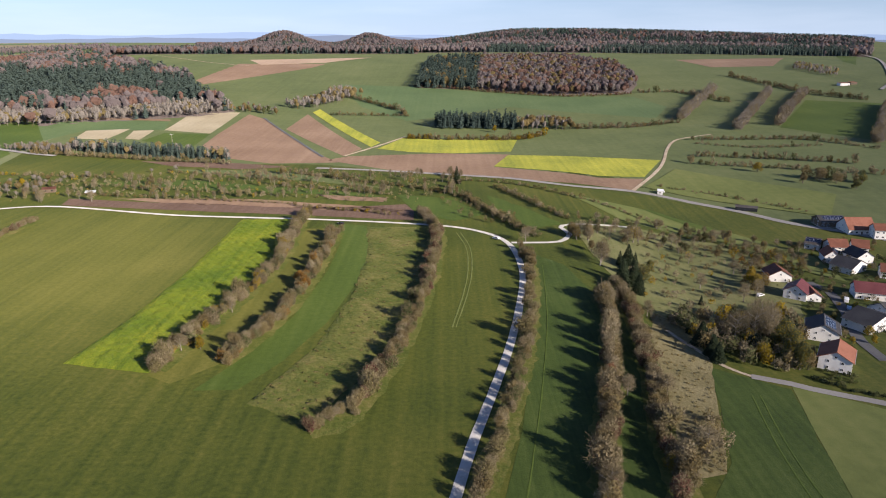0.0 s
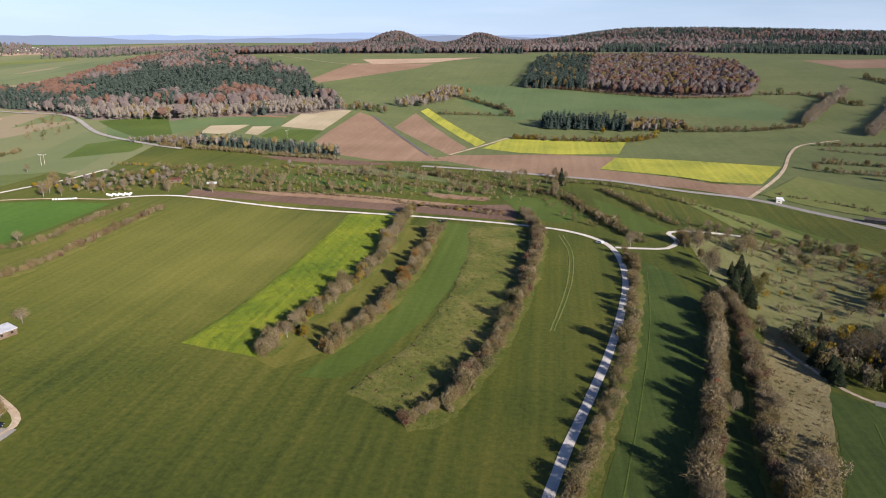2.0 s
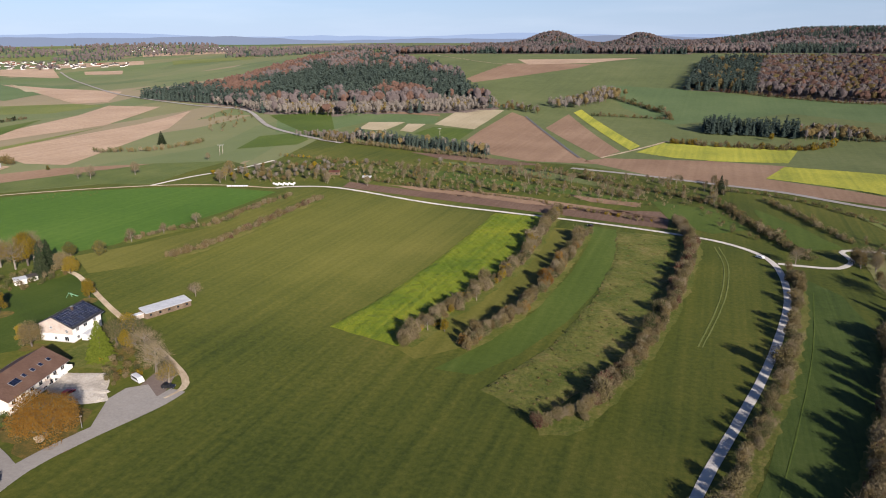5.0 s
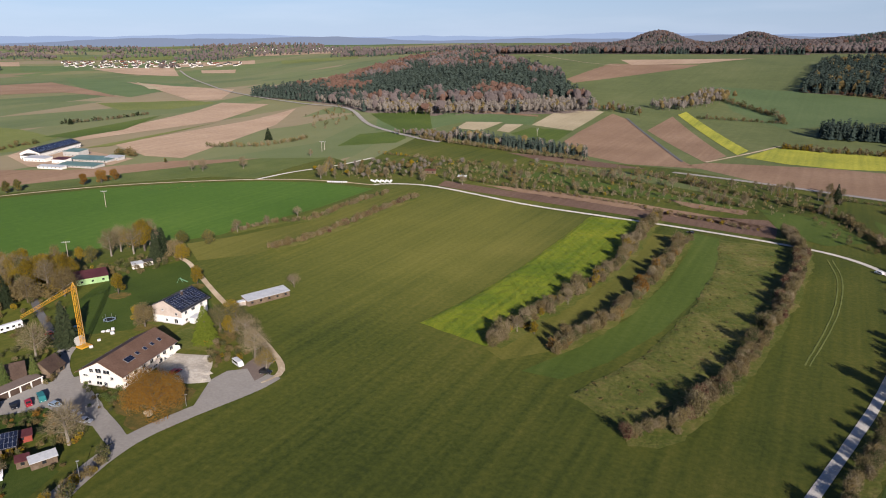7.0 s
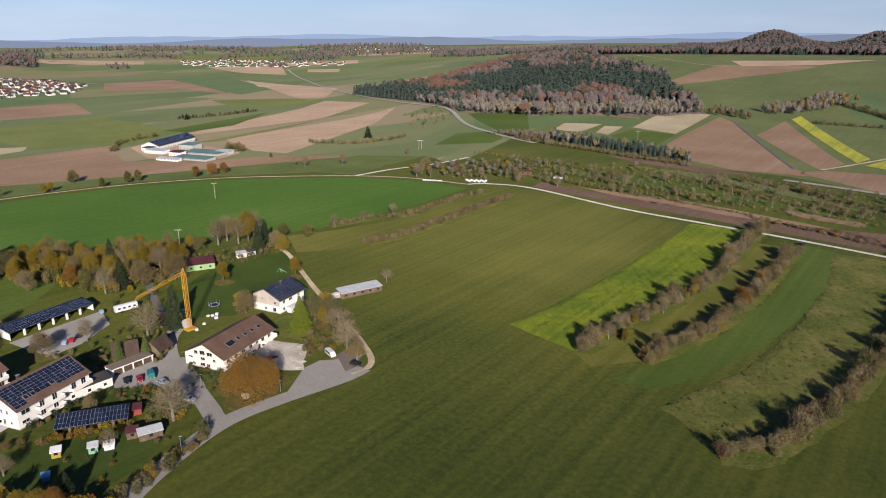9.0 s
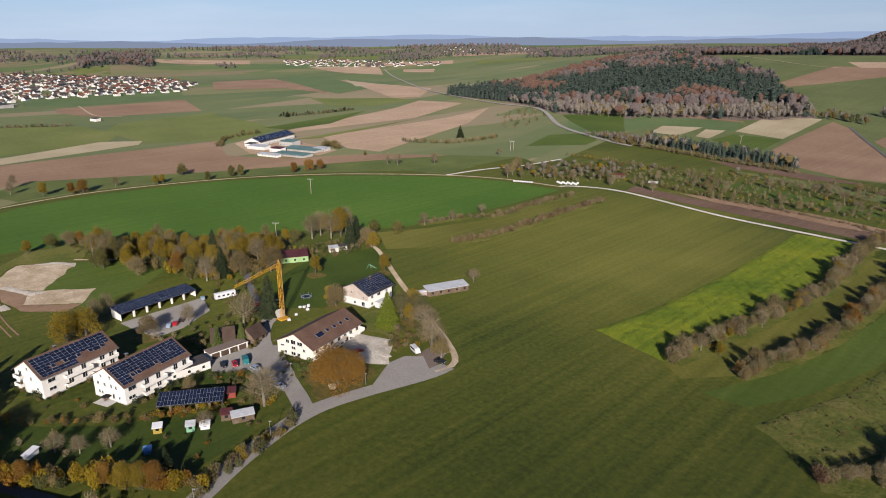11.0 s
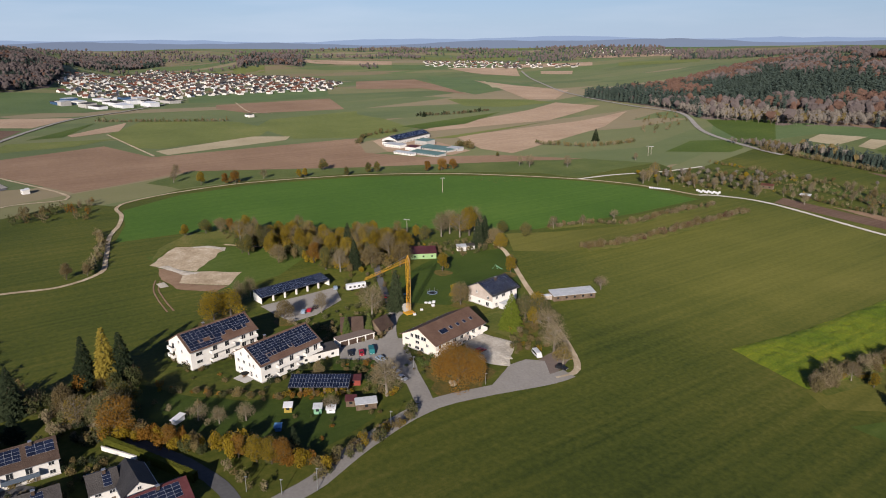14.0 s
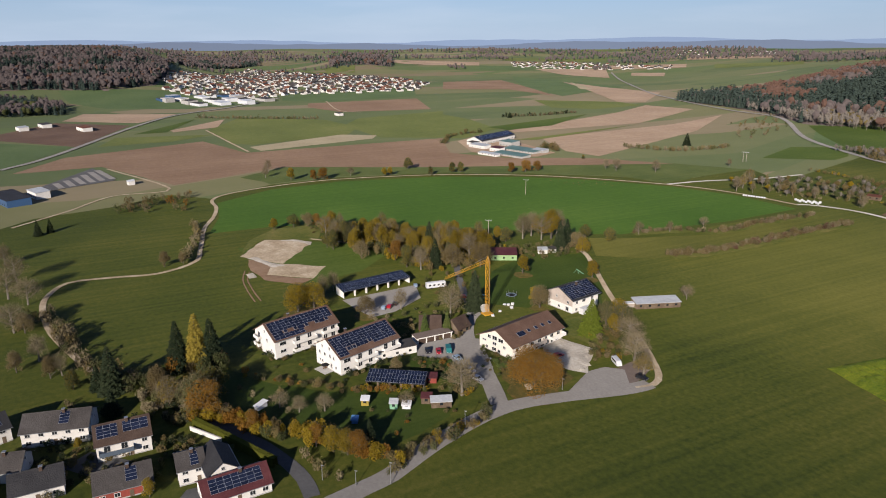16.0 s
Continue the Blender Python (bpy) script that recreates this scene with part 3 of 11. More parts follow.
drape("field", [(-46.0, 405.9), (-16.6, 406.3), (-11.7, 332.5), (-13.4, 278.5), (-19.7, 237.3), (-27.5, 212.1), (-40.0, 183.1), (-62.2, 193.7), (-47.4, 237.1), (-40.4, 292.0), (-40.2, 351.2)], "dry", "strip of rough, weedy olive-brown grass", 0.06, relief=0.8, step=1.8, wobble=1.5)
drape("field", [(49.4, 352.2), (63.1, 334.3), (71.0, 290.1), (58.2, 226.7), (47.2, 180.8), (41.5, 144.5), (15.3, 143.8), (24.2, 179.8), (32.2, 224.5), (40.9, 279.0)], "strip", "long strip of fresh green meadow", 0.05)
drape("field", [(84.1, 301.1), (76.9, 249.7), (68.2, 203.4), (61.9, 170.2), (57.9, 145.2), (43.6, 144.6), (52.5, 181.3), (64.7, 227.8), (73.8, 271.7)], "strip", "narrow green strip between hedges", 0.055)
drape("field", [(93.2, 286.6), (104.1, 259.6), (99.1, 226.8), (89.2, 197.0), (78.0, 159.8), (64.8, 157.0), (68.2, 182.6), (76.1, 220.6)], "straw", "patch of withered straw-coloured grass", 0.06, wobble=1.5)
drape("field", [(97.6, 226.8), (109.3, 218.0), (119.3, 209.8), (113.5, 183.8), (105.2, 146.0), (67.9, 145.3), (80.9, 165.1), (90.2, 197.1)], "strip", "fresh green meadow below the wood", 0.05, wobble=1)
drape("field", [(121.0, 213.2), (144.0, 197.1), (157.3, 182.2), (131.4, 146.5), (105.2, 146.0), (113.5, 183.8)], "olive", "olive meadow beside the lane", 0.05)
drape("field", [(81.1, 419.3), (126.9, 428.3), (168.4, 410.9), (190.3, 354.2), (160.3, 282.9), (128.0, 260.9), (104.1, 259.6), (90.5, 285.8), (85.6, 324.5), (81.6, 368.0)], "slope", "dry sloping pasture with bushes", 0.06, wobble=2)
drape("field", [(93.2, 499.4), (145.0, 479.6), (190.8, 431.0), (217.4, 382.5), (210.8, 335.9), (196.7, 354.6), (167.3, 417.3), (119.5, 443.2)], "olive", "olive meadow below the road", 0.12)
drape("field", [(143.1, 480.2), (149.2, 480.0), (181.8, 444.5), (176.1, 436.2)], "lush", "thin strip of bright green crop", 0.2)
drape("field", [(-266.0, 478.9), (-205.3, 468.1), (-159.5, 464.9), (-116.0, 455.5), (-61.5, 457.2), (-25.6, 465.4), (-19.0, 446.4), (-18.3, 422.1), (-43.7, 425.9), (-92.1, 434.2), (-151.4, 441.9), (-206.4, 450.1), (-261.5, 458.9)], "soil_dark", "long freshly ploughed dark brown field", 0.06)
drape("field", [(-508.9, 75.5), (-537.9, 121.6), (-542.7, 179.5), (-521.9, 264.1), (-484.7, 326.6), (-447.2, 369.2), (-395.2, 406.3), (-350.0, 423.9), (-299.4, 426.0), (-297.4, 358.0), (-302.8, 309.8), (-305.9, 276.5), (-315.5, 258.6), (-355.7, 211.3), (-385.3, 170.7), (-412.5, 135.0), (-423.5, 93.9), (-425.5, 56.4), (-464.9, 69.2)], "wheat", "wide field of bright green winter wheat", 0.05)
drape("field", [(-308.7, 253.9), (-295.3, 279.5), (-277.6, 330.4), (-284.1, 395.6), (-276.9, 414.2), (-256.4, 350.0), (-254.8, 292.2), (-261.3, 258.1), (-278.9, 235.2)], "meadow_light", "grass strip between two hedges", 0.055)
drape("field", [(-368.3, 64.6), (-374.6, 68.1), (-395.0, 82.6), (-387.8, 97.4), (-378.4, 106.9), (-362.1, 94.2), (-345.2, 81.4), (-357.2, 69.8)], "dirt", "bare brown clay of a building pit", 0.07, wobble=2.2, step=2.0, relief=0.5)
drape("field", [(-362.7, 65.9), (-365.0, 71.2), (-349.9, 75.8), (-342.4, 82.1), (-337.0, 78.5), (-346.5, 72.3)], "rubble", "heaped pale limestone spoil", 0.1, wobble=1.6, step=1.2, relief=1.0)
drape("field", [(-391.6, 86.7), (-388.9, 97.7), (-378.2, 107.1), (-372.0, 103.4), (-383.5, 96.1)], "rubble", "heaped pale limestone spoil", 0.1, wobble=1.2, step=1.2, relief=0.9)
drape("field", [(-336.6, 60.0), (-337.3, 63.8), (-329.7, 63.7), (-329.7, 60.3)], "rubble", "heaped pale limestone spoil", 0.1, wobble=1.2, step=1.2, relief=0.9)
drape("field", [(-348.1, 76.6), (-339.1, 88.6), (-330.9, 99.6), (-314.4, 88.5), (-331.7, 69.3)], "dirt", "bare pale clay bank", 0.07, wobble=1.0, step=2.0, relief=0.4)
drape("field", [(-360.9, 65.5), (-348.1, 76.6), (-331.7, 69.3), (-313.7, 88.3), (-309.3, 80.1), (-323.5, 66.5), (-341.5, 63.6)], "soil", "brown churned soil beside the pit", 0.06, wobble=1.5, step=3.0, relief=0.3)
drape("field", [(-398.3, 74.0), (-417.3, 93.4), (-416.8, 112.2), (-401.8, 120.5), (-380.8, 108.9), (-397.2, 83.2), (-374.2, 65.9)], "dry", "trampled brown earth beside the pit", 0.05, wobble=2.5, step=3.0)
road("track", [(-295.9, 55.8), (-312.4, 55.8), (-329.8, 57.2), (-342.5, 61.0)], 0.7, "soil", "brown tyre track in the grass", 0.08)
road("track", [(-296.1, 58.4), (-312.8, 58.3), (-328.7, 59.2), (-339.7, 62.4)], 0.7, "soil", "brown tyre track in the grass", 0.08)
road("track", [(-384.7, 107.7), (-369.6, 122.1), (-347.2, 141.9), (-334.4, 149.1)], 1.8, "dirt", "worn path to the pit", 0.08)
drape("lawn", [(-262, 150), (-246, 147), (-232, 160), (-236, 172), (-216, 186), (-236, 205), (-285, 232), (-296, 205), (-288, 180), (-276, 160)], "lawn", "deep green lawn of the garden", 0.03, category="lawn", wobble=2.0)
drape("lawn", [(-246, 22), (-228, 36), (-214, 45), (-202, 58), (-196, 68), (-180, 90), (-168, 88), (-160, 62), (-176, 46), (-196, 28), (-212, 16)], "lawn", "deep green grass of the allotment gardens", 0.03, category="lawn", wobble=2.0)
drape("field", [(-385.4, 65.4), (-377.6, 109.3), (-343.1, 144.7), (-314.5, 113.6), (-308.7, 88.1), (-337.6, 70.2)], "lush", "mown green grass beside the digging", 0.045)
drape("field", [(-95.2, 401.3), (-66.1, 401.7), (-58.4, 372.0), (-59.7, 306.8), (-65.2, 259.5), (-77.5, 223.7), (-91.4, 206.8), (-101.4, 212.8), (-90.1, 265.2), (-82.2, 322.9)], "meadow_light", "olive meadow strip between hedges", 0.03)
road("track", [(8.5, 393.9), (13.2, 362.1), (12.8, 323.9), (9.7, 292.5), (4.1, 254.4)], 0.6, "olive", "faint wheel track in the meadow", 0.06)
road("track", [(10.9, 394.0), (15.4, 362.1), (14.8, 324.0), (11.5, 292.5), (5.6, 254.4)], 0.6, "olive", "faint wheel track in the meadow", 0.06)
road("track", [(103.8, 205.2), (98.3, 177.0), (95.6, 155.1), (95.1, 145.8)], 0.6, "lush", "faint wheel track in the green field", 0.07)
road("track", [(106.6, 205.3), (101.3, 177.1), (98.6, 155.1), (98.7, 145.8)], 0.6, "lush", "faint wheel track in the green field", 0.07)
road("track", [(51.3, 333.2), (44.0, 266.4), (34.0, 207.7), (26.1, 168.1), (20.9, 143.8)], 0.5, "lush", "faint wheel track in the meadow strip", 0.07)
drape("leaf_fall", [(-273.0 + 7.0 * math.cos(a * 0.7), 69.1 + 7.0 * math.sin(a * 0.7)) for a in range(9)], "fallen", "carpet of fallen autumn leaves under a tree", 0.05, category="leaves", step=2.0, wobble=2.0)
drape("leaf_fall", [(-274.6 + 6.0 * math.cos(a * 0.7), 77.1 + 6.0 * math.sin(a * 0.7)) for a in range(9)], "fallen", "carpet of fallen autumn leaves under a tree", 0.05, category="leaves", step=2.0, wobble=2.0)
drape("leaf_fall", [(-270.9 + 5.0 * math.cos(a * 0.7), 182.5 + 5.0 * math.sin(a * 0.7)) for a in range(9)], "fallen", "carpet of fallen autumn leaves under a tree", 0.05, category="leaves", step=2.0, wobble=2.0)
drape("leaf_fall", [(-229.3 + 5.0 * math.cos(a * 0.7), 164.2 + 5.0 * math.sin(a * 0.7)) for a in range(9)], "fallen", "carpet of fallen autumn leaves under a tree", 0.05, category="leaves", step=2.0, wobble=2.0)
drape("leaf_fall", [(-248.9 + 4.0 * math.cos(a * 0.7), 207.7 + 4.0 * math.sin(a * 0.7)) for a in range(9)], "fallen", "carpet of fallen autumn leaves under a tree", 0.05, category="leaves", step=2.0, wobble=2.0)
drape("leaf_fall", [(-257.2 + 5.0 * math.cos(a * 0.7), 93.6 + 5.0 * math.sin(a * 0.7)) for a in range(9)], "fallen", "carpet of fallen autumn leaves under a tree", 0.05, category="leaves", step=2.0, wobble=2.0)
drape("leaf_fall", [(-195.3 + 7.0 * math.cos(a * 0.7), 172.9 + 7.0 * math.sin(a * 0.7)) for a in range(9)], "fallen", "carpet of fallen autumn leaves under a tree", 0.05, category="leaves", step=2.0, wobble=2.0)
drape("leaf_fall", [(-168.7 + 9.0 * math.cos(a * 0.7), 119.6 + 9.0 * math.sin(a * 0.7)) for a in range(9)], "fallen", "carpet of fallen autumn leaves under a tree", 0.05, category="leaves", step=2.0, wobble=2.0)
drape("field", [(-347, 977), (-282, 971), (-271.3, 805.6), (-332.0, 824.7)], "pale", "pale stubble field", 0.05)
drape("field", [(-266, 958), (-234, 918), (-191.9, 827.8), (-113.5, 659.4), (-95.5, 628.8), (-156.3, 621.7), (-209.1, 650.9), (-253.9, 725.6), (-261.7, 802.3), (-266, 924)], "soil", "brown ploughed field beside a lane", 0.05)
drape("field", [(-187, 966), (-83.1, 708.6), (-95.5, 663.0), (-191.5, 844.9)], "soil", "brown ploughed strip", 0.05)
drape("field", [(-178, 1012), (-68.1, 751.3), (-74.9, 720.1), (-183, 981)], "mustard", "bright yellow strip of flowering mustard", 0.09)
drape("field", [(-67.9, 709.0), (-44.2, 788.2), (-0.2, 777.1), (87.8, 795.1), (69.1, 694.0), (9.4, 682.2), (-30.3, 688.2)], "mustard", "bright yellow field of flowering mustard", 0.09)
drape("field", [(64.4, 673.2), (211.2, 660.9), (174.4, 585.8), (133.4, 577.6), (46.1, 611.6)], "mustard", "bright yellow field of flowering mustard with bare patches", 0.09)
drape("field", [(-109.4, 640.5), (-91.7, 663.1), (0.4, 682.0), (66.9, 676.6), (45.9, 608.8), (131.9, 570.7), (172.7, 579.4), (151.6, 534.5), (87.9, 544.8), (0.4, 576.3), (-40.7, 588.3)], "soil", "broad brown ploughed field along the road", 0.05)
drape("field", [(-419, 813), (-374, 829), (-370.4, 755.3), (-407.0, 760.4)], "pale", "small pale stubble strip", 0.07)
drape("field", [(-365.3, 817.5), (-343.0, 823.6), (-333.7, 757.8), (-352.5, 764.0)], "pale", "small pale stubble strip", 0.07)
drape("field", [(-324.5, 805.1), (-270.1, 801.6), (-260.8, 714.4), (-328.8, 750.7)], "lush", "bright green field by the wood", 0.05)
drape("field", [(-612, 892), (-349, 887), (-332.0, 824.7), (-421, 817), (-432.2, 751.7), (-486.6, 700.5)], "dkgreen", "green crop field", 0.05)
drape("field", [(-624, 910), (-506, 910), (-355, 904), (-350, 892), (-497, 893), (-614, 894)], "soil", "narrow brown strip", 0.07)
drape("field", [(-451, 1287), (-448, 1562), (-262, 1595), (-280, 1513), (-362, 1353), (-422, 1242)], "soil", "brown field on the hillside", 0.05)
drape("field", [(-450, 1657), (-174, 1768), (-266, 1619), (-396, 1548)], "soil_tan", "tan field on the hilltop", 0.07)
drape("field", [(-728, 1479), (-651, 1696), (-464, 1703), (-445, 1539), (-452, 1287), (-540, 1290)], "pasture", "hillside pasture", 0.05)
drape("field", [(549, 1687), (819, 1712), (698, 1502), (569, 1505)], "soil", "brown field high on the slope", 0.05)
drape("field", [(552, 1065), (643, 1014), (479.2, 757.1), (416, 854)], "lush", "green field between hedges on the slope", 0.05)
drape("field", [(984, 1784), (1033, 1782), (865, 1488), (884, 1575)], "lush", "small bright green field", 0.05)
drape("field", [(213.0, 622.1), (310.6, 530.0), (274.6, 470.5), (221.6, 507.5), (164.3, 549.3)], "olive", "green pasture above the road", 0.22)
drape("field", [(-188, 1278), (-44, 1253), (73, 1190), (199, 1143), (308, 1135), (331, 1032), (287, 936), (190, 989), (98, 1044), (-47, 916), (-121, 1038)], "dkgreen", "green hillside pasture below the wood", 0.05)
drape("field", [(-1015, -124), (-1046, -103), (-1157, -44), (-1070, 52), (-874.2, -15.9), (-972, -97), (-962, -119)], "soil_dark", "brown ploughed field", 0.05)
drape("field", [(-958, -129), (-949, -95), (-876.4, -19.9), (-747.8, -73.0), (-707.1, -100.5)], "dkgreen", "green crop field by the road", 0.05)
drape("field", [(-795.4, -26.2), (-851.3, 117.0), (-738.7, 144.0), (-738.5, 377.1), (-562.9, 287.3), (-635.3, 155.8), (-607.3, 92.3), (-594.3, 55.5), (-718.2, 5.4), (-715.9, -67.7)], "soil", "wide brown ploughed plain", 0.05)
drape("field", [(-936, 27), (-909, 139), (-868.2, 86.9), (-862.2, 5.5)], "olive", "yellowish green strip", 0.07)
drape("field", [(-960, 49), (-1108, 145), (-963, 89)], "lush", "green wedge of crop", 0.07)
drape("field", [(-980, 95), (-1086, 184), (-987, 157), (-958, 97)], "soil_tan", "tan wedge of soil", 0.08)
drape("field", [(-1091, 206), (-1001, 316), (-891, 326), (-825.2, 287.0), (-793.6, 163.7), (-815.3, 143.3), (-956, 137)], "olive", "light olive grass field", 0.07)
drape("field", [(-778.1, 156.0), (-829.4, 279.5), (-801.9, 317.2), (-775.3, 301.4), (-742.9, 160.4)], "pale", "tan strip of stubble", 0.09)
drape("field", [(-1290, 373), (-1292, 600), (-1072, 525), (-1104, 374), (-1211, 350)], "soil", "brown field before the town", 0.05)
drape("field", [(-1581, 400), (-1607, 737), (-1346, 625), (-1309, 415), (-1366, 344)], "dkgreen", "green field before the town", 0.05)
drape("field", [(-1624, -46), (-1630, 175), (-1364, 323), (-1287, 158), (-1358, 35), (-1467, -27)], "dkgreen", "dark green field by the wood", 0.05)
drape("field", [(-1283, -6), (-1204, 130), (-1095, 64), (-1177, -35)], "soil_tan", "tan field", 0.05)
drape("field", [(-999, 366), (-1035, 529), (-742.9, 379.4), (-780.4, 313.0), (-919, 315)], "olive", "olive grass field", 0.05)
drape("field", [(-681.0, 479.0), (-708, 721), (-746, 856), (-638, 689), (-541.8, 452.8), (-584.7, 444.2)], "soil_tan", "tan harrowed field", 0.07)
drape("field", [(-712.6, 363.8), (-633.9, 332.2), (-578.9, 364.4), (-539.0, 436.3), (-473.6, 487.0), (-521.9, 380.3), (-562.9, 287.3)], "soil", "brown soil round the farm", 0.06)
drape("field", [(-759.6, 482.4), (-869, 758), (-944, 888), (-839, 893), (-739, 684), (-740.4, 481.3)], "soil_tan", "tan harrowed strip", 0.08)
drape("field", [(-683.5, 444.6), (-729, 675), (-695.4, 560.6), (-670.8, 467.1)], "olive", "green strip in brown soil", 0.09)
drape("field", [(-805, 477), (-872, 701), (-777, 564), (-765, 486)], "lush", "green crop strip", 0.09)
drape("field", [(-986, 504), (-893, 504), (-782, 480), (-725.8, 399.5), (-738.5, 377.1)], "olive", "olive grass field", 0.05)
drape("field", [(-1678, 1249), (-1380, 1150), (-1147, 1118), (-997, 937), (-1024, 891)], "soil_tan", "pinkish tan field", 0.07)
drape("field", [(-2029, 1300), (-1769, 1316), (-1349, 1194), (-1188, 886), (-1484, 983)], "dkgreen", "green field on the plain", 0.06)
drape("field", [(-1799, 920), (-1854, 1149), (-1195, 874), (-1425, 903), (-1500, 767)], "soil", "brown strip on the plain", 0.07)
drape("field", [(-1137, 779), (-1024, 891), (-947, 883), (-932, 764), (-994, 719)], "olive", "yellowish olive field", 0.07)
drape("field", [(-2250, 1537), (-2080, 1745), (-1767, 1501), (-1997, 1485)], "soil_tan", "tan field by the village", 0.07)
drape("field", [(-1666, 1267), (-1321, 1070), (-1336, 1048)], "pale", "pale wedge of stubble", 0.1)
drape("field", [(-456.4, 585.0), (-487.6, 668.4), (-457.3, 714.5), (-420.9, 666.3), (-413.9, 633.4)], "lush", "bright green field", 0.06)
drape("field", [(-1878, 1689), (-1779, 1749), (-1683, 1650), (-1791, 1611)], "soil_tan", "small tan field", 0.08)
drape("field", [(-585, 831), (-514, 878), (-433.9, 747.9), (-421.6, 684.3), (-528, 774)], "lush", "bright green field by the road", 0.06)
drape("field", [(-704.2, 378.7), (-739.4, 427.7), (-671.5, 436.9), (-580.8, 427.6), (-568.9, 396.8), (-580.2, 369.2), (-626.3, 353.6)], "soil_tan", "pale gravel farmyard", 0.14, category='yard')
drape("field", [(-599.7, -52.2), (-610.6, -47.2), (-638.8, 14.0), (-712.6, -2.8), (-694.7, -11.8), (-641.1, -39.8)], "asphalt_dark", "grey car park of the works", 0.12, category='car park')

drape("field", [(-419, 523), (-411, 414), (-449, 399), (-501, 337), (-540, 272), (-564, 186), (-560, 127), (-600, 110), (-634, 156), (-563, 285), (-522, 380), (-475, 486)], "verge_green", "green grass strip between the track and the ploughed plain", 0.06, wobble=4)

# ---- roads and tracks ----
road("parking_bay", [(-697.2, 1.1), (-671.35, 6.6), (-645.5, 12.1)], 5.0, "asphalt", "pale paved row of parking bays", 0.2, step=6.0, wobble=0.0, category="parking bay")
road("parking_bay", [(-690.7, -4.6), (-666.05, -0.25), (-641.4, 4.1)], 5.0, "asphalt", "pale paved row of parking bays", 0.2, step=6.0, wobble=0.0, category="parking bay")
road("parking_bay", [(-678.5, -10.6), (-657.85, -6.949999999999999), (-637.2, -3.3)], 5.0, "asphalt", "pale paved row of parking bays", 0.2, step=6.0, wobble=0.0, category="parking bay")
road("parking_bay", [(-667.3, -17.2), (-650.15, -13.85), (-633.0, -10.5)], 5.0, "asphalt", "pale paved row of parking bays", 0.2, step=6.0, wobble=0.0, category="parking bay")
road("parking_bay", [(-656.7, -24.0), (-641.6500000000001, -21.0), (-626.6, -18.0)], 5.0, "asphalt", "pale paved row of parking bays", 0.2, step=6.0, wobble=0.0, category="parking bay")
road("parking_bay", [(-647.1, -31.4), (-634.0, -28.7), (-620.9, -26.0)], 5.0, "asphalt", "pale paved row of parking bays", 0.2, step=6.0, wobble=0.0, category="parking bay")
road("track", [(-307.3, 436.6), (-298.2, 446.4), (-261.3, 454.2), (-177.4, 433.1), (-120.6, 426.7), (-80.1, 423.0), (-29.3, 415.4), (6.0, 406.6), (26.0, 392.9), (36.2, 375.5), (40.0, 350.1), (39.3, 315.8), (32.8, 272.5), (24.9, 233.8), (16.3, 199.9), (8.7, 170.8), (2.7, 143.7)], 3.2, "gravel", "white limestone gravel track", 0.14, step=5.0)
road("track", [(-307.3, 436.6), (-355.6, 430.4), (-400.1, 411.2), (-451.1, 372.3), (-491.2, 330.9), (-528.9, 267.6), (-552.1, 182.7), (-549.0, 124.3), (-535.7, 86.4), (-518.6, 73.2), (-494.6, 72.3), (-466.7, 65.8), (-439.3, 55.8), (-395.3, 46.9), (-370.5, 40.4), (-358.8, 21.0), (-362.9, 0.3), (-364.1, -19.6), (-346.0, -28.2), (-325.5, -28.8), (-298.2, -24.7), (-271.9, -16.9), (-251.7, -9.7), (-234.8, -2.4)], 2.6, "dirt", "pale gravel track curving round the wheat field", 0.14, step=5.0)
road("track", [(-404.2, 409.9), (-398.9, 448.8), (-384.4, 493.4), (-379.7, 540.4)], 3.2, "gravel", "pale gravel track to the orchards", 0.13)
road("track", [(39.2, 373.3), (53.7, 373.4), (67.0, 376.4), (75.8, 393.1), (72.6, 406.9), (80.4, 415.2), (107.5, 424.4), (126.9, 428.3)], 3.0, "gravel", "looping gravel track", 0.13)
road("road", [(-111.3, 600.2), (-70.6, 592.9), (-40.5, 585.7), (0.4, 573.8), (54.0, 557.9), (100.2, 531.8), (149.1, 531.8), (179.8, 519.4), (213.6, 490.6), (239.9, 456.4), (267.2, 434.5), (281.6, 418.1), (295.3, 394.8)], 6.5, "asphalt", "grey asphalt country road", 0.14)
road("track", [(151.6, 534.5), (201.9, 629.9), (236.6, 721.8), (259.7, 770.0), (283.5, 791.7), (314.7, 809.6)], 3.0, "dirt", "gravel farm track up the slope", 0.14)
road("road", [(-238, 927), (-169.0, 779.5), (-114.6, 656.1)], 3.0, "asphalt_dark", "narrow asphalt lane between fields", 0.15)
road("track", [(-95.5, 663.0), (-72.8, 716.4), (-43.1, 792.4)], 3.4, "dirt", "pale track between the mustard fields", 0.16)
road("road", [(-141.4, 28.2), (-143.6, 37.4), (-146.2, 47.9), (-149.0, 59.8), (-155.8, 74.2), (-160.4, 86.7), (-163.3, 96.7), (-164.8, 107.2), (-163.4, 119.2), (-159.0, 136.5), (-155.7, 149.4), (-155.3, 157.7)], 6.4, "asphalt", "grey asphalt access road with verges", 0.13, step=4.0)
road("track", [(-155.7, 151.8), (-154.6, 159.1), (-158.9, 165.2), (-168.6, 171.5), (-182.9, 179.2), (-199.4, 187.3), (-233.4, 204.9), (-258.6, 218.7), (-282.2, 231.4), (-295.1, 234.4)], 2.5, "dirt", "gravel path along the garden", 0.14, step=3.0)
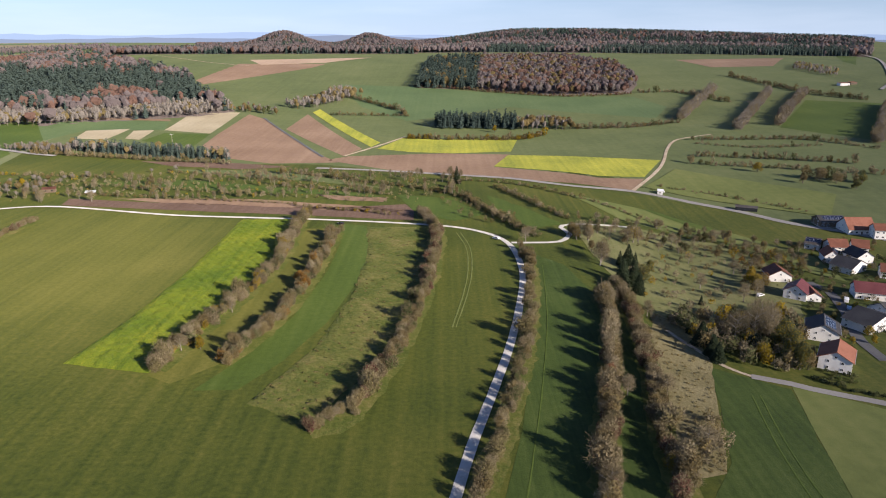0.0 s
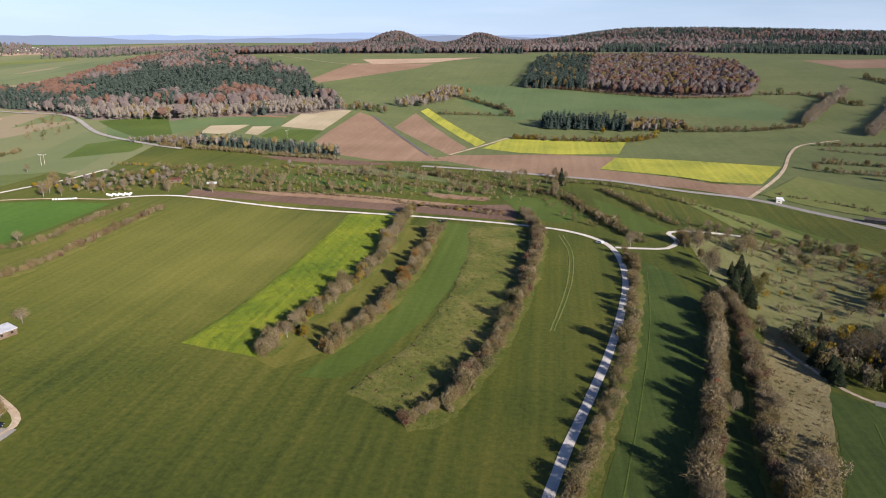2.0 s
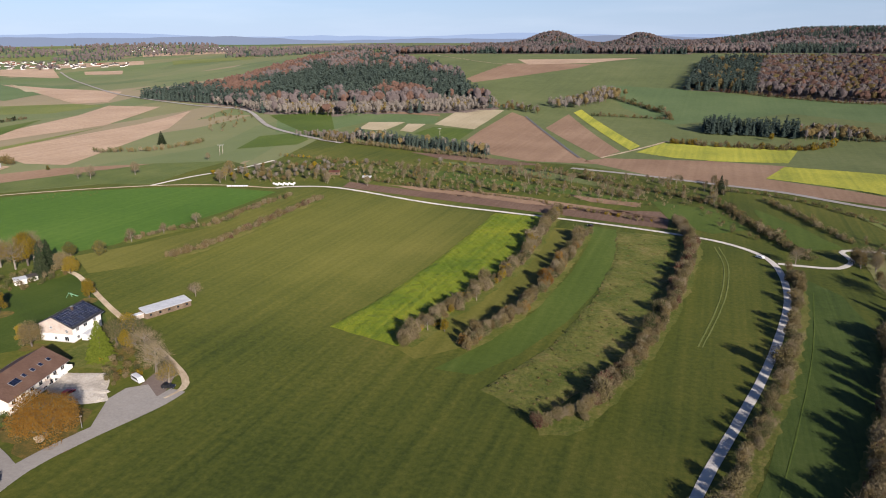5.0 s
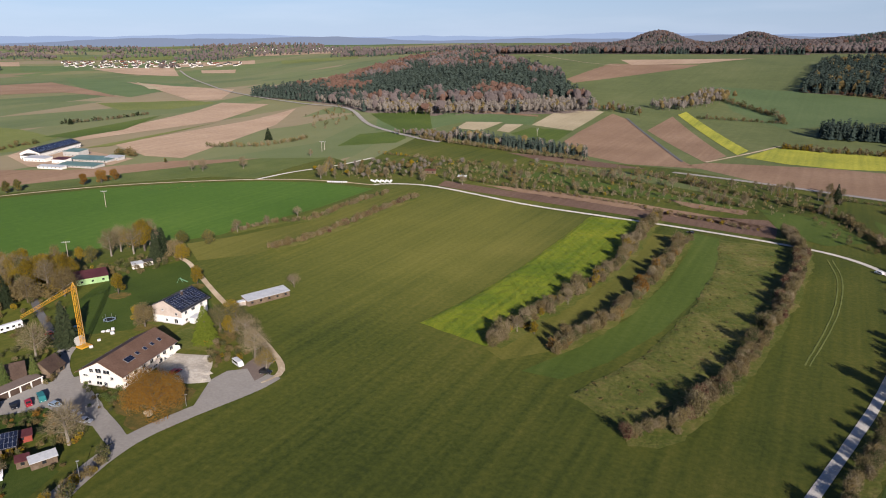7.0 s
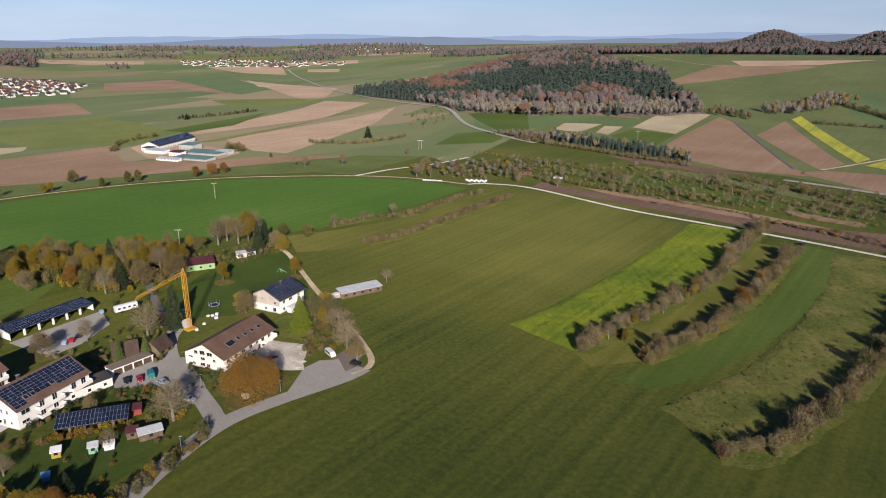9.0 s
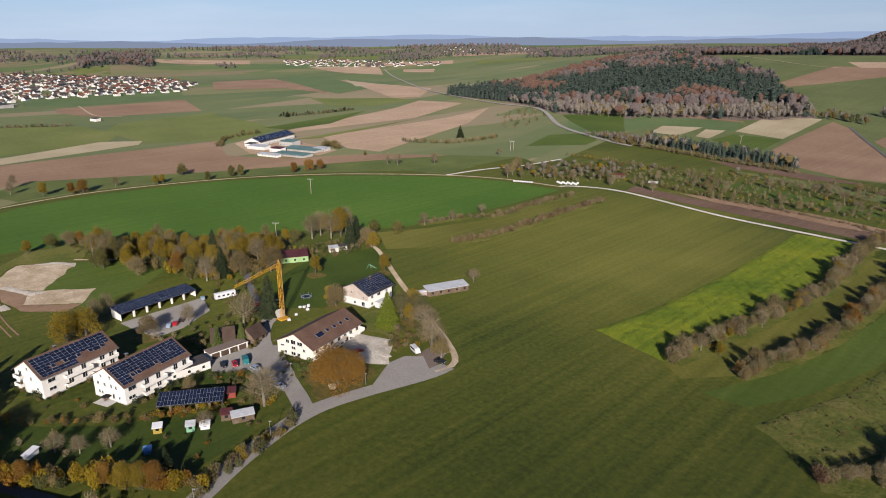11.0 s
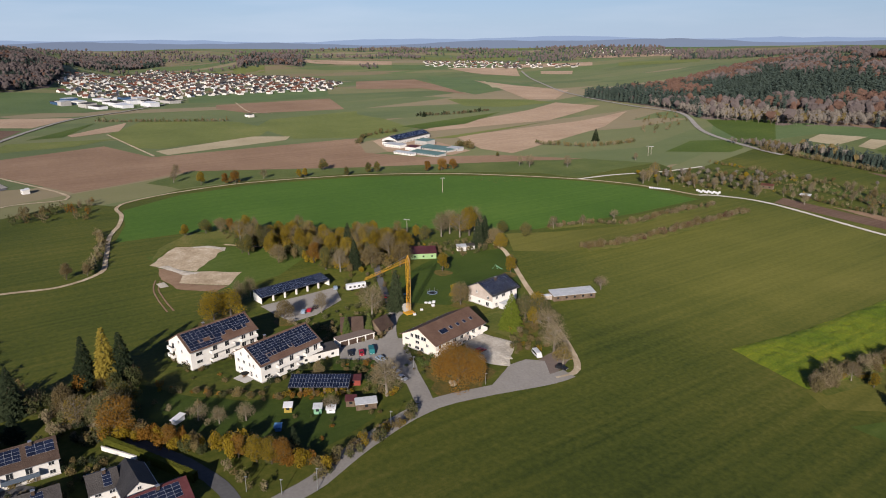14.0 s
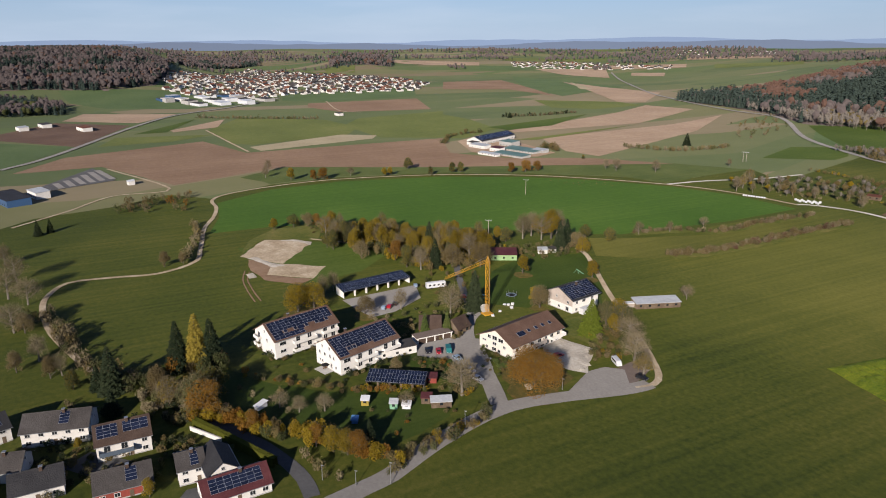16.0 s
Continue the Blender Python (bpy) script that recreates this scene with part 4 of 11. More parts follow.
road("road", [(-167.3, 105.5), (-186.4, 111.9), (-201.1, 115.8), (-219.1, 121.9), (-233.8, 131.2), (-242.4, 142.2)], 6.2, "asphalt", "asphalt yard lane of the hamlet", 0.15, step=3.0)
road("road", [(-235.6, 134.4), (-261.3, 144.1), (-283.6, 153.2), (-299.9, 160.7)], 3.2, "asphalt_dark", "grey yard lane past the crane", 0.16, step=3.0)
# this lane's dark colour stands in for the hedge shadow lying on it
road("road", [(-149.5, 38.1), (-158.0, 38.3), (-166.4, 36.6), (-177.8, 32.7), (-185.3, 29.1), (-199.1, 21.7), (-209.9, 13.5)], 4.2, "asphalt_dark", "asphalt lane between hedges, hedge shade in its dark colour", 0.13, step=4.0)
road("road", [(-740.8, -78.3), (-813.3, -36.2), (-1045, 55), (-1184, 128), (-1281, 231), (-1436, 356)], 6.2, "asphalt", "asphalt country road to the town", 0.2)
road("road", [(-1932, 1647), (-1258, 1162), (-998, 1011), (-783, 912), (-658, 871), (-521, 738), (-415.6, 675.0), (-372.1, 656.8)], 6.2, "asphalt", "asphalt country road past the wood", 0.2)
road("track", [(-1309, 415), (-1124, 378), (-1078, 401)], 3.0, "dirt", "pale  unpaved field track", 0.2)
road("track", [(-956, 137), (-842.7, 142.0), (-741.4, 147.0)], 2.6, "dirt", "unpaved field track between crops", 0.2)
road("track", [(-497.5, -52.5), (-531.7, -21.2), (-570.9, 9.0), (-579.2, 50.4), (-702.3, 9.7)], 2.4, "dirt", "unpaved field track by the works", 0.15)
road("track", [(92.9, 261.2), (98.3, 243.1), (103.9, 227.0), (110.7, 218.9)], 1.8, "dirt", "trodden path along the edge of the wood", 0.1)
road("road", [(109.9, 219.4), (121.4, 214.1), (127.2, 210.1), (136.3, 205.6), (146.4, 201.0), (163.7, 190.8)], 4.0, "asphalt", "village lane above the houses", 0.14)
road("road", [(189.4, 334.4), (191.4, 316.6), (181.4, 284.4), (170.6, 257.5), (167.8, 235.2)], 5.0, "asphalt_dark", "village street", 0.14)
road("track", [(-697, 1728), (-517, 1572), (-416, 1522)], 3.0, "dirt", "pale track over the hill", 0.2)
road("road", [(1159, 2048), (1011, 1664), (797, 1259), (710, 1138)], 6.0, "asphalt", "road over the hill", 0.2)
drape("field", [(-162.4, 127.6), (-172.4, 144.9), (-172.4, 152.5), (-167.4, 157.2), (-155.2, 149.6), (-156.6, 136.9)], "asphalt", "grey asphalt turning place", 0.16, category='yard', step=4.0)
drape("field", [(-206.5, 150.5), (-198.7, 154.2), (-186.3, 158.7), (-178, 151.5), (-171.5, 144.0), (-176.7, 140.2), (-182.9, 138.8), (-192.2, 140.8)], "rubble", "yard of broken limestone rubble", 0.15, category='yard', step=1.2, relief=0.55, wobble=1.4)
drape("field", [(-193.5, 121.5), (-181.2, 115.1), (-171.6, 115.4), (-167.6, 122.5), (-166.4, 128.3), (-171.1, 138.0), (-178.2, 138.0), (-190, 133)], "fallen", "leaf-strewn brown grass round the oak", 0.19, category='leaves', step=2.0, wobble=0.8)
drape("field", [(-215.8, 168.0), (-213.8, 178.2), (-192.4, 165.7), (-182.9, 164.5), (-181.4, 154.3), (-190.1, 160.4), (-204.0, 156.7)], "dry", "dry brown grass behind the rubble yard", 0.05, category='ground', wobble=1.5)
drape("field", [(-214.2, 94.4), (-207.2, 101.2), (-203.3, 106.6), (-189.8, 105.3), (-185.3, 99.0), (-196.1, 93.5), (-203.9, 90.3)], "lawn", "planted bed between the court and the carport", 0.2, category='bed', wobble=1.0)
drape("field", [(-225.1, 102.5), (-221.4, 114.1), (-214.2, 125.3), (-191.0, 117.1), (-176.0, 109.8), (-182.1, 106.7), (-198.6, 104.6), (-206.8, 94.9)], "asphalt", "asphalt parking court", 0.13, category='yard', step=4.0)
drape("field", [(-279.5, 91.2), (-282.5, 128.9), (-265.5, 123.8), (-255.8, 107.1), (-254.4, 96.1), (-266.3, 92.9)], "asphalt", "grey yard before the garages", 0.13, category='yard', step=4.0)
drape("field", [(-160.6, 4.8), (-167.5, 9.7), (-167.1, 19.7), (-155.4, 14.8)], "asphalt_dark", "dark house drive", 0.12, category='yard', step=4.0)
drape("field", [(-193.3, -19.4), (-198.7, -12.4), (-186.0, 0.1), (-185.4, -12.6)], "asphalt_dark", "dark house drive", 0.12, category='yard', step=4.0)
drape("field", [(-168.8, 151.9), (-171.2, 164.5), (-163.3, 165.2), (-156.5, 151.3)], "litter", "bed of fallen leaves under the trees", 0.1, category='ground', step=4.0, wobble=1.0)

# ---- buildings ----
def part(name, bm, mat, parent, label=""):
    """Link a bmesh as one mesh object under a thing or a part."""
    me = bpy.data.meshes.new(name)
    bm.to_mesh(me)
    bm.free()
    for m in (mat if isinstance(mat, (list, tuple)) else [mat]):
        me.materials.append(M[m])
    ob = new(name, me)
    ob.parent = parent
    if label:
        tagged(ob, label)
    return ob


def box_bm(x0, y0, z0, x1, y1, z1, bevel=0.0, bm=None):
    bm = bm or bmesh.new()
    vs = [bm.verts.new((x, y, z)) for x in (x0, x1) for y in (y0, y1) for z in (z0, z1)]
    fs = [(0, 1, 3, 2), (4, 6, 7, 5), (0, 4, 5, 1), (2, 3, 7, 6), (0, 2, 6, 4), (1, 5, 7, 3)]
    faces = [bm.faces.new([vs[i] for i in f]) for f in fs]
    if bevel:
        edges = {e for f in faces for e in f.edges}
        bmesh.ops.bevel(bm, geom=list(edges), offset=bevel, segments=1, affect='EDGES')
    return bm


def box(name, x0, y0, z0, x1, y1, z1, mat, parent, label="", bevel=0.0):
    return part(name, box_bm(x0, y0, z0, x1, y1, z1, bevel), mat, parent, label)


def prism(name, profile, y0, y1, mat, parent, label="", axis='y'):
    """A profile in (x, z) drawn out along y (or, with axis 'x', a profile in (y, z) along x)."""
    bm = bmesh.new()
    rings = []
    for d in (y0, y1):
        rings.append([bm.verts.new((p[0], d, p[1]) if axis == 'y' else (d, p[0], p[1])) for p in profile])
    n = len(profile)
    for i in range(n):
        bm.faces.new((rings[0][i], rings[0][(i + 1) % n], rings[1][(i + 1) % n], rings[1][i]))
    bm.faces.new(rings[0][::-1])
    bm.faces.new(rings[1])
    bmesh.ops.recalc_face_normals(bm, faces=bm.faces[:])
    return part(name, bm, mat, parent, label)


def place(name, x, y, turn, label, category, group="", dz=0.0):
    root = new(name)
    root.matrix_world = Matrix.Translation((x, y, float(height(x, y)) + dz)) @ Matrix.Rotation(radians(turn), 4, 'Z')
    return tagged(root, label, category, group)


def window(parent, x, y, z, w, h, face, sill=True):
    """A window with frame and pane on a wall that faces -y, +y, -x or +x (in the house's own axes)."""
    sgn = -1 if face[0] == '-' else 1
    d0, d1, d2 = -0.05, 0.05, 0.075
    if face[1] == 'y':
        def bx(a0, a1, b0, b1, c0, c1):
            return (x + a0, y + sgn * min(b0, b1), z + c0, x + a1, y + sgn * max(b0, b1), z + c1)
    else:
        def bx(a0, a1, b0, b1, c0, c1):
            return (x + sgn * min(b0, b1), y + a0, z + c0, x + sgn * max(b0, b1), y + a1, z + c1)
    fr = bmesh.new()
    t = 0.09
    for a0, a1, c0, c1 in ((-w / 2, -w / 2 + t, 0, h), (w / 2 - t, w / 2, 0, h), (-w / 2 + t, w / 2 - t, 0, t), (-w / 2 + t, w / 2 - t, h - t, h),
                           (-t / 3, t / 3, t, h - t)):
        box_bm(*bx(a0, a1, d0, d2, c0, c1), bm=fr)
    bmesh.ops.recalc_face_normals(fr, faces=fr.faces[:])
    f = part("window", fr, "paint_white", parent)
    pane = box_bm(*bx(-w / 2 + t, w / 2 - t, d0, 0.03, t, h - t))
    bmesh.ops.recalc_face_normals(pane, faces=pane.faces[:])
    part("pane", pane, "glass", f)
    if sill:
        sl = box_bm(*bx(-w / 2 - 0.1, w / 2 + 0.1, -0.05, 0.16, -0.08, 0))
        bmesh.ops.recalc_face_normals(sl, faces=sl.faces[:])
        part("sill", sl, "grey_wall", f)


def solar(parent, x0, x1, s0, s1, ridge_y, ridge_z, slope, side, pw=1.7, ph=1.0, skip=()):
    """Solar modules on one roof slope. s0, s1: distance down the slope from the ridge; side -1 faces -y."""
    nx, ns = max(1, int((x1 - x0) / pw)), max(1, int((s1 - s0) / ph))
    c, sn = math.cos(slope), math.sin(slope)
    cell = frame_me = None
    for i in range(nx):
        for j in range(ns):
            if (i, j) in skip:
                continue
            cx = x0 + (i + 0.5) * (x1 - x0) / nx
            sd = s0 + (j + 0.5) * (s1 - s0) / ns
            if cell is None:
                w, h = (x1 - x0) / nx - 0.012, (s1 - s0) / ns - 0.012
                bm = box_bm(-w / 2, -h / 2, 0, w / 2, h / 2, 0.05)
                box_bm(-w / 2 + 0.028, -h / 2 + 0.028, 0.045, w / 2 - 0.028, h / 2 - 0.028, 0.056, bm=bm)
                bm.faces.ensure_lookup_table()
                for f in bm.faces[6:]:
                    f.material_index = 1
                cell = bpy.data.meshes.new("solar_panel")
                bmesh.ops.recalc_face_normals(bm, faces=bm.faces[:])
                bm.to_mesh(cell)
                bm.free()
                cell.materials.append(M["frame"])
                cell.materials.append(M["cell"])
            ob = new("solar_panel", cell)
            ob.parent = parent
            up = 0.20
            y = ridge_y + side * (sd * c) + side * sn * up
            z = ridge_z - sd * sn + c * up
            ob.matrix_basis = Matrix.Translation((cx, y, z)) @ Matrix.Rotation(-side * slope, 4, 'X')


def roof_gable(root, L, W, eave, ridge, mat, over=0.6, name="roof", label="", thick=0.22, shift=0.0):
    """A gabled roof with its ridge along x, shift metres behind the middle; pitched slabs, ridge cap, gutters."""
    s = (ridge - eave) / (W / 2 + shift)
    ye, ze = W / 2 + over, eave - s * over
    zb = ridge - s * (W / 2 - shift + over)
    prof = [(-ye, ze), (shift, ridge), (ye, zb), (ye, zb + thick), (shift, ridge + thick * 1.15), (-ye, ze + thick)]
    x0, x1 = -L / 2 - over * 0.8, L / 2 + over * 0.8
    r = prism(name, prof, x0, x1, mat, root, label, axis='x')
    prism("ridge_cap", [(shift - 0.22, ridge + thick * 0.9), (shift, ridge + thick * 1.15 + 0.12), (shift + 0.22, ridge + thick * 0.9)], x0, x1, mat, r, axis='x')
    for sy, z in ((-1, ze), (1, zb)):
        prism("gutter", [(sy * (ye + 0.02), z + 0.02), (sy * (ye + 0.16), z + 0.02), (sy * (ye + 0.16), z + 0.16), (sy * (ye + 0.02), z + 0.16)],
              x0, x1, "steel", r, axis='x')
    return r, math.atan(s)


def balcony_on(root, W, L, face, a0, a1, z, depth, rail):
    """A balcony on the long front (-y) or the gable (-x): slab, parapet, side parapets and a glazed wall behind."""
    def bx(u0, u1, d0, d1, z0, z1):
        if face == "-y":
            return (u0, -W / 2 - d1, z0, u1, -W / 2 - d0, z1)
        return (-L / 2 - d1, u0, z0, -L / 2 - d0, u1, z1)
    b = box("balcony", *bx(a0, a1, 0.003, depth, z - 0.2, z), "white", root, "rendered balcony with a solid parapet")
    box("parapet", *bx(a0, a1, depth, depth + 0.1, z - 0.3, z + 0.95), rail, b)
    for u in (a0, a1 - 0.08):
        box("side_parapet", *bx(u, u + 0.08, 0.004, depth - 0.003, z + 0.003, z + 0.95), rail, b)
    n = max(1, int((a1 - a0) / 3.4))
    for k in range(n):
        u = a0 + (a1 - a0) * (k + 0.5) / n
        d = box("balcony_door", *bx(u - 0.9, u + 0.7, -0.03, 0.05, z + 0.01, z + 2.1), "glass", b, "glazed balcony door")
        for q in (-0.96, -0.1, 0.7):
            box("door_frame", *bx(u + q, u + q + 0.06, 0.0, 0.08, z + 0.01, z + 2.1), "paint_white", d)


def house(x, y, turn, L, W, eave, ridge, wall, roof, label, storeys=2, over=0.6, panels=(), chimney=None, cols=0, group="", skylights=(),
          balcony=(), name="house", gable_windows=True, category="house", sills=True, shift=0.0, wins=None, clad=None):
    """A gabled house, ridge along its own x. panels: (x0, x1, s0, s1, side) fields of solar modules; balcony: (face, from, to, z, depth, rail);
    wins: listed windows (face, along, z, width, height) in place of even rows; clad: boarding of the gables from that height up."""
    root = place(name, x, y, turn, label, category, group)
    back = ridge - (ridge - eave) / (W / 2 + shift) * (W / 2 - shift)
    prof = [(-W / 2, -0.6), (W / 2, -0.6), (W / 2, back), (shift, ridge - 0.02), (-W / 2, eave)]
    prism("wall", prof, -L / 2, L / 2, wall, root, axis='x')
    rf, slope = roof_gable(root, L, W, eave, ridge, roof, over, shift=shift)
    prism("plinth", [(-W / 2 - 0.04, -0.6), (W / 2 + 0.04, -0.6), (W / 2 + 0.04, 0.35), (-W / 2 - 0.04, 0.35)], -L / 2 - 0.04, L / 2 + 0.04, "grey_wall", root, axis='x')
    if clad:
        tri = [(-W / 2, clad), (W / 2, clad), (W / 2, back - 0.05), (shift, ridge - 0.06), (-W / 2, eave - 0.05)]
        for x0, x1 in ((-L / 2 - 0.05, -L / 2 - 0.003), (L / 2 + 0.003, L / 2 + 0.05)):
            prism("cladding", tri, x0, x1, "pale_wood", root, "silvered larch boarding", axis='x')
    if wins is not None:
        for face, along, z, w, h in wins:
            d = (W if face[1] == 'y' else L) / 2 * (-1 if face[0] == '-' else 1)
            window(root, along if face[1] == 'y' else d - (0.05 if clad and z > clad - 0.5 else 0.0), d if face[1] == 'y' else along, z, w, h, face, sills)
    else:
        cols = cols or max(2, int(L / 3.2))
        sh = eave / storeys
        for s in range(storeys):
            zb = s * sh + 0.85
            if zb + 1.2 > eave + 0.1:
                continue
            for i in range(cols):
                cx = -L / 2 + (i + 0.5) * L / cols
                if s == 0 and i == cols // 2:
                    box("door", cx - 0.5, -W / 2 - 0.06, 0.02, cx + 0.5, -W / 2 + 0.05, 2.05, "wood", root, "brown wooden front door")
                elif not any(f == "-y" and a0 - 0.5 < cx < a1 + 0.5 and z - 0.5 < zb < z + 2 for f, a0, a1, z, dp, rl in balcony):
                    window(root, cx, -W / 2, zb, 1.5, 1.25, "-y", sills)
                if i % 2 == 0:
                    window(root, cx, W / 2, zb, 1.1, 1.1, "+y", sills)
            if gable_windows:
                for sx in ("-x", "+x"):
                    for cy in (-W * 0.22, W * 0.22):
                        window(root, -L / 2 if sx == "-x" else L / 2, cy, zb, 1.0, 1.1, sx, sills)
        if gable_windows and ridge - eave > 2.2:
            for sx in ("-x", "+x"):
                window(root, -L / 2 if sx == "-x" else L / 2, 0, eave + 0.25, 1.0, 1.0, sx)
    for x0, x1, s0, s1, side in panels:
        solar(rf, x0, x1, s0, s1, shift, ridge, slope, side)
    if chimney is not None:
        cz = ridge - abs(chimney[1]) * math.tan(slope)
        cy = shift + chimney[1]
        ch = box("chimney", chimney[0] - 0.4, cy - 0.4, cz - 0.3, chimney[0] + 0.4, cy + 0.4, ridge + 0.9, "hut_roof", root, "", 0.04)
        box("chimney_cap", chimney[0] - 0.5, cy - 0.5, ridge + 0.9, chimney[0] + 0.5, cy + 0.5, ridge + 1.02, "steel", ch)
    for px, sd, w, h in skylights:
        yy, zz = shift - sd * math.cos(slope), ridge - sd * math.sin(slope)
        fr = box_bm(-w / 2 - 0.1, -h / 2 - 0.1, 0, w / 2 + 0.1, h / 2 + 0.1, 0.16)
        ob = part("skylight", fr, "steel", rf)
        ob.matrix_basis = Matrix.Translation((px, yy - math.sin(slope) * 0.22, zz + math.cos(slope) * 0.22)) @ Matrix.Rotation(slope, 4, 'X')
        part("pane", box_bm(-w / 2, -h / 2, 0.12, w / 2, h / 2, 0.19), "cell", ob)
    for args in balcony:
        balcony_on(root, W, L, *args)
    return root


def simple_house(x, y, turn, L, W, eave, ridge, wall, roof, label, group="", name="house", category="house"):
    """A small far house: rendered walls, pitched roof, a few windows."""
    root = place(name, x, y, turn, label, category, group)
    prof = [(-W / 2, -1.0), (W / 2, -1.0), (W / 2, eave), (0, ridge - 0.02), (-W / 2, eave)]
    prism("wall", prof, -L / 2, L / 2, wall, root, axis='x')
    s = (ridge - eave) / (W / 2)
    prism("roof", [(-W / 2 - 0.5, eave - s * 0.5), (0, ridge), (W / 2 + 0.5, eave - s * 0.5), (W / 2 + 0.5, eave - s * 0.5 + 0.25), (0, ridge + 0.3), (-W / 2 - 0.5, eave - s * 0.5 + 0.25)],
          -L / 2 - 0.4, L / 2 + 0.4, roof, root, axis='x')
    for sy in (-1, 1):
        for i in (-1, 1):
            box("window", i * L * 0.25 - 0.7, sy * W / 2 - 0.05, eave - 1.9, i * L * 0.25 + 0.7, sy * W / 2 + 0.05, eave - 0.6, "glass", root)
    return root


def shed(x, y, turn, L, W, front, back, wall, roof, label, open_front=False, posts=0, name="shed", group="", over=0.3, panels=False, category="shed"):
    """A shed with one roof slope: low towards -y (front) when front < back."""
    root = place(name, x, y, turn, label, category, group)
    lo, hi = front, back
    if open_front:
        prism("back_wall", [(W / 2 - 0.2, -0.4), (W / 2, -0.4), (W / 2, hi), (W / 2 - 0.2, hi)], -L / 2, L / 2, wall, root, axis='x')
        for sx in (-1, 1):
            xx = sx * (L / 2 - 0.1)
            prism("side_wall", [(-W / 2 + 0.1, -0.4), (W / 2 - 0.203, -0.4), (W / 2 - 0.203, hi - 0.05), (-W / 2 + 0.1, lo - 0.02)], xx - 0.1, xx + 0.1, wall, root, axis='x')
        for i in range(posts):
            px = -L / 2 + (i + 1) * L / (posts + 1)
            box("post", px - 0.35, -W / 2 + 0.1, -0.4, px + 0.35, -W / 2 + 0.8, lo - 0.02, wall, root)
    else:
        prism("wall", [(-W / 2, -0.4), (W / 2, -0.4), (W / 2, hi), (-W / 2, lo)], -L / 2, L / 2, wall, root, axis='x')
        n = max(1, int(L / 4))
        for i in range(n):
            px = -L / 2 + (i + 0.5) * L / n
            box("window", px - 0.5, -W / 2 - 0.05, 1.0, px + 0.5, -W / 2 + 0.03, min(1.9, lo - 0.2), "glass", root)
    s = (hi - lo) / W
    t = 0.16
    prof = [(-W / 2 - over, lo - s * over), (W / 2 + over, hi + s * over), (W / 2 + over, hi + s * over + t), (-W / 2 - over, lo - s * over + t)]
    rf = prism("roof", prof, -L / 2 - over, L / 2 + over, roof, root, axis='x')
    if panels:
        sl = math.atan(s)
        solar(rf, -L / 2 - over * 0.5, L / 2 + over * 0.5, 0.15, W / math.cos(sl) + over, W / 2 + over * 0.6, hi + s * over * 0.6, sl, -1, 1.05, 1.7)
    return root


def cylinder_bm(x, y, z0, z1, r0, r1=None, sides=16, bm=None):
    bm = bm or bmesh.new()
    r1 = r0 if r1 is None else r1
    a = [bm.verts.new((x + r0 * math.cos(k * 2 * math.pi / sides), y + r0 * math.sin(k * 2 * math.pi / sides), z0)) for k in range(sides)]
    b = [bm.verts.new((x + r1 * math.cos(k * 2 * math.pi / sides), y + r1 * math.sin(k * 2 * math.pi / sides), z1)) for k in range(sides)]
    for k in range(sides):
        bm.faces.new((a[k], a[(k + 1) % sides], b[(k + 1) % sides], b[k]))
    bm.faces.new(a[::-1])
    bm.faces.new(b)
    return bm


def beam(bm, a, b, w):
    """A square bar from a to b."""
    a, b = Vector(a), Vector(b)
    d = (b - a).normalized()
    u = d.cross(Vector((0.31, 0.2, 0.93)))
    u = u.normalized() * w / 2
    v = d.cross(u).normalized() * w / 2
    p = [bm.verts.new(q + s * u + t * v) for q in (a, b) for s, t in ((-1, -1), (1, -1), (1, 1), (-1, 1))]
    for k in range(4):
        bm.faces.new((p[k], p[(k + 1) % 4], p[4 + (k + 1) % 4], p[4 + k]))
    bm.faces.new((p[3], p[2], p[1], p[0]))
    bm.faces.new((p[4], p[5], p[6], p[7]))


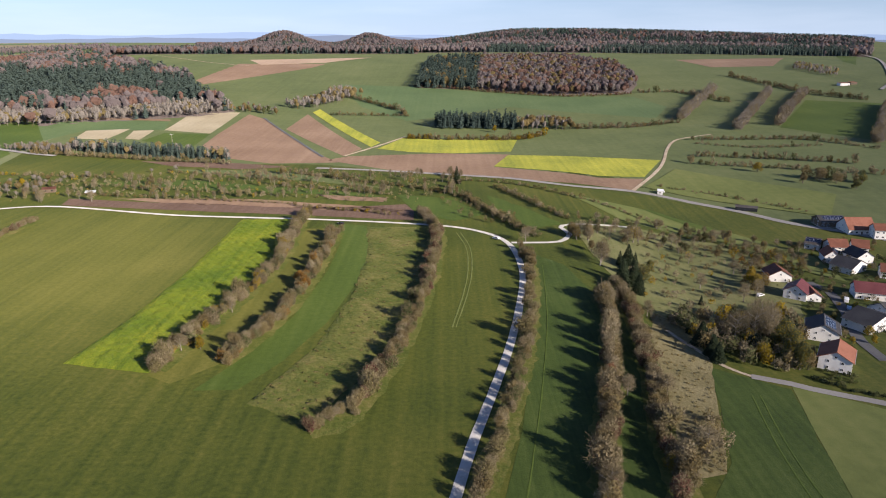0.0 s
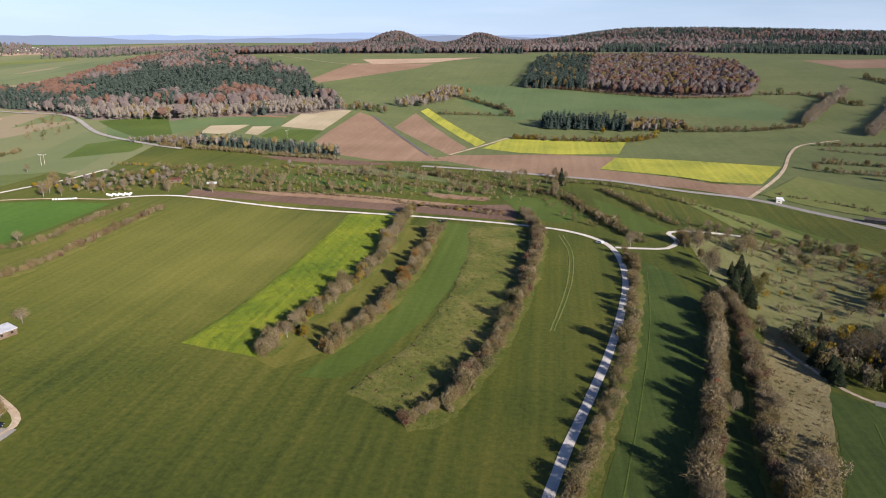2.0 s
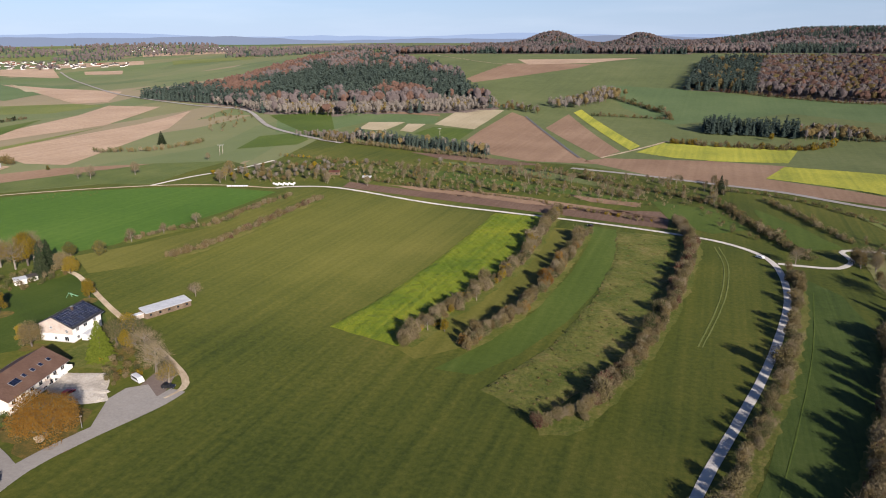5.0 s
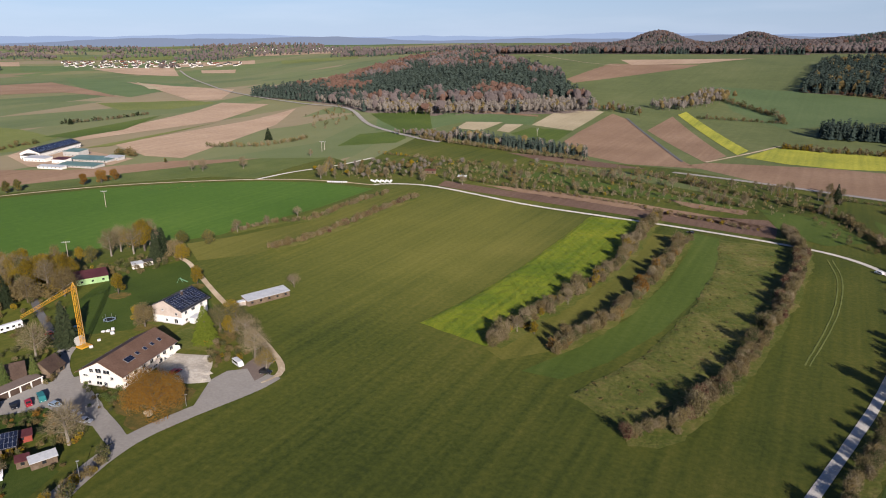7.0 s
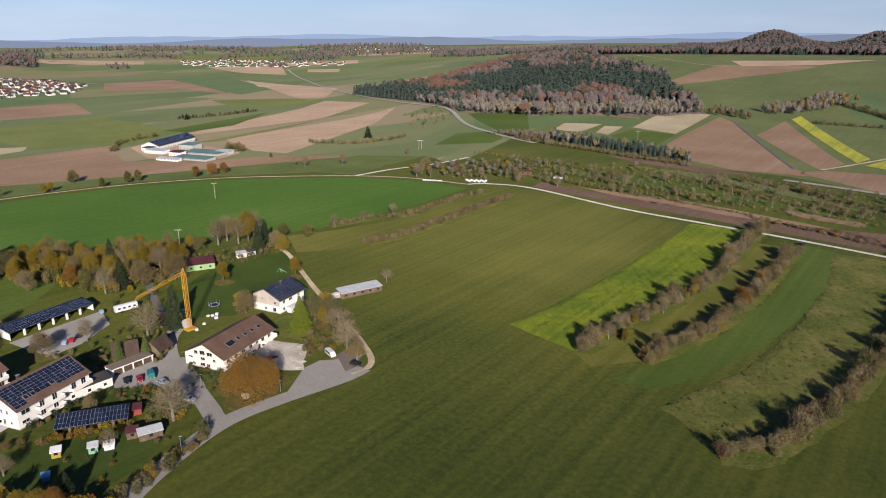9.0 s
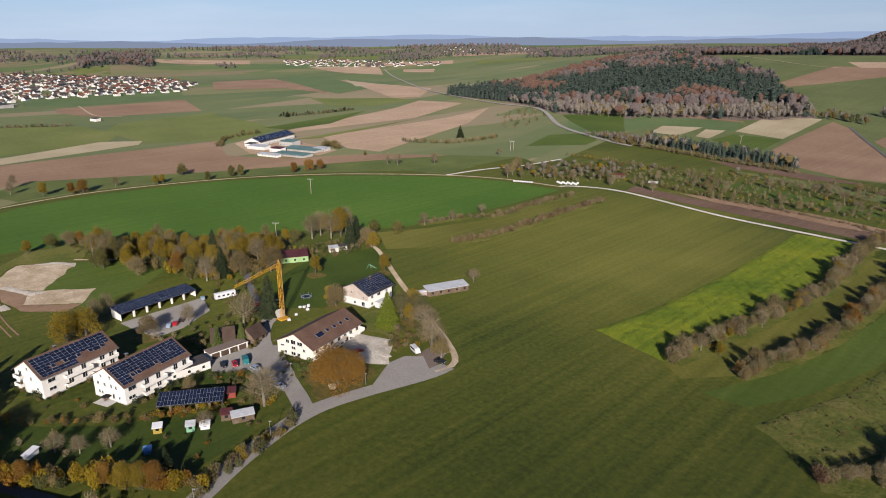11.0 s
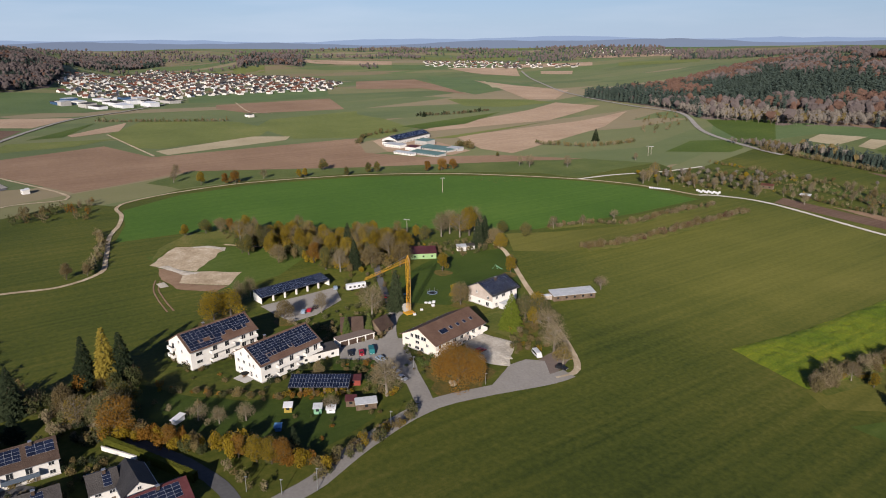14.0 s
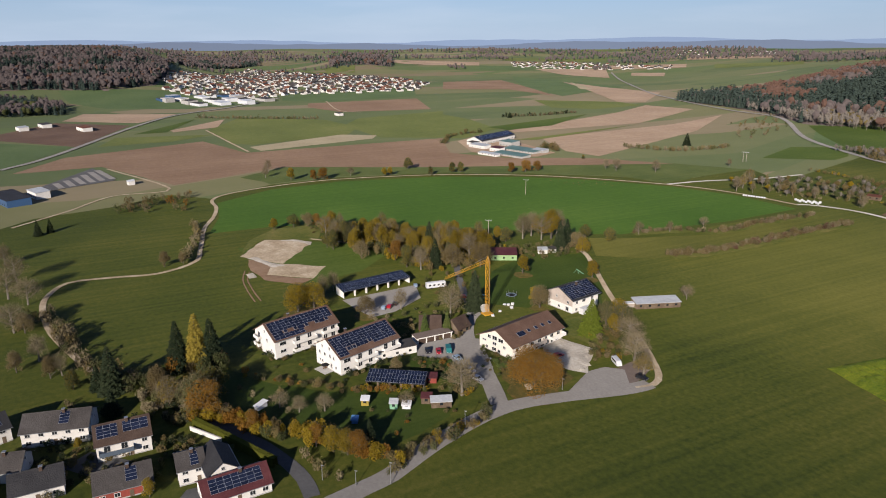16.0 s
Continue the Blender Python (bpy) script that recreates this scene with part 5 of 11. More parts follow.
def car(x, y, turn, paint, label, van=False, length=4.3):
    """A parked car or van: shaped body, glazed cabin, four wheels, lamps."""
    root = place("van" if van else "car", x, y, turn, label, "van" if van else "car", "parked vehicles", 0.16 * max(0.4, math.hypot(x, y) / 250) + 0.05)
    h, w = length / 2, 0.9 if not van else 1.0
    if van:
        prof = [(-h, 0.35), (h - 0.05, 0.35), (h, 0.9), (h - 0.35, 1.15), (h - 1.05, 1.95), (-h + 0.1, 2.05), (-h, 1.9)]
        glass = [(-h + 0.5, 1.15), (h - 0.75, 1.15), (h - 1.15, 1.8), (-h + 0.5, 1.85)]
    else:
        prof = [(-h, 0.35), (h, 0.35), (h, 0.72), (h - 1.1, 0.92), (h - 1.75, 1.42), (-h + 0.95, 1.45), (-h + 0.15, 0.98), (-h, 0.85)]
        glass = [(-h + 0.45, 0.95), (h - 1.25, 0.95), (h - 1.8, 1.36), (-h + 1.0, 1.39)]
    bm = bmesh.new()
    for s in (-1, 1):
        pass
    rings = []
    for yy, k in ((-w, 0.97), (-w * 0.82, 1.0), (w * 0.82, 1.0), (w, 0.97)):
        rings.append([bm.verts.new((p[0] * k, yy, 0.35 + (p[1] - 0.35) * (k if p[1] > 0.9 else 1))) for p in prof])
    n = len(prof)
    for a, b in zip(rings, rings[1:]):
        for i in range(n):
            bm.faces.new((a[i], a[(i + 1) % n], b[(i + 1) % n], b[i]))
    bm.faces.new(rings[0][::-1])
    bm.faces.new(rings[-1])
    bmesh.ops.recalc_face_normals(bm, faces=bm.faces[:])
    body = part("body", bm, paint, root)
    for s in (-1, 1):
        prism("side_window", glass, s * w - 0.02, s * w + 0.012, "glass", body)
    f = glass[1], glass[2]
    prism("windscreen", [(f[0][0] + 0.12, f[0][1] - 0.02), (f[0][0] + 0.17, f[0][1] + 0.0), (f[1][0] + 0.12, f[1][1] + 0.02), (f[1][0] + 0.05, f[1][1])], -w * 0.78, w * 0.78, "glass", body)
    for sx in (-1, 1):
        for s in (-1, 1):
            bw = bmesh.new()
            cylinder_bm(0, 0, -0.1, 0.1, 0.33, sides=14, bm=bw)
            wh = part("wheel", bw, "rubber", root)
            wh.matrix_basis = Matrix.Translation((sx * (h - 0.8), s * (w - 0.08), 0.33)) @ Matrix.Rotation(radians(90), 4, 'X')
            part("rim", cylinder_bm(0, 0, -0.105, 0.105, 0.2, sides=10), "steel", wh)
    for s in (-1, 1):
        box("headlight", h - 0.12, s * 0.6 - 0.16, 0.6, h + 0.01, s * 0.6 + 0.16, 0.74, "white_sheet", body)
        box("tail_light", -h - 0.01, s * 0.66 - 0.12, 0.7, -h + 0.1, s * 0.66 + 0.12, 0.9, "pot_red", body)
    return root


def lamp_post(x, y, h, label="slim grey street lamp beside the asphalt road"):
    root = place("street_lamp", x, y, 40, label, "street lamp", "street lamps")
    part("pole", cylinder_bm(0, 0, -0.3, h, 0.11, 0.06, 8), "steel", root)
    hd = box("lamp_head", -0.25, -0.14, h, 0.6, 0.14, h + 0.14, "steel", root, "", 0.04)
    box("lens", 0.05, -0.1, h - 0.025, 0.5, 0.1, h - 0.002, "white_sheet", hd)
    return root


def power_pole(x, y, h, turn, label="timber power pole with a crossarm in the field"):
    root = place("power_pole", x, y, turn, label, "power pole", "power poles")
    part("pole", cylinder_bm(0, 0, -0.3, h, 0.19, 0.13, 8), "pale_wood", root)
    arm = box("crossarm", -2.0, -0.1, h - 0.5, 2.0, 0.1, h - 0.25, "steel", root)
    for k in (-1.8, -0.9, 0.9, 1.8):
        part("insulator", cylinder_bm(k, 0, h - 0.25, h + 0.1, 0.09, 0.06, 8), "white_sheet", arm)
    return root


def tower_crane(x, y, h, turn, jib_len, jib_end_z):
    """A yellow slewing crane with a folded, sagging jib: lattice mast, jib, base with ballast."""
    root = place("tower_crane", x, y, turn, "yellow lattice tower crane with its jib lowered to the ground", "crane")
    mast = bmesh.new()
    a = 0.65
    for sx in (-a, a):
        for sy in (-a, a):
            beam(mast, (sx, sy, 1.2), (sx, sy, h), 0.13)
    n = int(h / 1.5)
    for i in range(n):
        z0, z1 = 1.2 + i * (h - 1.2) / n, 1.2 + (i + 1) * (h - 1.2) / n
        for p, q in (((-a, -a), (a, -a)), ((a, -a), (a, a)), ((a, a), (-a, a)), ((-a, a), (-a, -a))):
            if i % 2:
                p, q = q, p
            beam(mast, (*p, z0), (*q, z1), 0.06)
            beam(mast, (*p, z1), (*q, z1), 0.05)
    part("mast", mast, "yellow", root)
    apex = bmesh.new()
    for sx in (-a, a):
        for sy in (-a, a):
            beam(apex, (sx, sy, h), (0, 0, h + 2.6), 0.14)
    part("mast_top", apex, "yellow", root)
    jib = bmesh.new()
    zt = h - 0.5
    n = 22
    prev = None
    for i in range(n + 1):
        q = i / n
        bx, bz = 0.8 + q * jib_len, zt + (jib_end_z - zt) * q
        w = 0.6
        tri = [(bx, -w, bz), (bx, w, bz), (bx, 0, bz + 1.3)]
        if prev:
            for j in range(3):
                beam(jib, prev[j], tri[j], 0.11)
                beam(jib, prev[j], tri[(j + 1) % 3], 0.055)
        for j in range(3):
            beam(jib, tri[j], tri[(j + 1) % 3], 0.05)
        prev = tri
    part("jib", jib, "yellow", root, "yellow lattice jib folded down")
    base = box("base_frame", -2.2, -2.2, 0.1, 2.2, 2.2, 0.6, "yellow", root, "", 0.1)
    for i in range(4):
        box("ballast_block", 1.0, -1.6, 0.603 + i * 0.72, 3.2, 1.6, 1.29 + i * 0.72, "grey_wall", root, "grey concrete ballast block", 0.06)
    rope = bmesh.new()
    beam(rope, (0, 0, h + 2.6), (0.8 + jib_len * 0.55, 0, zt + (jib_end_z - zt) * 0.55 + 1.3), 0.07)
    beam(rope, (0, 0, h + 2.6), (-1.6, 0, h - 1), 0.07)
    beam(rope, (-1.6, 0, h - 1), (-1.6, 0, 1.2), 0.07)
    part("stay_rope", rope, "steel", root)
    return root


# ---- plants ----
rng = np.random.default_rng(5)


def leaf_cloud(n, lobes, size, flat=0.0, stretch=1.0, r=None, tumble=0.75, core=0.35):
    """Random leaf triangles inside lobes (x, y, z, rx, rz); returns vertices (3n) in order."""
    r = r or rng
    lob = np.array(lobes, float)
    vol = lob[:, 3] ** 2 * lob[:, 4]
    pick = r.choice(len(lob), n, p=vol / vol.sum())
    d = r.normal(size=(n, 3))
    d /= np.linalg.norm(d, axis=1)[:, None]
    rad = r.uniform(core, 1.0, n) ** 0.45
    c = lob[pick, :3] + d * rad[:, None] * np.stack([lob[pick, 3], lob[pick, 3], lob[pick, 4]], 1)
    nrm = d + r.normal(size=(n, 3)) * tumble
    nrm[:, 2] += flat
    nrm /= np.linalg.norm(nrm, axis=1)[:, None]
    u = np.cross(nrm, r.normal(size=(n, 3)))
    u /= np.linalg.norm(u, axis=1)[:, None]
    v = np.cross(nrm, u)
    s = size * r.uniform(0.6, 1.35, n)[:, None]
    tri = np.stack([c - u * s * stretch, c + u * s * stretch, c + v * s * 1.3 / stretch], 1)
    return tri.reshape(-1, 3)


def twig_cloud(n, lobes, length, width, r=None):
    """Thin twigs that point outwards and up, as slender triangles."""
    r = r or rng
    lob = np.array(lobes, float)
    vol = lob[:, 3] ** 2 * lob[:, 4]
    pick = r.choice(len(lob), n, p=vol / vol.sum())
    d = r.normal(size=(n, 3))
    d /= np.linalg.norm(d, axis=1)[:, None]
    rad = r.uniform(0.15, 1.0, n) ** 0.6
    c = lob[pick, :3] + d * rad[:, None] * np.stack([lob[pick, 3], lob[pick, 3], lob[pick, 4]], 1)
    way = d + r.normal(size=(n, 3)) * 0.5 + np.array([0, 0, 0.5])
    way /= np.linalg.norm(way, axis=1)[:, None]
    side = np.cross(way, r.normal(size=(n, 3)))
    side /= np.linalg.norm(side, axis=1)[:, None]
    ln = length * r.uniform(0.5, 1.4, n)[:, None]
    tri = np.stack([c - side * width, c + side * width, c + way * ln], 1)
    return tri.reshape(-1, 3)


def tube(path, r0, r1, sides=5):
    """A tapered branch along a path."""
    verts, faces = [], []
    for i, q in enumerate(path):
        q = np.array(q, float)
        t = np.array(path[min(i + 1, len(path) - 1)], float) - np.array(path[max(i - 1, 0)], float)
        t /= np.linalg.norm(t) + 1e-9
        a = np.cross(t, (0.3, 1, 0.1))
        a /= np.linalg.norm(a) + 1e-9
        b = np.cross(t, a)
        rr = r0 + (r1 - r0) * i / (len(path) - 1)
        verts += [q + rr * (a * math.cos(k * 2 * math.pi / sides) + b * math.sin(k * 2 * math.pi / sides)) for k in range(sides)]
    for i in range(len(path) - 1):
        for k in range(sides):
            faces.append((i * sides + k, i * sides + (k + 1) % sides, (i + 1) * sides + (k + 1) % sides, (i + 1) * sides + k))
    return verts, faces


def limbs(h, spread, n, r, thick, base=0.3):
    """Trunk and forking limbs of a broad-leaved tree of height h."""
    verts, faces = [], []

    def put(path, a, b, sides):
        v, f = tube(path, a, b, sides)
        o = len(verts)
        verts.extend(v)
        faces.extend(tuple(i + o for i in q) for q in f)
    lean = r.normal(size=2) * 0.03 * h
    top = (lean[0], lean[1], h * 0.82)
    put([(0, 0, -0.3), (lean[0] * 0.2, lean[1] * 0.2, h * 0.3), (lean[0] * 0.6, lean[1] * 0.6, h * 0.58), top], thick, thick * 0.2, 6)
    for i in range(n):
        a = i * 2.4 + r.uniform(-0.4, 0.4)
        z0 = h * (base + (0.72 - base) * i / n)
        ln = spread * r.uniform(0.65, 1.05) * (1.0 - 0.35 * i / n)
        p0 = np.array((lean[0] * z0 / h, lean[1] * z0 / h, z0))
        p1 = p0 + np.array((math.cos(a) * ln * 0.5, math.sin(a) * ln * 0.5, ln * 0.32))
        p2 = p0 + np.array((math.cos(a) * ln, math.sin(a) * ln, ln * r.uniform(0.55, 0.95)))
        put([p0, p1, p2], thick * 0.42, thick * 0.08, 4)
        for s in (-1, 1):
            b = a + s * r.uniform(0.4, 0.8)
            q = p1 + np.array((math.cos(b) * ln * 0.5, math.sin(b) * ln * 0.5, ln * 0.4))
            put([p1, q], thick * 0.2, thick * 0.05, 3)
    return verts, faces


def broadleaf_lobes(h, w, r, n=9, low=0.32):
    out = [(0, 0, h * 0.60, w * 0.38, h * 0.36)]
    for i in range(n):
        a = i * 2.4 + r.uniform(-0.5, 0.5)
        z = h * r.uniform(low + 0.08, 0.80)
        k = w * (0.34 if z < h * 0.65 else 0.22)
        rr = w * r.uniform(0.17, 0.26)
        out.append((math.cos(a) * k, math.sin(a) * k, z, rr, rr * r.uniform(0.75, 1.05)))
    return out


def tree_thing(name, h, w, mat, seed, leaves=1500, leaf=0.26, twigs=500, low=0.3, n_limbs=9, lobes=9, extra=None):
    """A broad-leaved tree at the origin: trunk with limbs, and a crown of leaves and twigs."""
    r = np.random.default_rng(seed)
    root = new(name)
    v, f = limbs(h, w * 0.46, n_limbs, r, 0.022 * h + 0.08, low)
    mesh_object("trunk", v, f, M["bark" if leaves > 1000 else "pale_bark"], root)
    lob = broadleaf_lobes(h, w, r, lobes, low)
    tri = [twig_cloud(twigs, lob, 1.3, 0.035, r)]
    idx = [0] * twigs
    if leaves:
        tri.append(leaf_cloud(leaves, lob, leaf, 0.3, 1.0, r, 0.5))
        k = r.random(leaves)
        idx += list(np.where(k < 0.82, 1, 2) if extra else np.ones(leaves, int))
    tri = np.concatenate(tri)
    faces = np.arange(len(tri)).reshape(-1, 3)
    mesh_object("crown", tri, faces.tolist(), [M["bare"], M[mat]] + ([M[extra]] if extra else []), root, index=idx)
    return root


def conifer_thing(name, h, w, mat, seed, tiers=24, per=120, leaf=0.34):
    """A conifer at the origin: straight trunk and drooping tiers of needled boughs."""
    r = np.random.default_rng(seed)
    root = new(name)
    v, f = tube([(0, 0, -0.3), (0.05, 0, h * 0.5), (0, 0, h * 0.97)], 0.02 * h, 0.03, 6)
    mesh_object("trunk", v, f, M["bark"], root)
    tris = []
    for i in range(tiers):
        q = i / (tiers - 1)
        z = h * (0.06 + 0.92 * q)
        rad = w * 0.5 * (1 - q) ** 0.85 + 0.15
        m = max(14, int(per * (1 - q * 0.8)))
        a = r.uniform(0, 2 * math.pi, m)
        boughs = 1 + 0.22 * np.sin(a * 7 + i * 1.7)
        d = rad * r.uniform(0.25, 1.0, m) ** 0.55 * boughs
        c = np.stack([np.cos(a) * d, np.sin(a) * d, z - 0.28 * d + r.normal(size=m) * h * 0.012], 1)
        out = np.stack([np.cos(a), np.sin(a), -0.35 + r.normal(size=m) * 0.3], 1)
        side = np.stack([-np.sin(a), np.cos(a), r.normal(size=m) * 0.4], 1)
        s = (leaf * r.uniform(0.7, 1.4, m) * (0.55 + 0.6 * (1 - q)))[:, None]
        tris.append(np.stack([c - side * s, c + side * s, c + out * s * 1.9], 1).reshape(-1, 3))
    tri = np.concatenate(tris)
    mesh_object("crown", tri, np.arange(len(tri)).reshape(-1, 3).tolist(), M[mat], root)
    return root


PROTO = {}


def proto(key):
    """Model trees, built once each; their copies share the meshes."""
    if key in PROTO:
        return PROTO[key]
    kind, _, var = key.partition("#")
    seed = sum(ord(c) for c in key) * 7
    k = {"bare": ("bare_tree", "bare", 0, 1700), "brown": ("brown_tree", "brown", 1900, 900), "russet": ("russet_tree", "russet", 2600, 300),
         "gold": ("golden_tree", "gold", 2800, 300), "orange": ("orange_tree", "orange", 2800, 300), "greenish": ("green_tree", "greenish", 2800, 300),
         "sparse": ("sparse_tree", "gold", 350, 1500), "lime": ("lime_tree", "lime", 1500, 300), "olivebrown": ("olive_tree", "greenish", 1800, 800)}
    if kind == "oak":
        t = tree_thing("oak_tree", 10, 13.2, "orange", seed, 22000, 0.135, 500, 0.08, 12, 30, "brown")
    elif kind == "fir":
        t = conifer_thing("fir_tree", 10, 4.4, "fir", seed, 28, 150, 0.24)
    elif kind == "larch":
        t = conifer_thing("larch_tree", 10, 4.6, "larch", seed, 28, 160, 0.24)
    elif kind == "goldlarch":
        t = conifer_thing("golden_larch_tree", 10, 3.3, "larch_gold", seed, 26, 130, 0.24)
    elif kind == "column":
        t = conifer_thing("columnar_cypress", 10, 3.2, "lime", seed, 26, 90, 0.3)
    elif kind == "thuja":
        t = conifer_thing("thuja_tree", 10, 5.5, "fir", seed, 26, 120, 0.36)
    else:
        name, mat, lv, tw = k[kind]
        t = tree_thing(name, 10, 8.2 if var != "2" else 6.0, mat, seed, int(lv * 2.1), 0.16, tw, 0.10 if lv > 1000 else 0.24,
                       extra={"gold": "greenish", "orange": "brown", "greenish": "gold", "brown": "bare", "olivebrown": "brown"}.get(kind))
    PROTO[key] = t
    return t


TREE_LABEL = {"bare": "bare leafless grey-brown deciduous tree standing in grass", "brown": "half-bare tree with withered brown leaves",
              "russet": "russet-red beech tree in autumn leaf", "gold": "golden-yellow deciduous tree in autumn leaf",
              "orange": "orange-brown deciduous tree in autumn leaf", "greenish": "tree with olive-green and yellowing leaves",
              "sparse": "nearly bare tree with a few yellow leaves", "lime": "small tree with fresh green leaves",
              "olivebrown": "thin tree with dull olive and brown leaves", "oak": "broad spreading oak with dense orange-brown leaves",
              "fir": "tall dark green fir tree", "larch": "conical yellow-green conifer beside the house",
              "goldlarch": "tall slender larch with golden needles", "column": "slender columnar green cypress", "thuja": "broad dark green conifer"}
PLACED = []


def tree(kind, x, y, h, group="", w=1.0):
    var = rng.integers(1, 3)
    key = kind if kind in ("oak", "larch", "goldlarch", "column", "thuja") else "%s#%d" % (kind, var)
    p = proto(key)
    s = h / 10
    z = float(height(x, y))
    m = Matrix.Translation((x, y, z)) @ Matrix.Rotation(rng.uniform(0, 6.28), 4, 'Z')
    t = p if p not in PLACED else copy_thing(p, m)
    t.matrix_basis = m
    t.scale = (s * w * rng.uniform(0.92, 1.08), s * w * rng.uniform(0.92, 1.08), s)
    tagged(t, TREE_LABEL[kind], "tree", group)
    PLACED.append(t)
    return t


def shrub_block(mix, leaf, n, seed):
    """One unit shrub (1 m high, 1 m wide) as triangles and material numbers."""
    r = np.random.default_rng(seed)
    lob = [(0, 0, 0.5, 0.36, 0.42)] + [(math.cos(a) * 0.28, math.sin(a) * 0.28, r.uniform(0.3, 0.72), 0.22, 0.24) for a in r.uniform(0, 6.28, 5)]
    nt = int(n * mix)
    parts, idx = [], []
    if nt:
        parts.append(twig_cloud(nt, lob, 0.20, 0.0075, r))
        idx.append(np.zeros(nt, int))
    if n - nt:
        parts.append(leaf_cloud(n - nt, lob, leaf, 0.2, 1.0, r, 0.5))
        idx.append(np.ones(n - nt, int))
    return np.concatenate(parts), np.concatenate(idx)


def scatter_mesh(name, spots, colours, n=260, mix=0.45, leaf=0.075, seed=1, parent=None, label=""):
    """Many shrubs (x, y, height, width, colour number) joined into one mesh."""
    r = np.random.default_rng(seed)
    blocks = [shrub_block(mix, leaf, n, seed * 10 + i) for i in range(6)]
    V, I = [], []
    for x, y, h, w, c in spots:
        tri, idx = blocks[r.integers(0, 6)]
        a = r.uniform(0, 6.28)
        ca, sa = math.cos(a), math.sin(a)
        p = np.stack([(tri[:, 0] * ca - tri[:, 1] * sa) * w + x, (tri[:, 0] * sa + tri[:, 1] * ca) * w + y,
                      tri[:, 2] * h + float(height(x, y)) - 0.05 * h], 1)
        V.append(p)
        I.append(np.where(idx == 0, 0, 1 + c))
    if not V:
        return None
    V = np.concatenate(V)
    return mesh_object(name, V, np.arange(len(V)).reshape(-1, 3).tolist(), [M["bare"]] + [M[c] for c in colours], parent, label, np.concatenate(I))


HEDGES = [0]


SHRUBS = {}


def shrub_mesh(colour, leaf, n, mix, k):
    """Shared mesh of one unit shrub in one colour."""
    key = (colour, leaf, n, mix, k)
    if key not in SHRUBS:
        tri, idx = shrub_block(mix, leaf, n, 500 + k * 17 + len(colour))
        me = bpy.data.meshes.new("shrub")
        me.from_pydata(tri.tolist(), [], np.arange(len(tri)).reshape(-1, 3).tolist())
        me.materials.append(M["bare"])
        me.materials.append(M[colour])
        me.polygons.foreach_set("material_index", np.asarray(idx, dtype=np.int32))
        me.update()
        SHRUBS[key] = me
    return SHRUBS[key]


def hedge(pts, width, tall, colours, label, gap=2.6, n=120, mix=0.4, vary=0.35, weights=None, leaf=0.095, name="hedgerow", pieces=False, verge=0.0):
    """A hedgerow of overlapping shrubs along a plan line, with a verge of dry grass where it has one."""
    HEDGES[0] += 1
    r = np.random.default_rng(100 + HEDGES[0])
    c = spline(pts, gap)
    spots = []
    for q in c:
        for _ in range(max(1, int(round(width / 3.4)))):
            h = tall * r.uniform(1 - vary, 1 + vary * 0.8) * (1.45 if r.random() < 0.13 else 1.0)
            off = r.uniform(-0.5, 0.5, 2) * width * 0.75
            k = r.choice(len(colours), p=weights)
            spots.append((q.x + off[0], q.y + off[1], h, (h * 0.56 + 1.3) * r.uniform(0.7, 1.3), k))
    if verge:
        road("verge", pts, width + verge, "dry", "verge of dry withered grass along a hedge", 0.045, 3.0, 2.2, "verge")
    if not pieces:
        ob = scatter_mesh(name, spots, colours, n, mix, leaf, 100 + HEDGES[0])
    else:
        ob = new(name)
        x0, y0 = pts[0]
        ob.location = (x0, y0, float(height(x0, y0)))
        for x, y, h, w, k in spots:
            s = new("shrub", shrub_mesh(colours[k], leaf, n, mix, int(r.integers(0, 4))))
            s.parent = ob
            s.matrix_basis = Matrix.Translation((x - x0, y - y0, float(height(x, y)) - ob.location.z - 0.05 * h)) @ Matrix.Rotation(r.uniform(0, 6.28), 4, 'Z') @ Matrix.Diagonal((w, w, h, 1))
    return tagged(ob, label, "hedge", "hedgerows") if pieces else tagged(ob, label, "hedge", kind="stuff")


def in_outline(outline, count, r, gap=0.0):
    """Scattered points inside an outline, one in each cell of a jittered grid."""
    area = abs(sum(a[0] * b[1] - b[0] * a[1] for a, b in zip(outline, outline[1:] + outline[:1]))) / 2
    cell = math.sqrt(area / max(1, count))
    cell = max(cell, gap)
    xs, ys = [p[0] for p in outline], [p[1] for p in outline]
    gx, gy = np.meshgrid(np.arange(min(xs), max(xs) + cell, cell), np.arange(min(ys), max(ys) + cell, cell))
    gx = gx.ravel() + r.uniform(-0.46, 0.46, gx.size) * cell
    gy = gy.ravel() + r.uniform(-0.46, 0.46, gy.size) * cell
    ok = inside(gx, gy, outline)
    return list(zip(gx[ok].tolist(), gy[ok].tolist()))


def thicket(outline, count, tall, colours, label, n=200, mix=0.5, vary=0.4, weights=None, seed=1, name="shrubbery", leaf=0.075, gap=0.0):
    """Loose bushes spread over an outline: uncountable, so one object."""
    r = np.random.default_rng(seed)
    spots = []
    for x, y in in_outline(outline, count, r, gap):
        h = tall * r.uniform(1 - vary, 1 + vary)
        spots.append((x, y, h, (h * 0.55 + 1.0) * r.uniform(0.8, 1.3), r.choice(len(colours), p=weights)))
    ob = scatter_mesh(name, spots, colours, n, mix, leaf, seed)
    return tagged(ob, label, "bushes", kind="stuff")


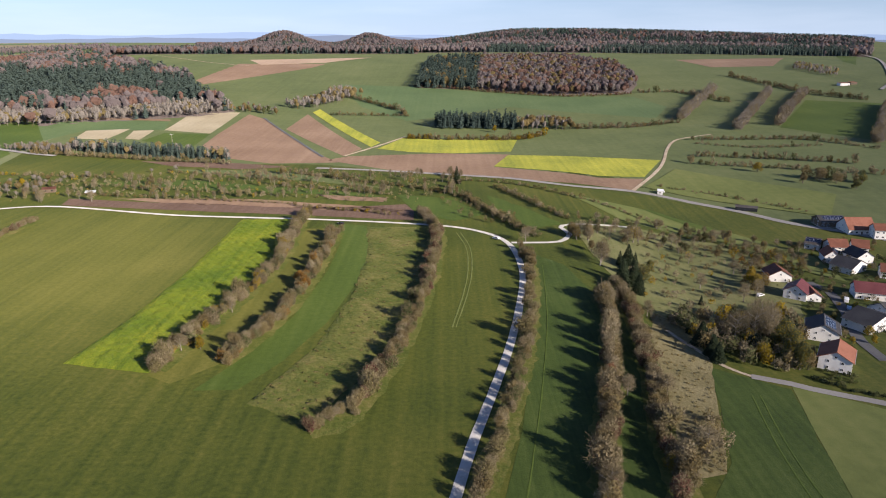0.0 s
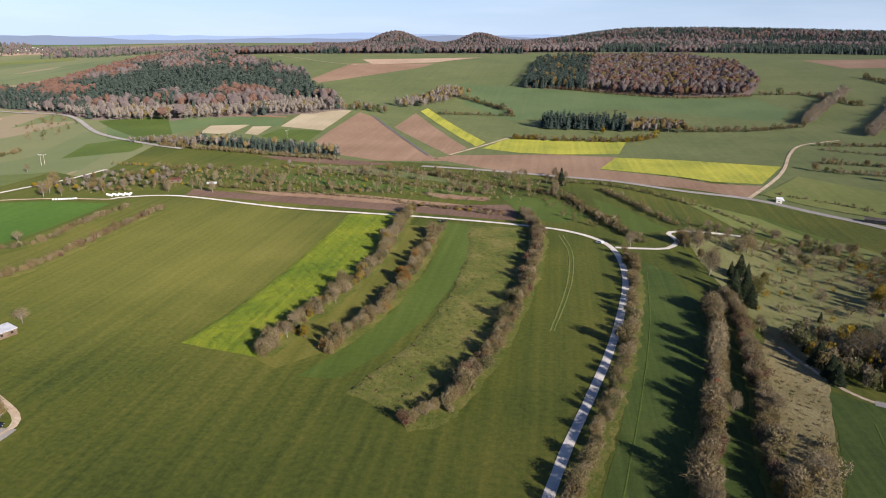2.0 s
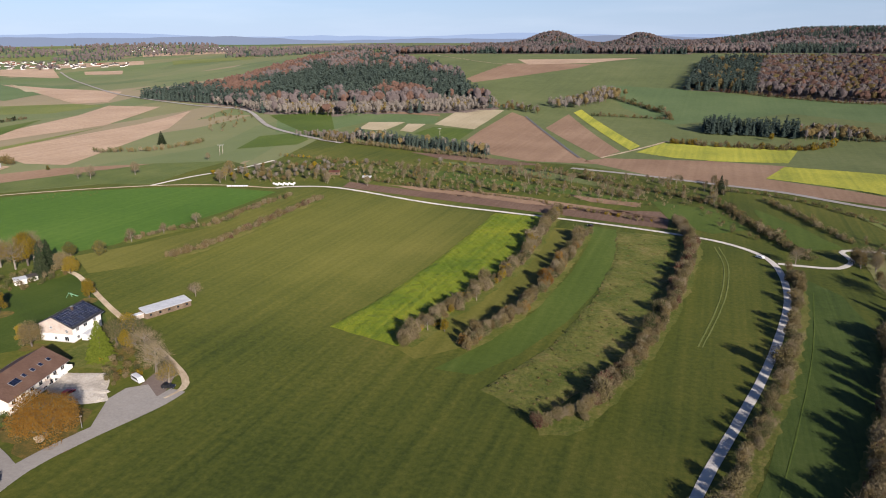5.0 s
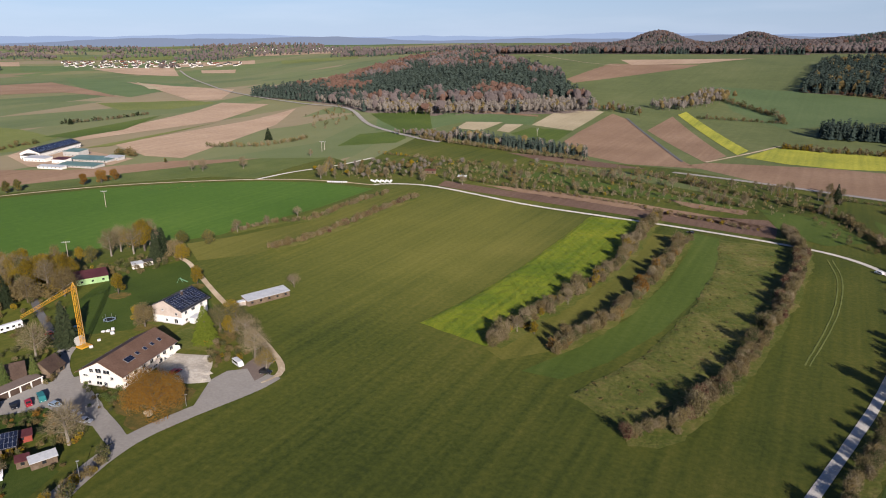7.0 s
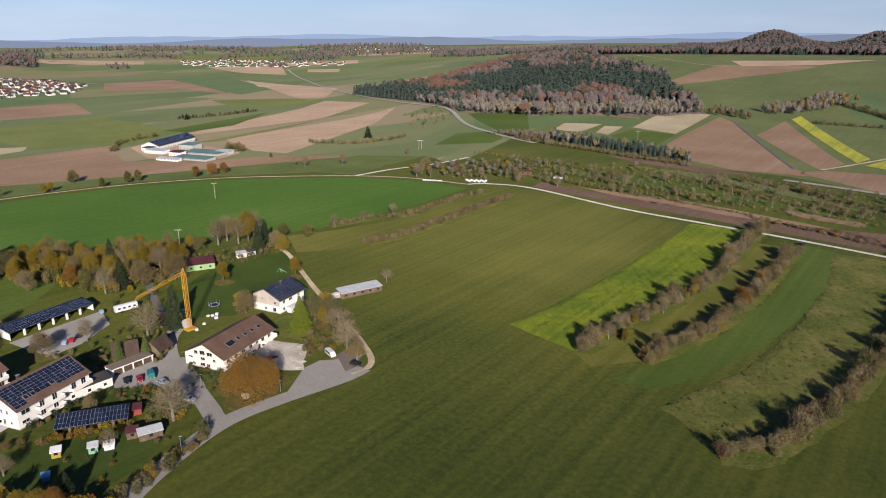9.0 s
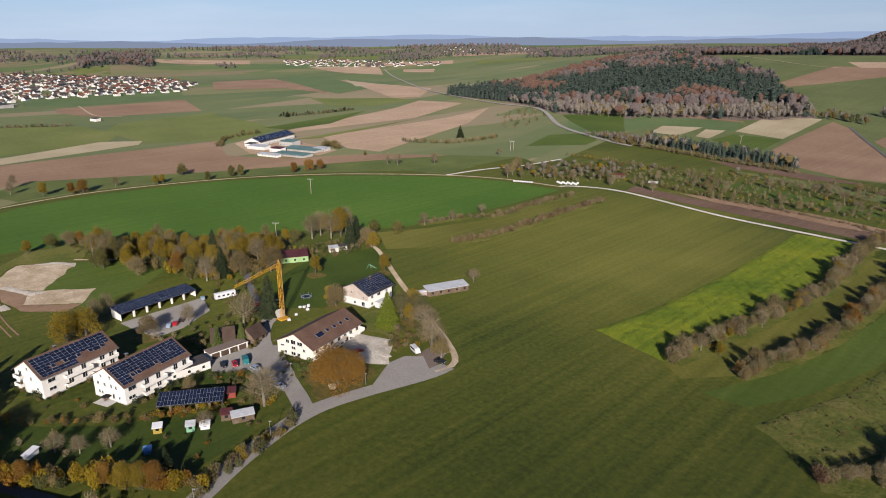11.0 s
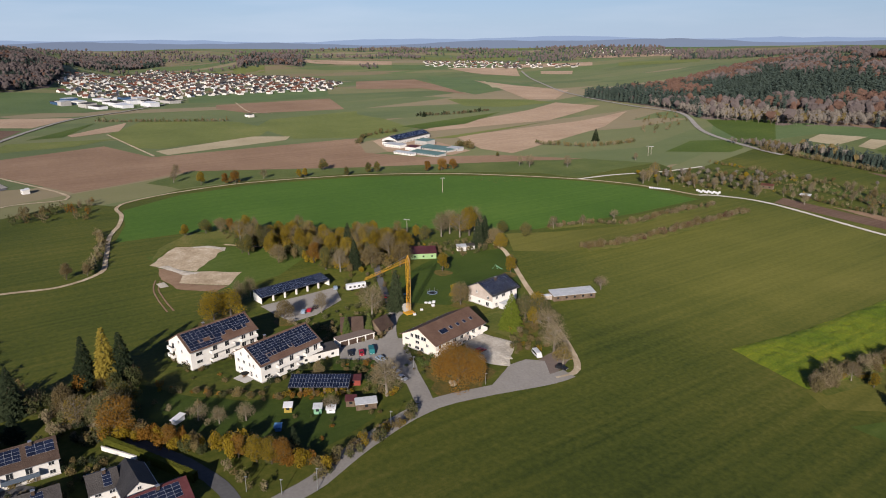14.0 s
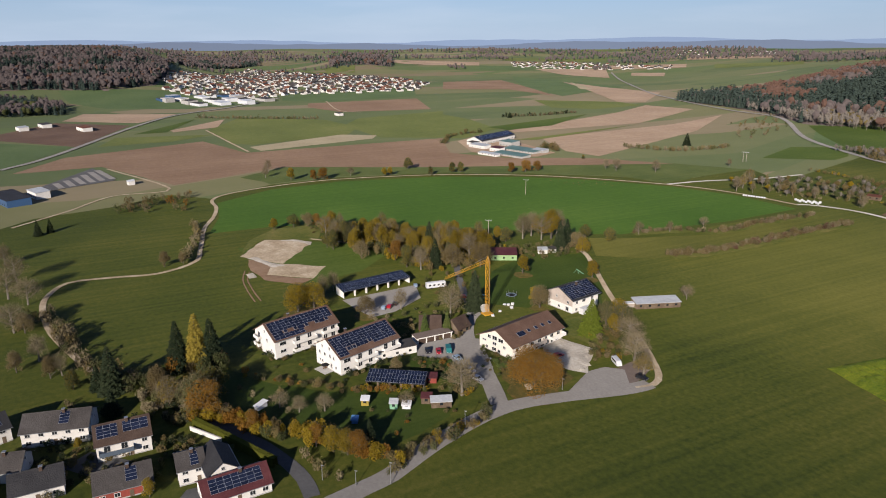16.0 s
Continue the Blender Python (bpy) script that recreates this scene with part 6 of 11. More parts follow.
def core_block():
    """Triangles of a rough unit ball: the inner mass of a crown."""
    g = (1 + 5 ** 0.5) / 2
    v = np.array([(-1, g, 0), (1, g, 0), (-1, -g, 0), (1, -g, 0), (0, -1, g), (0, 1, g), (0, -1, -g), (0, 1, -g), (g, 0, -1), (g, 0, 1), (-g, 0, -1), (-g, 0, 1)], float) / 1.902
    f = [(0, 11, 5), (0, 5, 1), (0, 1, 7), (0, 7, 10), (0, 10, 11), (1, 5, 9), (5, 11, 4), (11, 10, 2), (10, 7, 6), (7, 1, 8),
         (3, 9, 4), (3, 4, 2), (3, 2, 6), (3, 6, 8), (3, 8, 9), (4, 9, 5), (2, 4, 11), (6, 2, 10), (8, 6, 7), (9, 8, 1)]
    return v, np.array(f)


CORE_V, CORE_F = core_block()


def forest(outline, spacing, tall, colours, weights, label, seed=1, firs=(), name="forest", detail=70, groves=(), gate=None, wide=1.0):
    """A wood: hundreds of trees joined into one object. Colour numbers in firs grow as conifers."""
    r = np.random.default_rng(seed)
    area = abs(sum(a[0] * b[1] - b[0] * a[1] for a, b in zip(outline, outline[1:] + outline[:1]))) / 2
    # woods take the crown colours that have distance haze mixed in
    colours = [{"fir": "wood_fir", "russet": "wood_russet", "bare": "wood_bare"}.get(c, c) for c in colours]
    spots = in_outline(outline, int(area / spacing ** 2), r)
    if gate is not None:
        spots = [q for q in spots if noise.noise((q[0] * 0.0013 + seed, q[1] * 0.0013, 0.3)) + 0.4 * noise.noise((q[0] * 0.005, q[1] * 0.005, 2.0)) > gate]
    ground_z = height([p[0] for p in spots], [p[1] for p in spots])
    V, I = [], []
    for (x, y), z in zip(spots, ground_z):
        g = noise.noise((x * 0.012, y * 0.012, seed)) * 0.5 + 0.5
        c = r.choice(len(colours), p=weights)
        if firs and g > 0.56 and r.random() < 0.85:
            c = r.choice(firs)
        elif firs and c in firs and g < 0.45:
            c = 0
        for gx, gy, gr, gc in groves:
            if math.hypot(x - gx, y - gy) < gr * (0.8 + 0.4 * g) and r.random() < 0.9:
                c = gc
        bare = colours[c] == "wood_bare"
        h = tall * r.uniform(0.76, 1.18) * (0.66 if bare and groves else 1.0)
        if c in firs:
            a = r.uniform(0, 6.28, detail)
            q = r.uniform(0, 1, detail) ** 1.2
            rad = h * 0.17 * (1 - q) + 0.3
            p = np.stack([np.cos(a) * rad + x, np.sin(a) * rad + y, z + h * (0.1 + 0.88 * q)], 1)
            out = np.stack([np.cos(a), np.sin(a), np.full(detail, -0.5)], 1)
            side = np.stack([-np.sin(a), np.cos(a), r.normal(size=detail) * 0.3], 1)
            s = (h * 0.07 * r.uniform(0.7, 1.3, detail))[:, None]
            tri = np.stack([p - side * s, p + side * s, p + out * s * 1.6 + np.array([0, 0, 0.4])], 1).reshape(-1, 3)
            k6 = np.arange(7) * 1.047 + a[0]
            ring = np.stack([np.cos(k6) * h * 0.155 + x, np.sin(k6) * h * 0.155 + y, np.full(7, z + h * 0.08)], 1)
            tri = np.concatenate([tri] + [np.stack([ring[i], ring[i + 1], (x, y, z + h * 0.96)]) for i in range(6)])
        else:
            w = h * r.uniform(0.5, 0.72) * wide
            lob = [(x, y, z + h * 0.62, w * 0.42, h * 0.34)] + [(x + math.cos(t) * w * 0.25, y + math.sin(t) * w * 0.25, z + h * r.uniform(0.45, 0.8), w * 0.26, h * 0.17) for t in r.uniform(0, 6.28, 3)]
            tri = leaf_cloud(int(detail * 1.25), lob, h * 0.046, 0.2, 0.8, r, 0.32, 0.6)
            tk = np.array([[x - 0.25, y, z], [x + 0.25, y, z], [x, y, z + h * 0.7]])
            cv = CORE_V * r.uniform(0.6, 1.3, (12, 1)) * ((w * 0.45, w * 0.45, h * 0.33) if not bare else (w * 0.22, w * 0.22, h * 0.3)) + (x, y, z + h * 0.61)
            tri = np.concatenate([tri, tk, cv[CORE_F].reshape(-1, 3)])
        V.append(tri)
        k = np.full(len(tri) // 3, c)
        I.append(k)
    V = np.concatenate(V)
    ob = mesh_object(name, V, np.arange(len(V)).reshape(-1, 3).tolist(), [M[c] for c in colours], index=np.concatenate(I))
    return tagged(ob, label, "forest", kind="stuff")


# ---- the hamlet ----
house(-204.3, 137.8, 104.2, 28.0, 17.1, 5.2, 9.2, 'cream', 'brown_roof', 'long cream farmhouse with brown tiled roof and skylights', over=1.0, shift=-0.4, name='farmhouse',
      skylights=((-6, 5.4, 3.6, 2.0), (-1.6, 5.2, 1.2, 1.3), (2.4, 5.2, 1.2, 1.3), (6.2, 5.2, 1.2, 1.3), (10.2, 5.2, 1.2, 1.3)),
      balcony=(("-y", -13.6, 3.0, 2.7, 1.7, "pale_wood"), ("-y", 6.0, 13.9, 2.7, 2.2, "white")),
      wins=[("-x", -2.6, 4.9, 2.6, 1.5), ("-x", 0.6, 4.9, 2.4, 1.7), ("-x", 3.4, 4.9, 1.6, 1.4), ("-x", 6.0, 3.2, 2.0, 0.7), ("-x", 0.6, 2.9, 2.0, 1.2), ("-x", -4.5, 2.9, 1.3, 1.2),
            ("-x", -1.8, 0.6, 1.5, 1.3), ("-x", 0.8, 0.6, 2.2, 1.3), ("-x", 4.6, 0.6, 1.2, 1.2), ("-y", 4.5, 3.0, 1.6, 1.5)]
           + [("-y", -12 + 2.9 * k, 0.5, 2.0, 1.7) for k in range(9)] + [("+y", -11 + 4.4 * k, 2.2, 1.2, 1.2) for k in range(6)])
house(-226.8, 179.7, 100.7, 16.4, 14.2, 6.4, 10.1, 'white', 'dark_roof', 'white house with a solar roof and larch-boarded gable', over=1.1, shift=0.6, clad=3.2,
      panels=((-8.6, 8.6, 0.5, 8.6, -1),), chimney=(0.6, -1.6),
      wins=[("-x", -4.6, 3.9, 1.1, 1.2), ("-x", 2.0, 5.2, 1.0, 1.0), ("-x", -4.2, 0.5, 1.8, 1.9), ("-x", 0.5, 0.9, 1.2, 1.2), ("-y", -5.5, 3.9, 1.5, 1.3), ("-y", -1.0, 3.9, 2.2, 1.3),
            ("-y", 4.4, 3.9, 1.5, 1.3), ("-y", -5.6, 0.8, 1.4, 1.3), ("-y", 4.6, 0.8, 1.4, 1.3), ("+y", -3, 3.0, 1.3, 1.2), ("+y", 4, 3.0, 1.3, 1.2)])
house(-244.0, 60.8, 105.0, 27.2, 15.2, 7.4, 11.9, 'white', 'brown_roof', 'white apartment house with solar panels and balconies', over=0.7, name='apartment_house', group='apartment houses',
      panels=((-13.2, 13.2, 0.5, 5.3, -1), (-13.2, -9.0, 5.3, 9.0, -1), (-9.0, -0.6, 6.9, 9.0, -1), (-2.6, 0.2, 5.3, 6.9, -1), (6.6, 9.0, 5.3, 6.9, -1)), chimney=(-3.0, 0.9),
      skylights=((-7.8, 6.0, 1.2, 1.3), (-3.6, 6.0, 1.2, 1.3), (1.2, 6.0, 1.2, 1.3), (5.6, 6.0, 1.2, 1.3), (10.0, 6.0, 1.2, 1.3)),
      balcony=(("-y", -6.4, 3.4, 4.6, 1.6, "white"), ("-y", -6.4, 3.4, 1.5, 1.6, "white"), ("-y", 6.2, 13.2, 4.9, 1.5, "white"), ("-y", 6.2, 13.2, 2.0, 1.5, "pale_wood"),
               ("-x", 2.6, 6.6, 5.2, 1.3, "white"), ("-x", 2.6, 6.6, 2.3, 1.3, "white")),
      wins=[("-y", -10.4, 4.9, 2.6, 1.4), ("-y", -10.4, 2.0, 2.4, 1.2), ("-y", -9.0, 0.2, 1.2, 0.6), ("-x", -1.6, 5.2, 1.0, 1.3), ("-x", -4.6, 2.2, 1.0, 1.2), ("-x", 0.0, 8.4, 1.0, 1.1)]
           + [("+y", -11 + 4.4 * k, z, 1.2, 1.2) for k in range(6) for z in (1.2, 4.2)])
house(-221.0, 77.2, 106.9, 26.4, 15.0, 6.6, 11.3, 'white', 'brown_roof', 'white apartment house with blue solar panels on brown roof', over=0.7, shift=0.7, name='apartment_house', group='apartment houses',
      panels=((-13.1, 13.1, 0.6, 5.9, -1), (-13.1, -9.0, 5.9, 9.3, -1), (-7.0, -6.2, 5.9, 7.5, -1), (-4.6, 0.6, 5.9, 7.5, -1), (2.6, 13.1, 5.9, 8.2, -1)), chimney=(-4.0, 1.2),
      skylights=((-8.0, 7.0, 1.2, 1.3), (-5.6, 7.0, 1.2, 1.3), (1.5, 6.6, 1.2, 1.3), (9.0, 4.6, 1.2, 1.3)),
      balcony=(("-y", -7.0, 2.2, 3.7, 1.6, "white"), ("-y", -7.0, 2.2, 0.9, 1.6, "white"), ("-y", 5.2, 12.8, 3.7, 1.8, "white")),
      wins=[("-y", -10.4, 4.2, 3.0, 1.5), ("-y", -10.8, 1.4, 2.6, 1.1), ("-x", -3.4, 4.6, 0.9, 1.3), ("-x", -1.2, 4.6, 0.9, 1.3), ("-x", 2.0, 4.6, 1.1, 1.2), ("-x", 5.2, 4.6, 1.1, 1.2),
            ("-x", -1.0, 7.6, 1.0, 1.2), ("-x", 3.4, 7.4, 0.9, 1.1), ("-x", -1.8, 0.9, 1.1, 1.9), ("-x", -4.6, 1.4, 0.9, 1.1), ("-x", 3.6, 1.6, 0.9, 1.1), ("-x", 5.0, 1.6, 0.9, 1.1)]
           + [("+y", -11 + 4.4 * k, z, 1.2, 1.2) for k in range(6) for z in (1.2, 4.2)])
shed(-287.7, 109.7, 98.3, 35.6, 7.5, 3.0, 4.4, 'white', 'dark_roof', 'long white garage row with open bays and solar roof', open_front=True, posts=5, name='garage', panels=True, category='garage')
shed(-194.9, 81.4, 55.3, 19.7, 6.5, 2.4, 3.7, 'wood', 'dark_roof', 'timber carport covered with solar panels', open_front=True, posts=4, name='carport', panels=True, category='carport')
shed(-218.0, 90.4, 88.3, 15.5, 6.0, 3.0, 3.3, 'white', 'grey_roof', 'low white annex with a flat roof', name='annex', category='building')
simple_house(-231.5, 112.0, 62.2, 8.4, 8.4, 2.4, 6.2, 'wood', 'hut_roof', 'dark timber hut with a steep brown roof', name='hut', category='hut')
simple_house(-226.0, 121.6, 109.8, 7.2, 7.0, 2.4, 5.6, 'wood', 'hut_roof', 'small timber hut with a steep roof', name='hut', category='hut')


def garage_row(x, y, turn, L, W, doors):
    """Low garages under one flat roof with a pale fascia."""
    root = place("garage_row", x, y, turn, "low white garages with brown doors and a flat gravel roof", "garage")
    box("wall", -L / 2, -W / 2 + 0.25, -0.3, L / 2, W / 2, 2.45, "white", root)
    for k in range(doors + 1):
        u = -L / 2 + (L - 0.5) * k / doors
        box("pier", u, -W / 2, -0.3, u + 0.5, -W / 2 + 0.247, 2.45, "white", root)
    for k in range(doors):
        u = -L / 2 + (L - 0.5) * k / doors
        d = box("garage_door", u + 0.503, -W / 2 + 0.12, 0.02, u + (L - 0.5) / doors - 0.003, -W / 2 + 0.245, 2.3, "hut_roof", root, "brown garage door")
        for q in range(4):
            box("door_rib", u + 0.55, -W / 2 + 0.09, 0.3 + q * 0.5, u + (L - 0.5) / doors - 0.05, -W / 2 + 0.12, 0.36 + q * 0.5, "hut_roof", d)
    box("roof", -L / 2 - 0.2, -W / 2 - 0.3, 2.453, L / 2 + 0.2, W / 2 + 0.2, 2.62, "litter", root, "flat roof with brown planting")
    box("fascia", -L / 2 - 0.2, -W / 2 - 0.34, 2.4, L / 2 + 0.2, -W / 2 - 0.303, 2.75, "white", root)


garage_row(-223.0, 108.6, 90.0, 15.0, 5.0, 4)


def clipped_hedge(pts, width, tall, mat, label):
    """A clipped hedge: a close mass with a rough coat of small leaves on its sides and top."""
    r = np.random.default_rng(77)
    c = spline(pts, 1.0)
    V, T = [], []
    for a, b in zip(c[:-1], c[1:]):
        d = (b - a).normalized()
        nrm = Vector((-d.y, d.x)) * width / 2
        q = [(a - nrm), (a + nrm), (b + nrm), (b - nrm)]
        lo = [(v.x, v.y, -0.1) for v in q]
        hi = [(v.x, v.y, tall - 0.1) for v in q]
        for f in ((lo[0], lo[3], hi[3], hi[0]), (lo[2], lo[1], hi[1], hi[2]), (hi[0], hi[3], hi[2], hi[1])):
            T += [(f[0], f[1], f[2]), (f[0], f[2], f[3])]
        m = int(160 * (b - a).length)
        u, w = r.random(m), r.uniform(0, 2 * tall + width, m)
        off = np.where(w < tall, -0.5, np.where(w < tall + width, (w - tall) / width - 0.5, 0.5)) * width
        z = np.where(w < tall, w, np.where(w < tall + width, tall - 0.1, w - tall - width))
        P = np.stack([a.x + (b.x - a.x) * u - d.y * off, a.y + (b.y - a.y) * u + d.x * off, z], 1)
        e = r.normal(size=(m, 3, 3)) * 0.11
        V.append((P[:, None, :] + e).reshape(-1, 3))
    V = np.concatenate([np.array(T).reshape(-1, 3)] + V)
    ob = mesh_object("clipped_hedge", V, np.arange(len(V)).reshape(-1, 3).tolist(), M[mat])
    return tagged(ob, label, "hedge", "hedgerows")


clipped_hedge([(-199.5, 16.2), (-191.5, 20.4), (-182.0, 25.4), (-173.0, 29.9), (-167.0, 33.0)], 1.5, 2.9, "hedge_green", "tall clipped yellow-green boundary hedge beside the lane")


def site_cabin(x, y, turn):
    root = place("site_cabin", x, y, turn, "small white site cabin with two windows beside the house", "cabin")
    box("body", -2.6, -1.2, 0.15, 2.6, 1.2, 2.6, "paint_white", root, "", 0.06)
    box("roof", -2.7, -1.3, 2.603, 2.7, 1.3, 2.7, "white_sheet", root)
    for k in (-1.2, 1.2):
        window(root, k, -1.2, 1.1, 1.0, 0.9, "-y", False)
    for k in (-2.2, 2.2):
        box("foot", k - 0.15, -1.0, -0.1, k + 0.15, 1.0, 0.147, "wood", root)


site_cabin(-216.6, 178.4, 102.0)


def garden_parasol(x, y):
    root = place("garden_parasol", x, y, 20, "folded dark garden parasol table on a paved terrace", "parasol")
    box("terrace", -3.2, -2.6, 0.02, 3.2, 2.6, 0.14, "grey_wall", root, "pale paved terrace")
    part("pole", cylinder_bm(0, 0, 0.143, 2.3, 0.04, sides=8), "steel", root)
    part("canopy", cylinder_bm(0, 0, 1.9, 2.5, 1.6, 0.08, sides=8), "rubber", root, "dark cloth canopy")


garden_parasol(-217.2, 63.3)
shed(-299.1, 188.8, 61.9, 13.8, 8.0, 3.0, 4.6, 'green_paint', 'maroon_roof', 'light green shed with a maroon sheet roof')
shed(-208.7, 211.1, 69.8, 20.0, 6.0, 2.5, 3.3, 'wood', 'metal_roof', 'long open-sided timber shed with a pale sheet roof', open_front=False)

# ---- village houses by the lane ----
house(-212.6, -19.7, 76.1, 17.9, 11.0, 5.0, 8.0, 'white', 'grey_roof', 'white house with weathered grey tiled roof', group='village houses', panels=((0.8943467976137145, 3.577387190454858, 0.5, 4.5, -1),), chimney=(1.788693595227429, -0.6))
house(-197.1, -3.4, 89.9, 14.2, 11.0, 5.2, 8.6, 'white', 'hut_roof', 'white two-storey house with solar roof and balcony', group='village houses', panels=((-6.6, -1.2, 0.5, 4.6, -1), (0.2, 6.8, 0.6, 4.0, -1)), chimney=(1.4230783296404939, -0.6), balcony=(("-y", -6.5, 2.4, 2.7, 2.0, "pot_slate"),))
house(-176.4, -4.6, 88.8, 13.6, 10.0, 3.2, 6.2, 'brick_red', 'grey_roof', 'house with red painted front and grey roof', group='village houses', panels=((0.6806020108699676, 3.403010054349838, 0.5, 4.5, -1),), chimney=(1.3612040217399353, -0.6))
house(-185.2, -24.5, 90.7, 12.1, 10.0, 3.4, 6.4, 'white', 'dark_roof', 'white house with dark tiled roof', group='village houses', panels=(), chimney=(1.2131228573135522, -0.6))
house(-174.2, 11.8, 89.3, 6.7, 9.0, 4.8, 7.2, 'white', 'grey_roof', 'white house with garage and grey roof', group='village houses', panels=((0.0, 1.9962940136667129, 0.5, 4.5, -1),), chimney=(0.6654313378889043, -0.6))
house(-170.0, 18.5, -176.1, 12.0, 7.5, 5.0, 7.6, 'white', 'dark_roof', 'white gable wing with dark roof', group='village houses')
house(-161.1, 20.9, 94.0, 16.6, 10.0, 3.0, 6.0, 'white', 'maroon_roof', 'house with maroon roof edge and solar panels', group='village houses', panels=((-6.62098441728168, 6.62098441728168, 0.5, 4.5, -1),), chimney=(1.65524610432042, -0.6))
house(-219.5, -38.1, 108.8, 8.3, 10.0, 4.6, 7.4, 'white', 'dark_roof', 'white house with dark solar roof', group='village houses', panels=((-2.4811214711759666, 2.4811214711759666, 0.5, 4.5, -1),), chimney=(0.827040490391989, -0.6))
house(-197.5, -33.2, 75.0, 11.4, 9.0, 3.6, 6.4, 'white', 'grey_roof', 'low white house with grey roof', group='village houses', panels=(), chimney=(1.1448256292961123, -0.6))
house(-185.0, -39.2, 94.4, 8.1, 9.0, 3.6, 6.4, 'white', 'grey_roof', 'low white house with grey roof', group='village houses', panels=(), chimney=(0.8105683763338263, -0.6))

# ---- village in the valley ----
house(175.0, 339.2, 84.1, 11.0, 11.2, 3.6, 6.800000000000001, 'white', 'red_roof', 'white house with orange-red clay roof', group='valley houses', sills=False)
house(171.6, 310.8, 52.4, 12.0, 10.1, 4.2, 7.4, 'white', 'maroon_roof', 'white house with a maroon roof', group='valley houses', sills=False)
house(176.8, 307.4, 79.7, 8.0, 6.5, 3.0, 4.8, 'white', 'red_roof', 'small white outbuilding with orange roof', group='valley houses', sills=False)
house(155.9, 259.1, 63.2, 13.0, 11.8, 4.5, 7.5, 'white', 'dark_roof', 'white house with dark roof and solar panels', group='valley houses', sills=False, panels=((-5, 5, 0.5, 5, -1),))
house(145.9, 230.7, 57.2, 13.0, 10.8, 5.0, 7.8, 'white', 'red_roof', 'large white house with orange-red roof', group='valley houses', sills=False)
house(272.7, 437.1, -1.4, 17.0, 16.0, 3.5, 9.5, 'white', 'red_roof', 'red-roofed barn by the road', group='valley houses', sills=False)
house(283.7, 422.8, -10.1, 16.3, 10.0, 6, 9, 'white', 'red_roof', 'long white house beside the red barn', group='valley houses', sills=False)
house(263.1, 452.6, -1.8, 16.8, 13.0, 4.0, 6.5, 'wood', 'dark_roof', 'dark timber barn with solar roof', group='valley houses', sills=False, panels=((-6, 8, 0.5, 5, -1),))
house(226.5, 401.7, -35.7, 8.0, 10.0, 3.6, 6.2, 'white', 'grey_roof', 'white house with solar panels', group='valley houses', sills=False, panels=((-4, 4, 0.5, 4, -1),))
house(222.3, 375.5, 76.4, 11.0, 7.9, 4.2, 7.6, 'white', 'red_roof', 'white gabled house with orange roof', group='valley houses', sills=False)
house(236.3, 394.4, -4.8, 10.6, 10.0, 4.2, 7.6, 'white', 'red_roof', 'house with old orange clay roof', group='valley houses', sills=False)
house(249.9, 393.8, -22.0, 8.8, 10.0, 4.0, 7.4, 'white', 'red_roof', 'house with orange clay roof', group='valley houses', sills=False)
house(239.4, 376.5, 98.3, 12.0, 10.3, 3.8, 7.199999999999999, 'white', 'dark_roof', 'white house with dark roof', group='valley houses', sills=False)
house(222.9, 357.6, 123.5, 12.0, 16.2, 3.8, 7.199999999999999, 'white', 'dark_roof', 'white house with long dark roof', group='valley houses', sills=False)
house(208.4, 312.8, -17.4, 15.5, 11.0, 4.0, 7.4, 'white', 'maroon_roof', 'house with wide maroon roof', group='valley houses', sills=False)
house(199.3, 284.9, 22.3, 12.0, 11.4, 4.2, 7.4, 'white', 'dark_roof', 'white gabled house with dark roof', group='valley houses', sills=False)
house(183.2, 271.8, 117.5, 12.0, 20.0, 4.2, 7.4, 'white', 'dark_roof', 'dark-roofed house by the street', group='valley houses', sills=False)
house(239.6, 346.7, -24.9, 10.2, 10.0, 4, 7, 'white', 'red_roof', 'house with orange roof', group='valley houses', sills=False)

# ---- biogas farm on the plain ----
house(-688.1, 414.5, 115.7, 70.7, 20.0, 5.0, 9.0, 'white', 'dark_roof', 'long white cattle barn with dark solar roof', name='barn', category='barn', storeys=1, panels=((-34.33152944542784, 34.33152944542784, 0.5, 9.5, -1),), gable_windows=False)
shed(-607, 404, 15.0, 44, 18, 2.2, 3.0, 'grey_wall', 'teal', 'silage clamp covered with teal sheeting')
shed(-588, 378, 15.0, 40, 14, 2.0, 2.8, 'grey_wall', 'teal', 'low silage clamp with teal sheeting')
shed(-620, 381, 15.0, 14, 9, 4.0, 4.8, 'white', 'maroon_roof', 'small farm building with maroon roof')
shed(-650, 377, 15.0, 24, 10, 3.5, 4.3, 'white', 'metal_roof', 'pale farm shed with sheet roof')
shed(-648, 414, 15.0, 18, 14, 5, 5.8, 'grey_wall', 'teal', 'digester hall covered with teal sheeting')
shed(-592, 416, 15.0, 16, 9, 3, 3.8, 'grey_wall', 'metal_roof', 'small machine shed with sheet roof')
shed(-668, 379, 15.0, 12, 8, 4, 4.8, 'white', 'grey_roof', 'white farm outbuilding with grey roof')
shed(-602, 360, 15.0, 26, 6, 2.0, 2.8, 'white', 'metal_roof', 'low white calf shed')

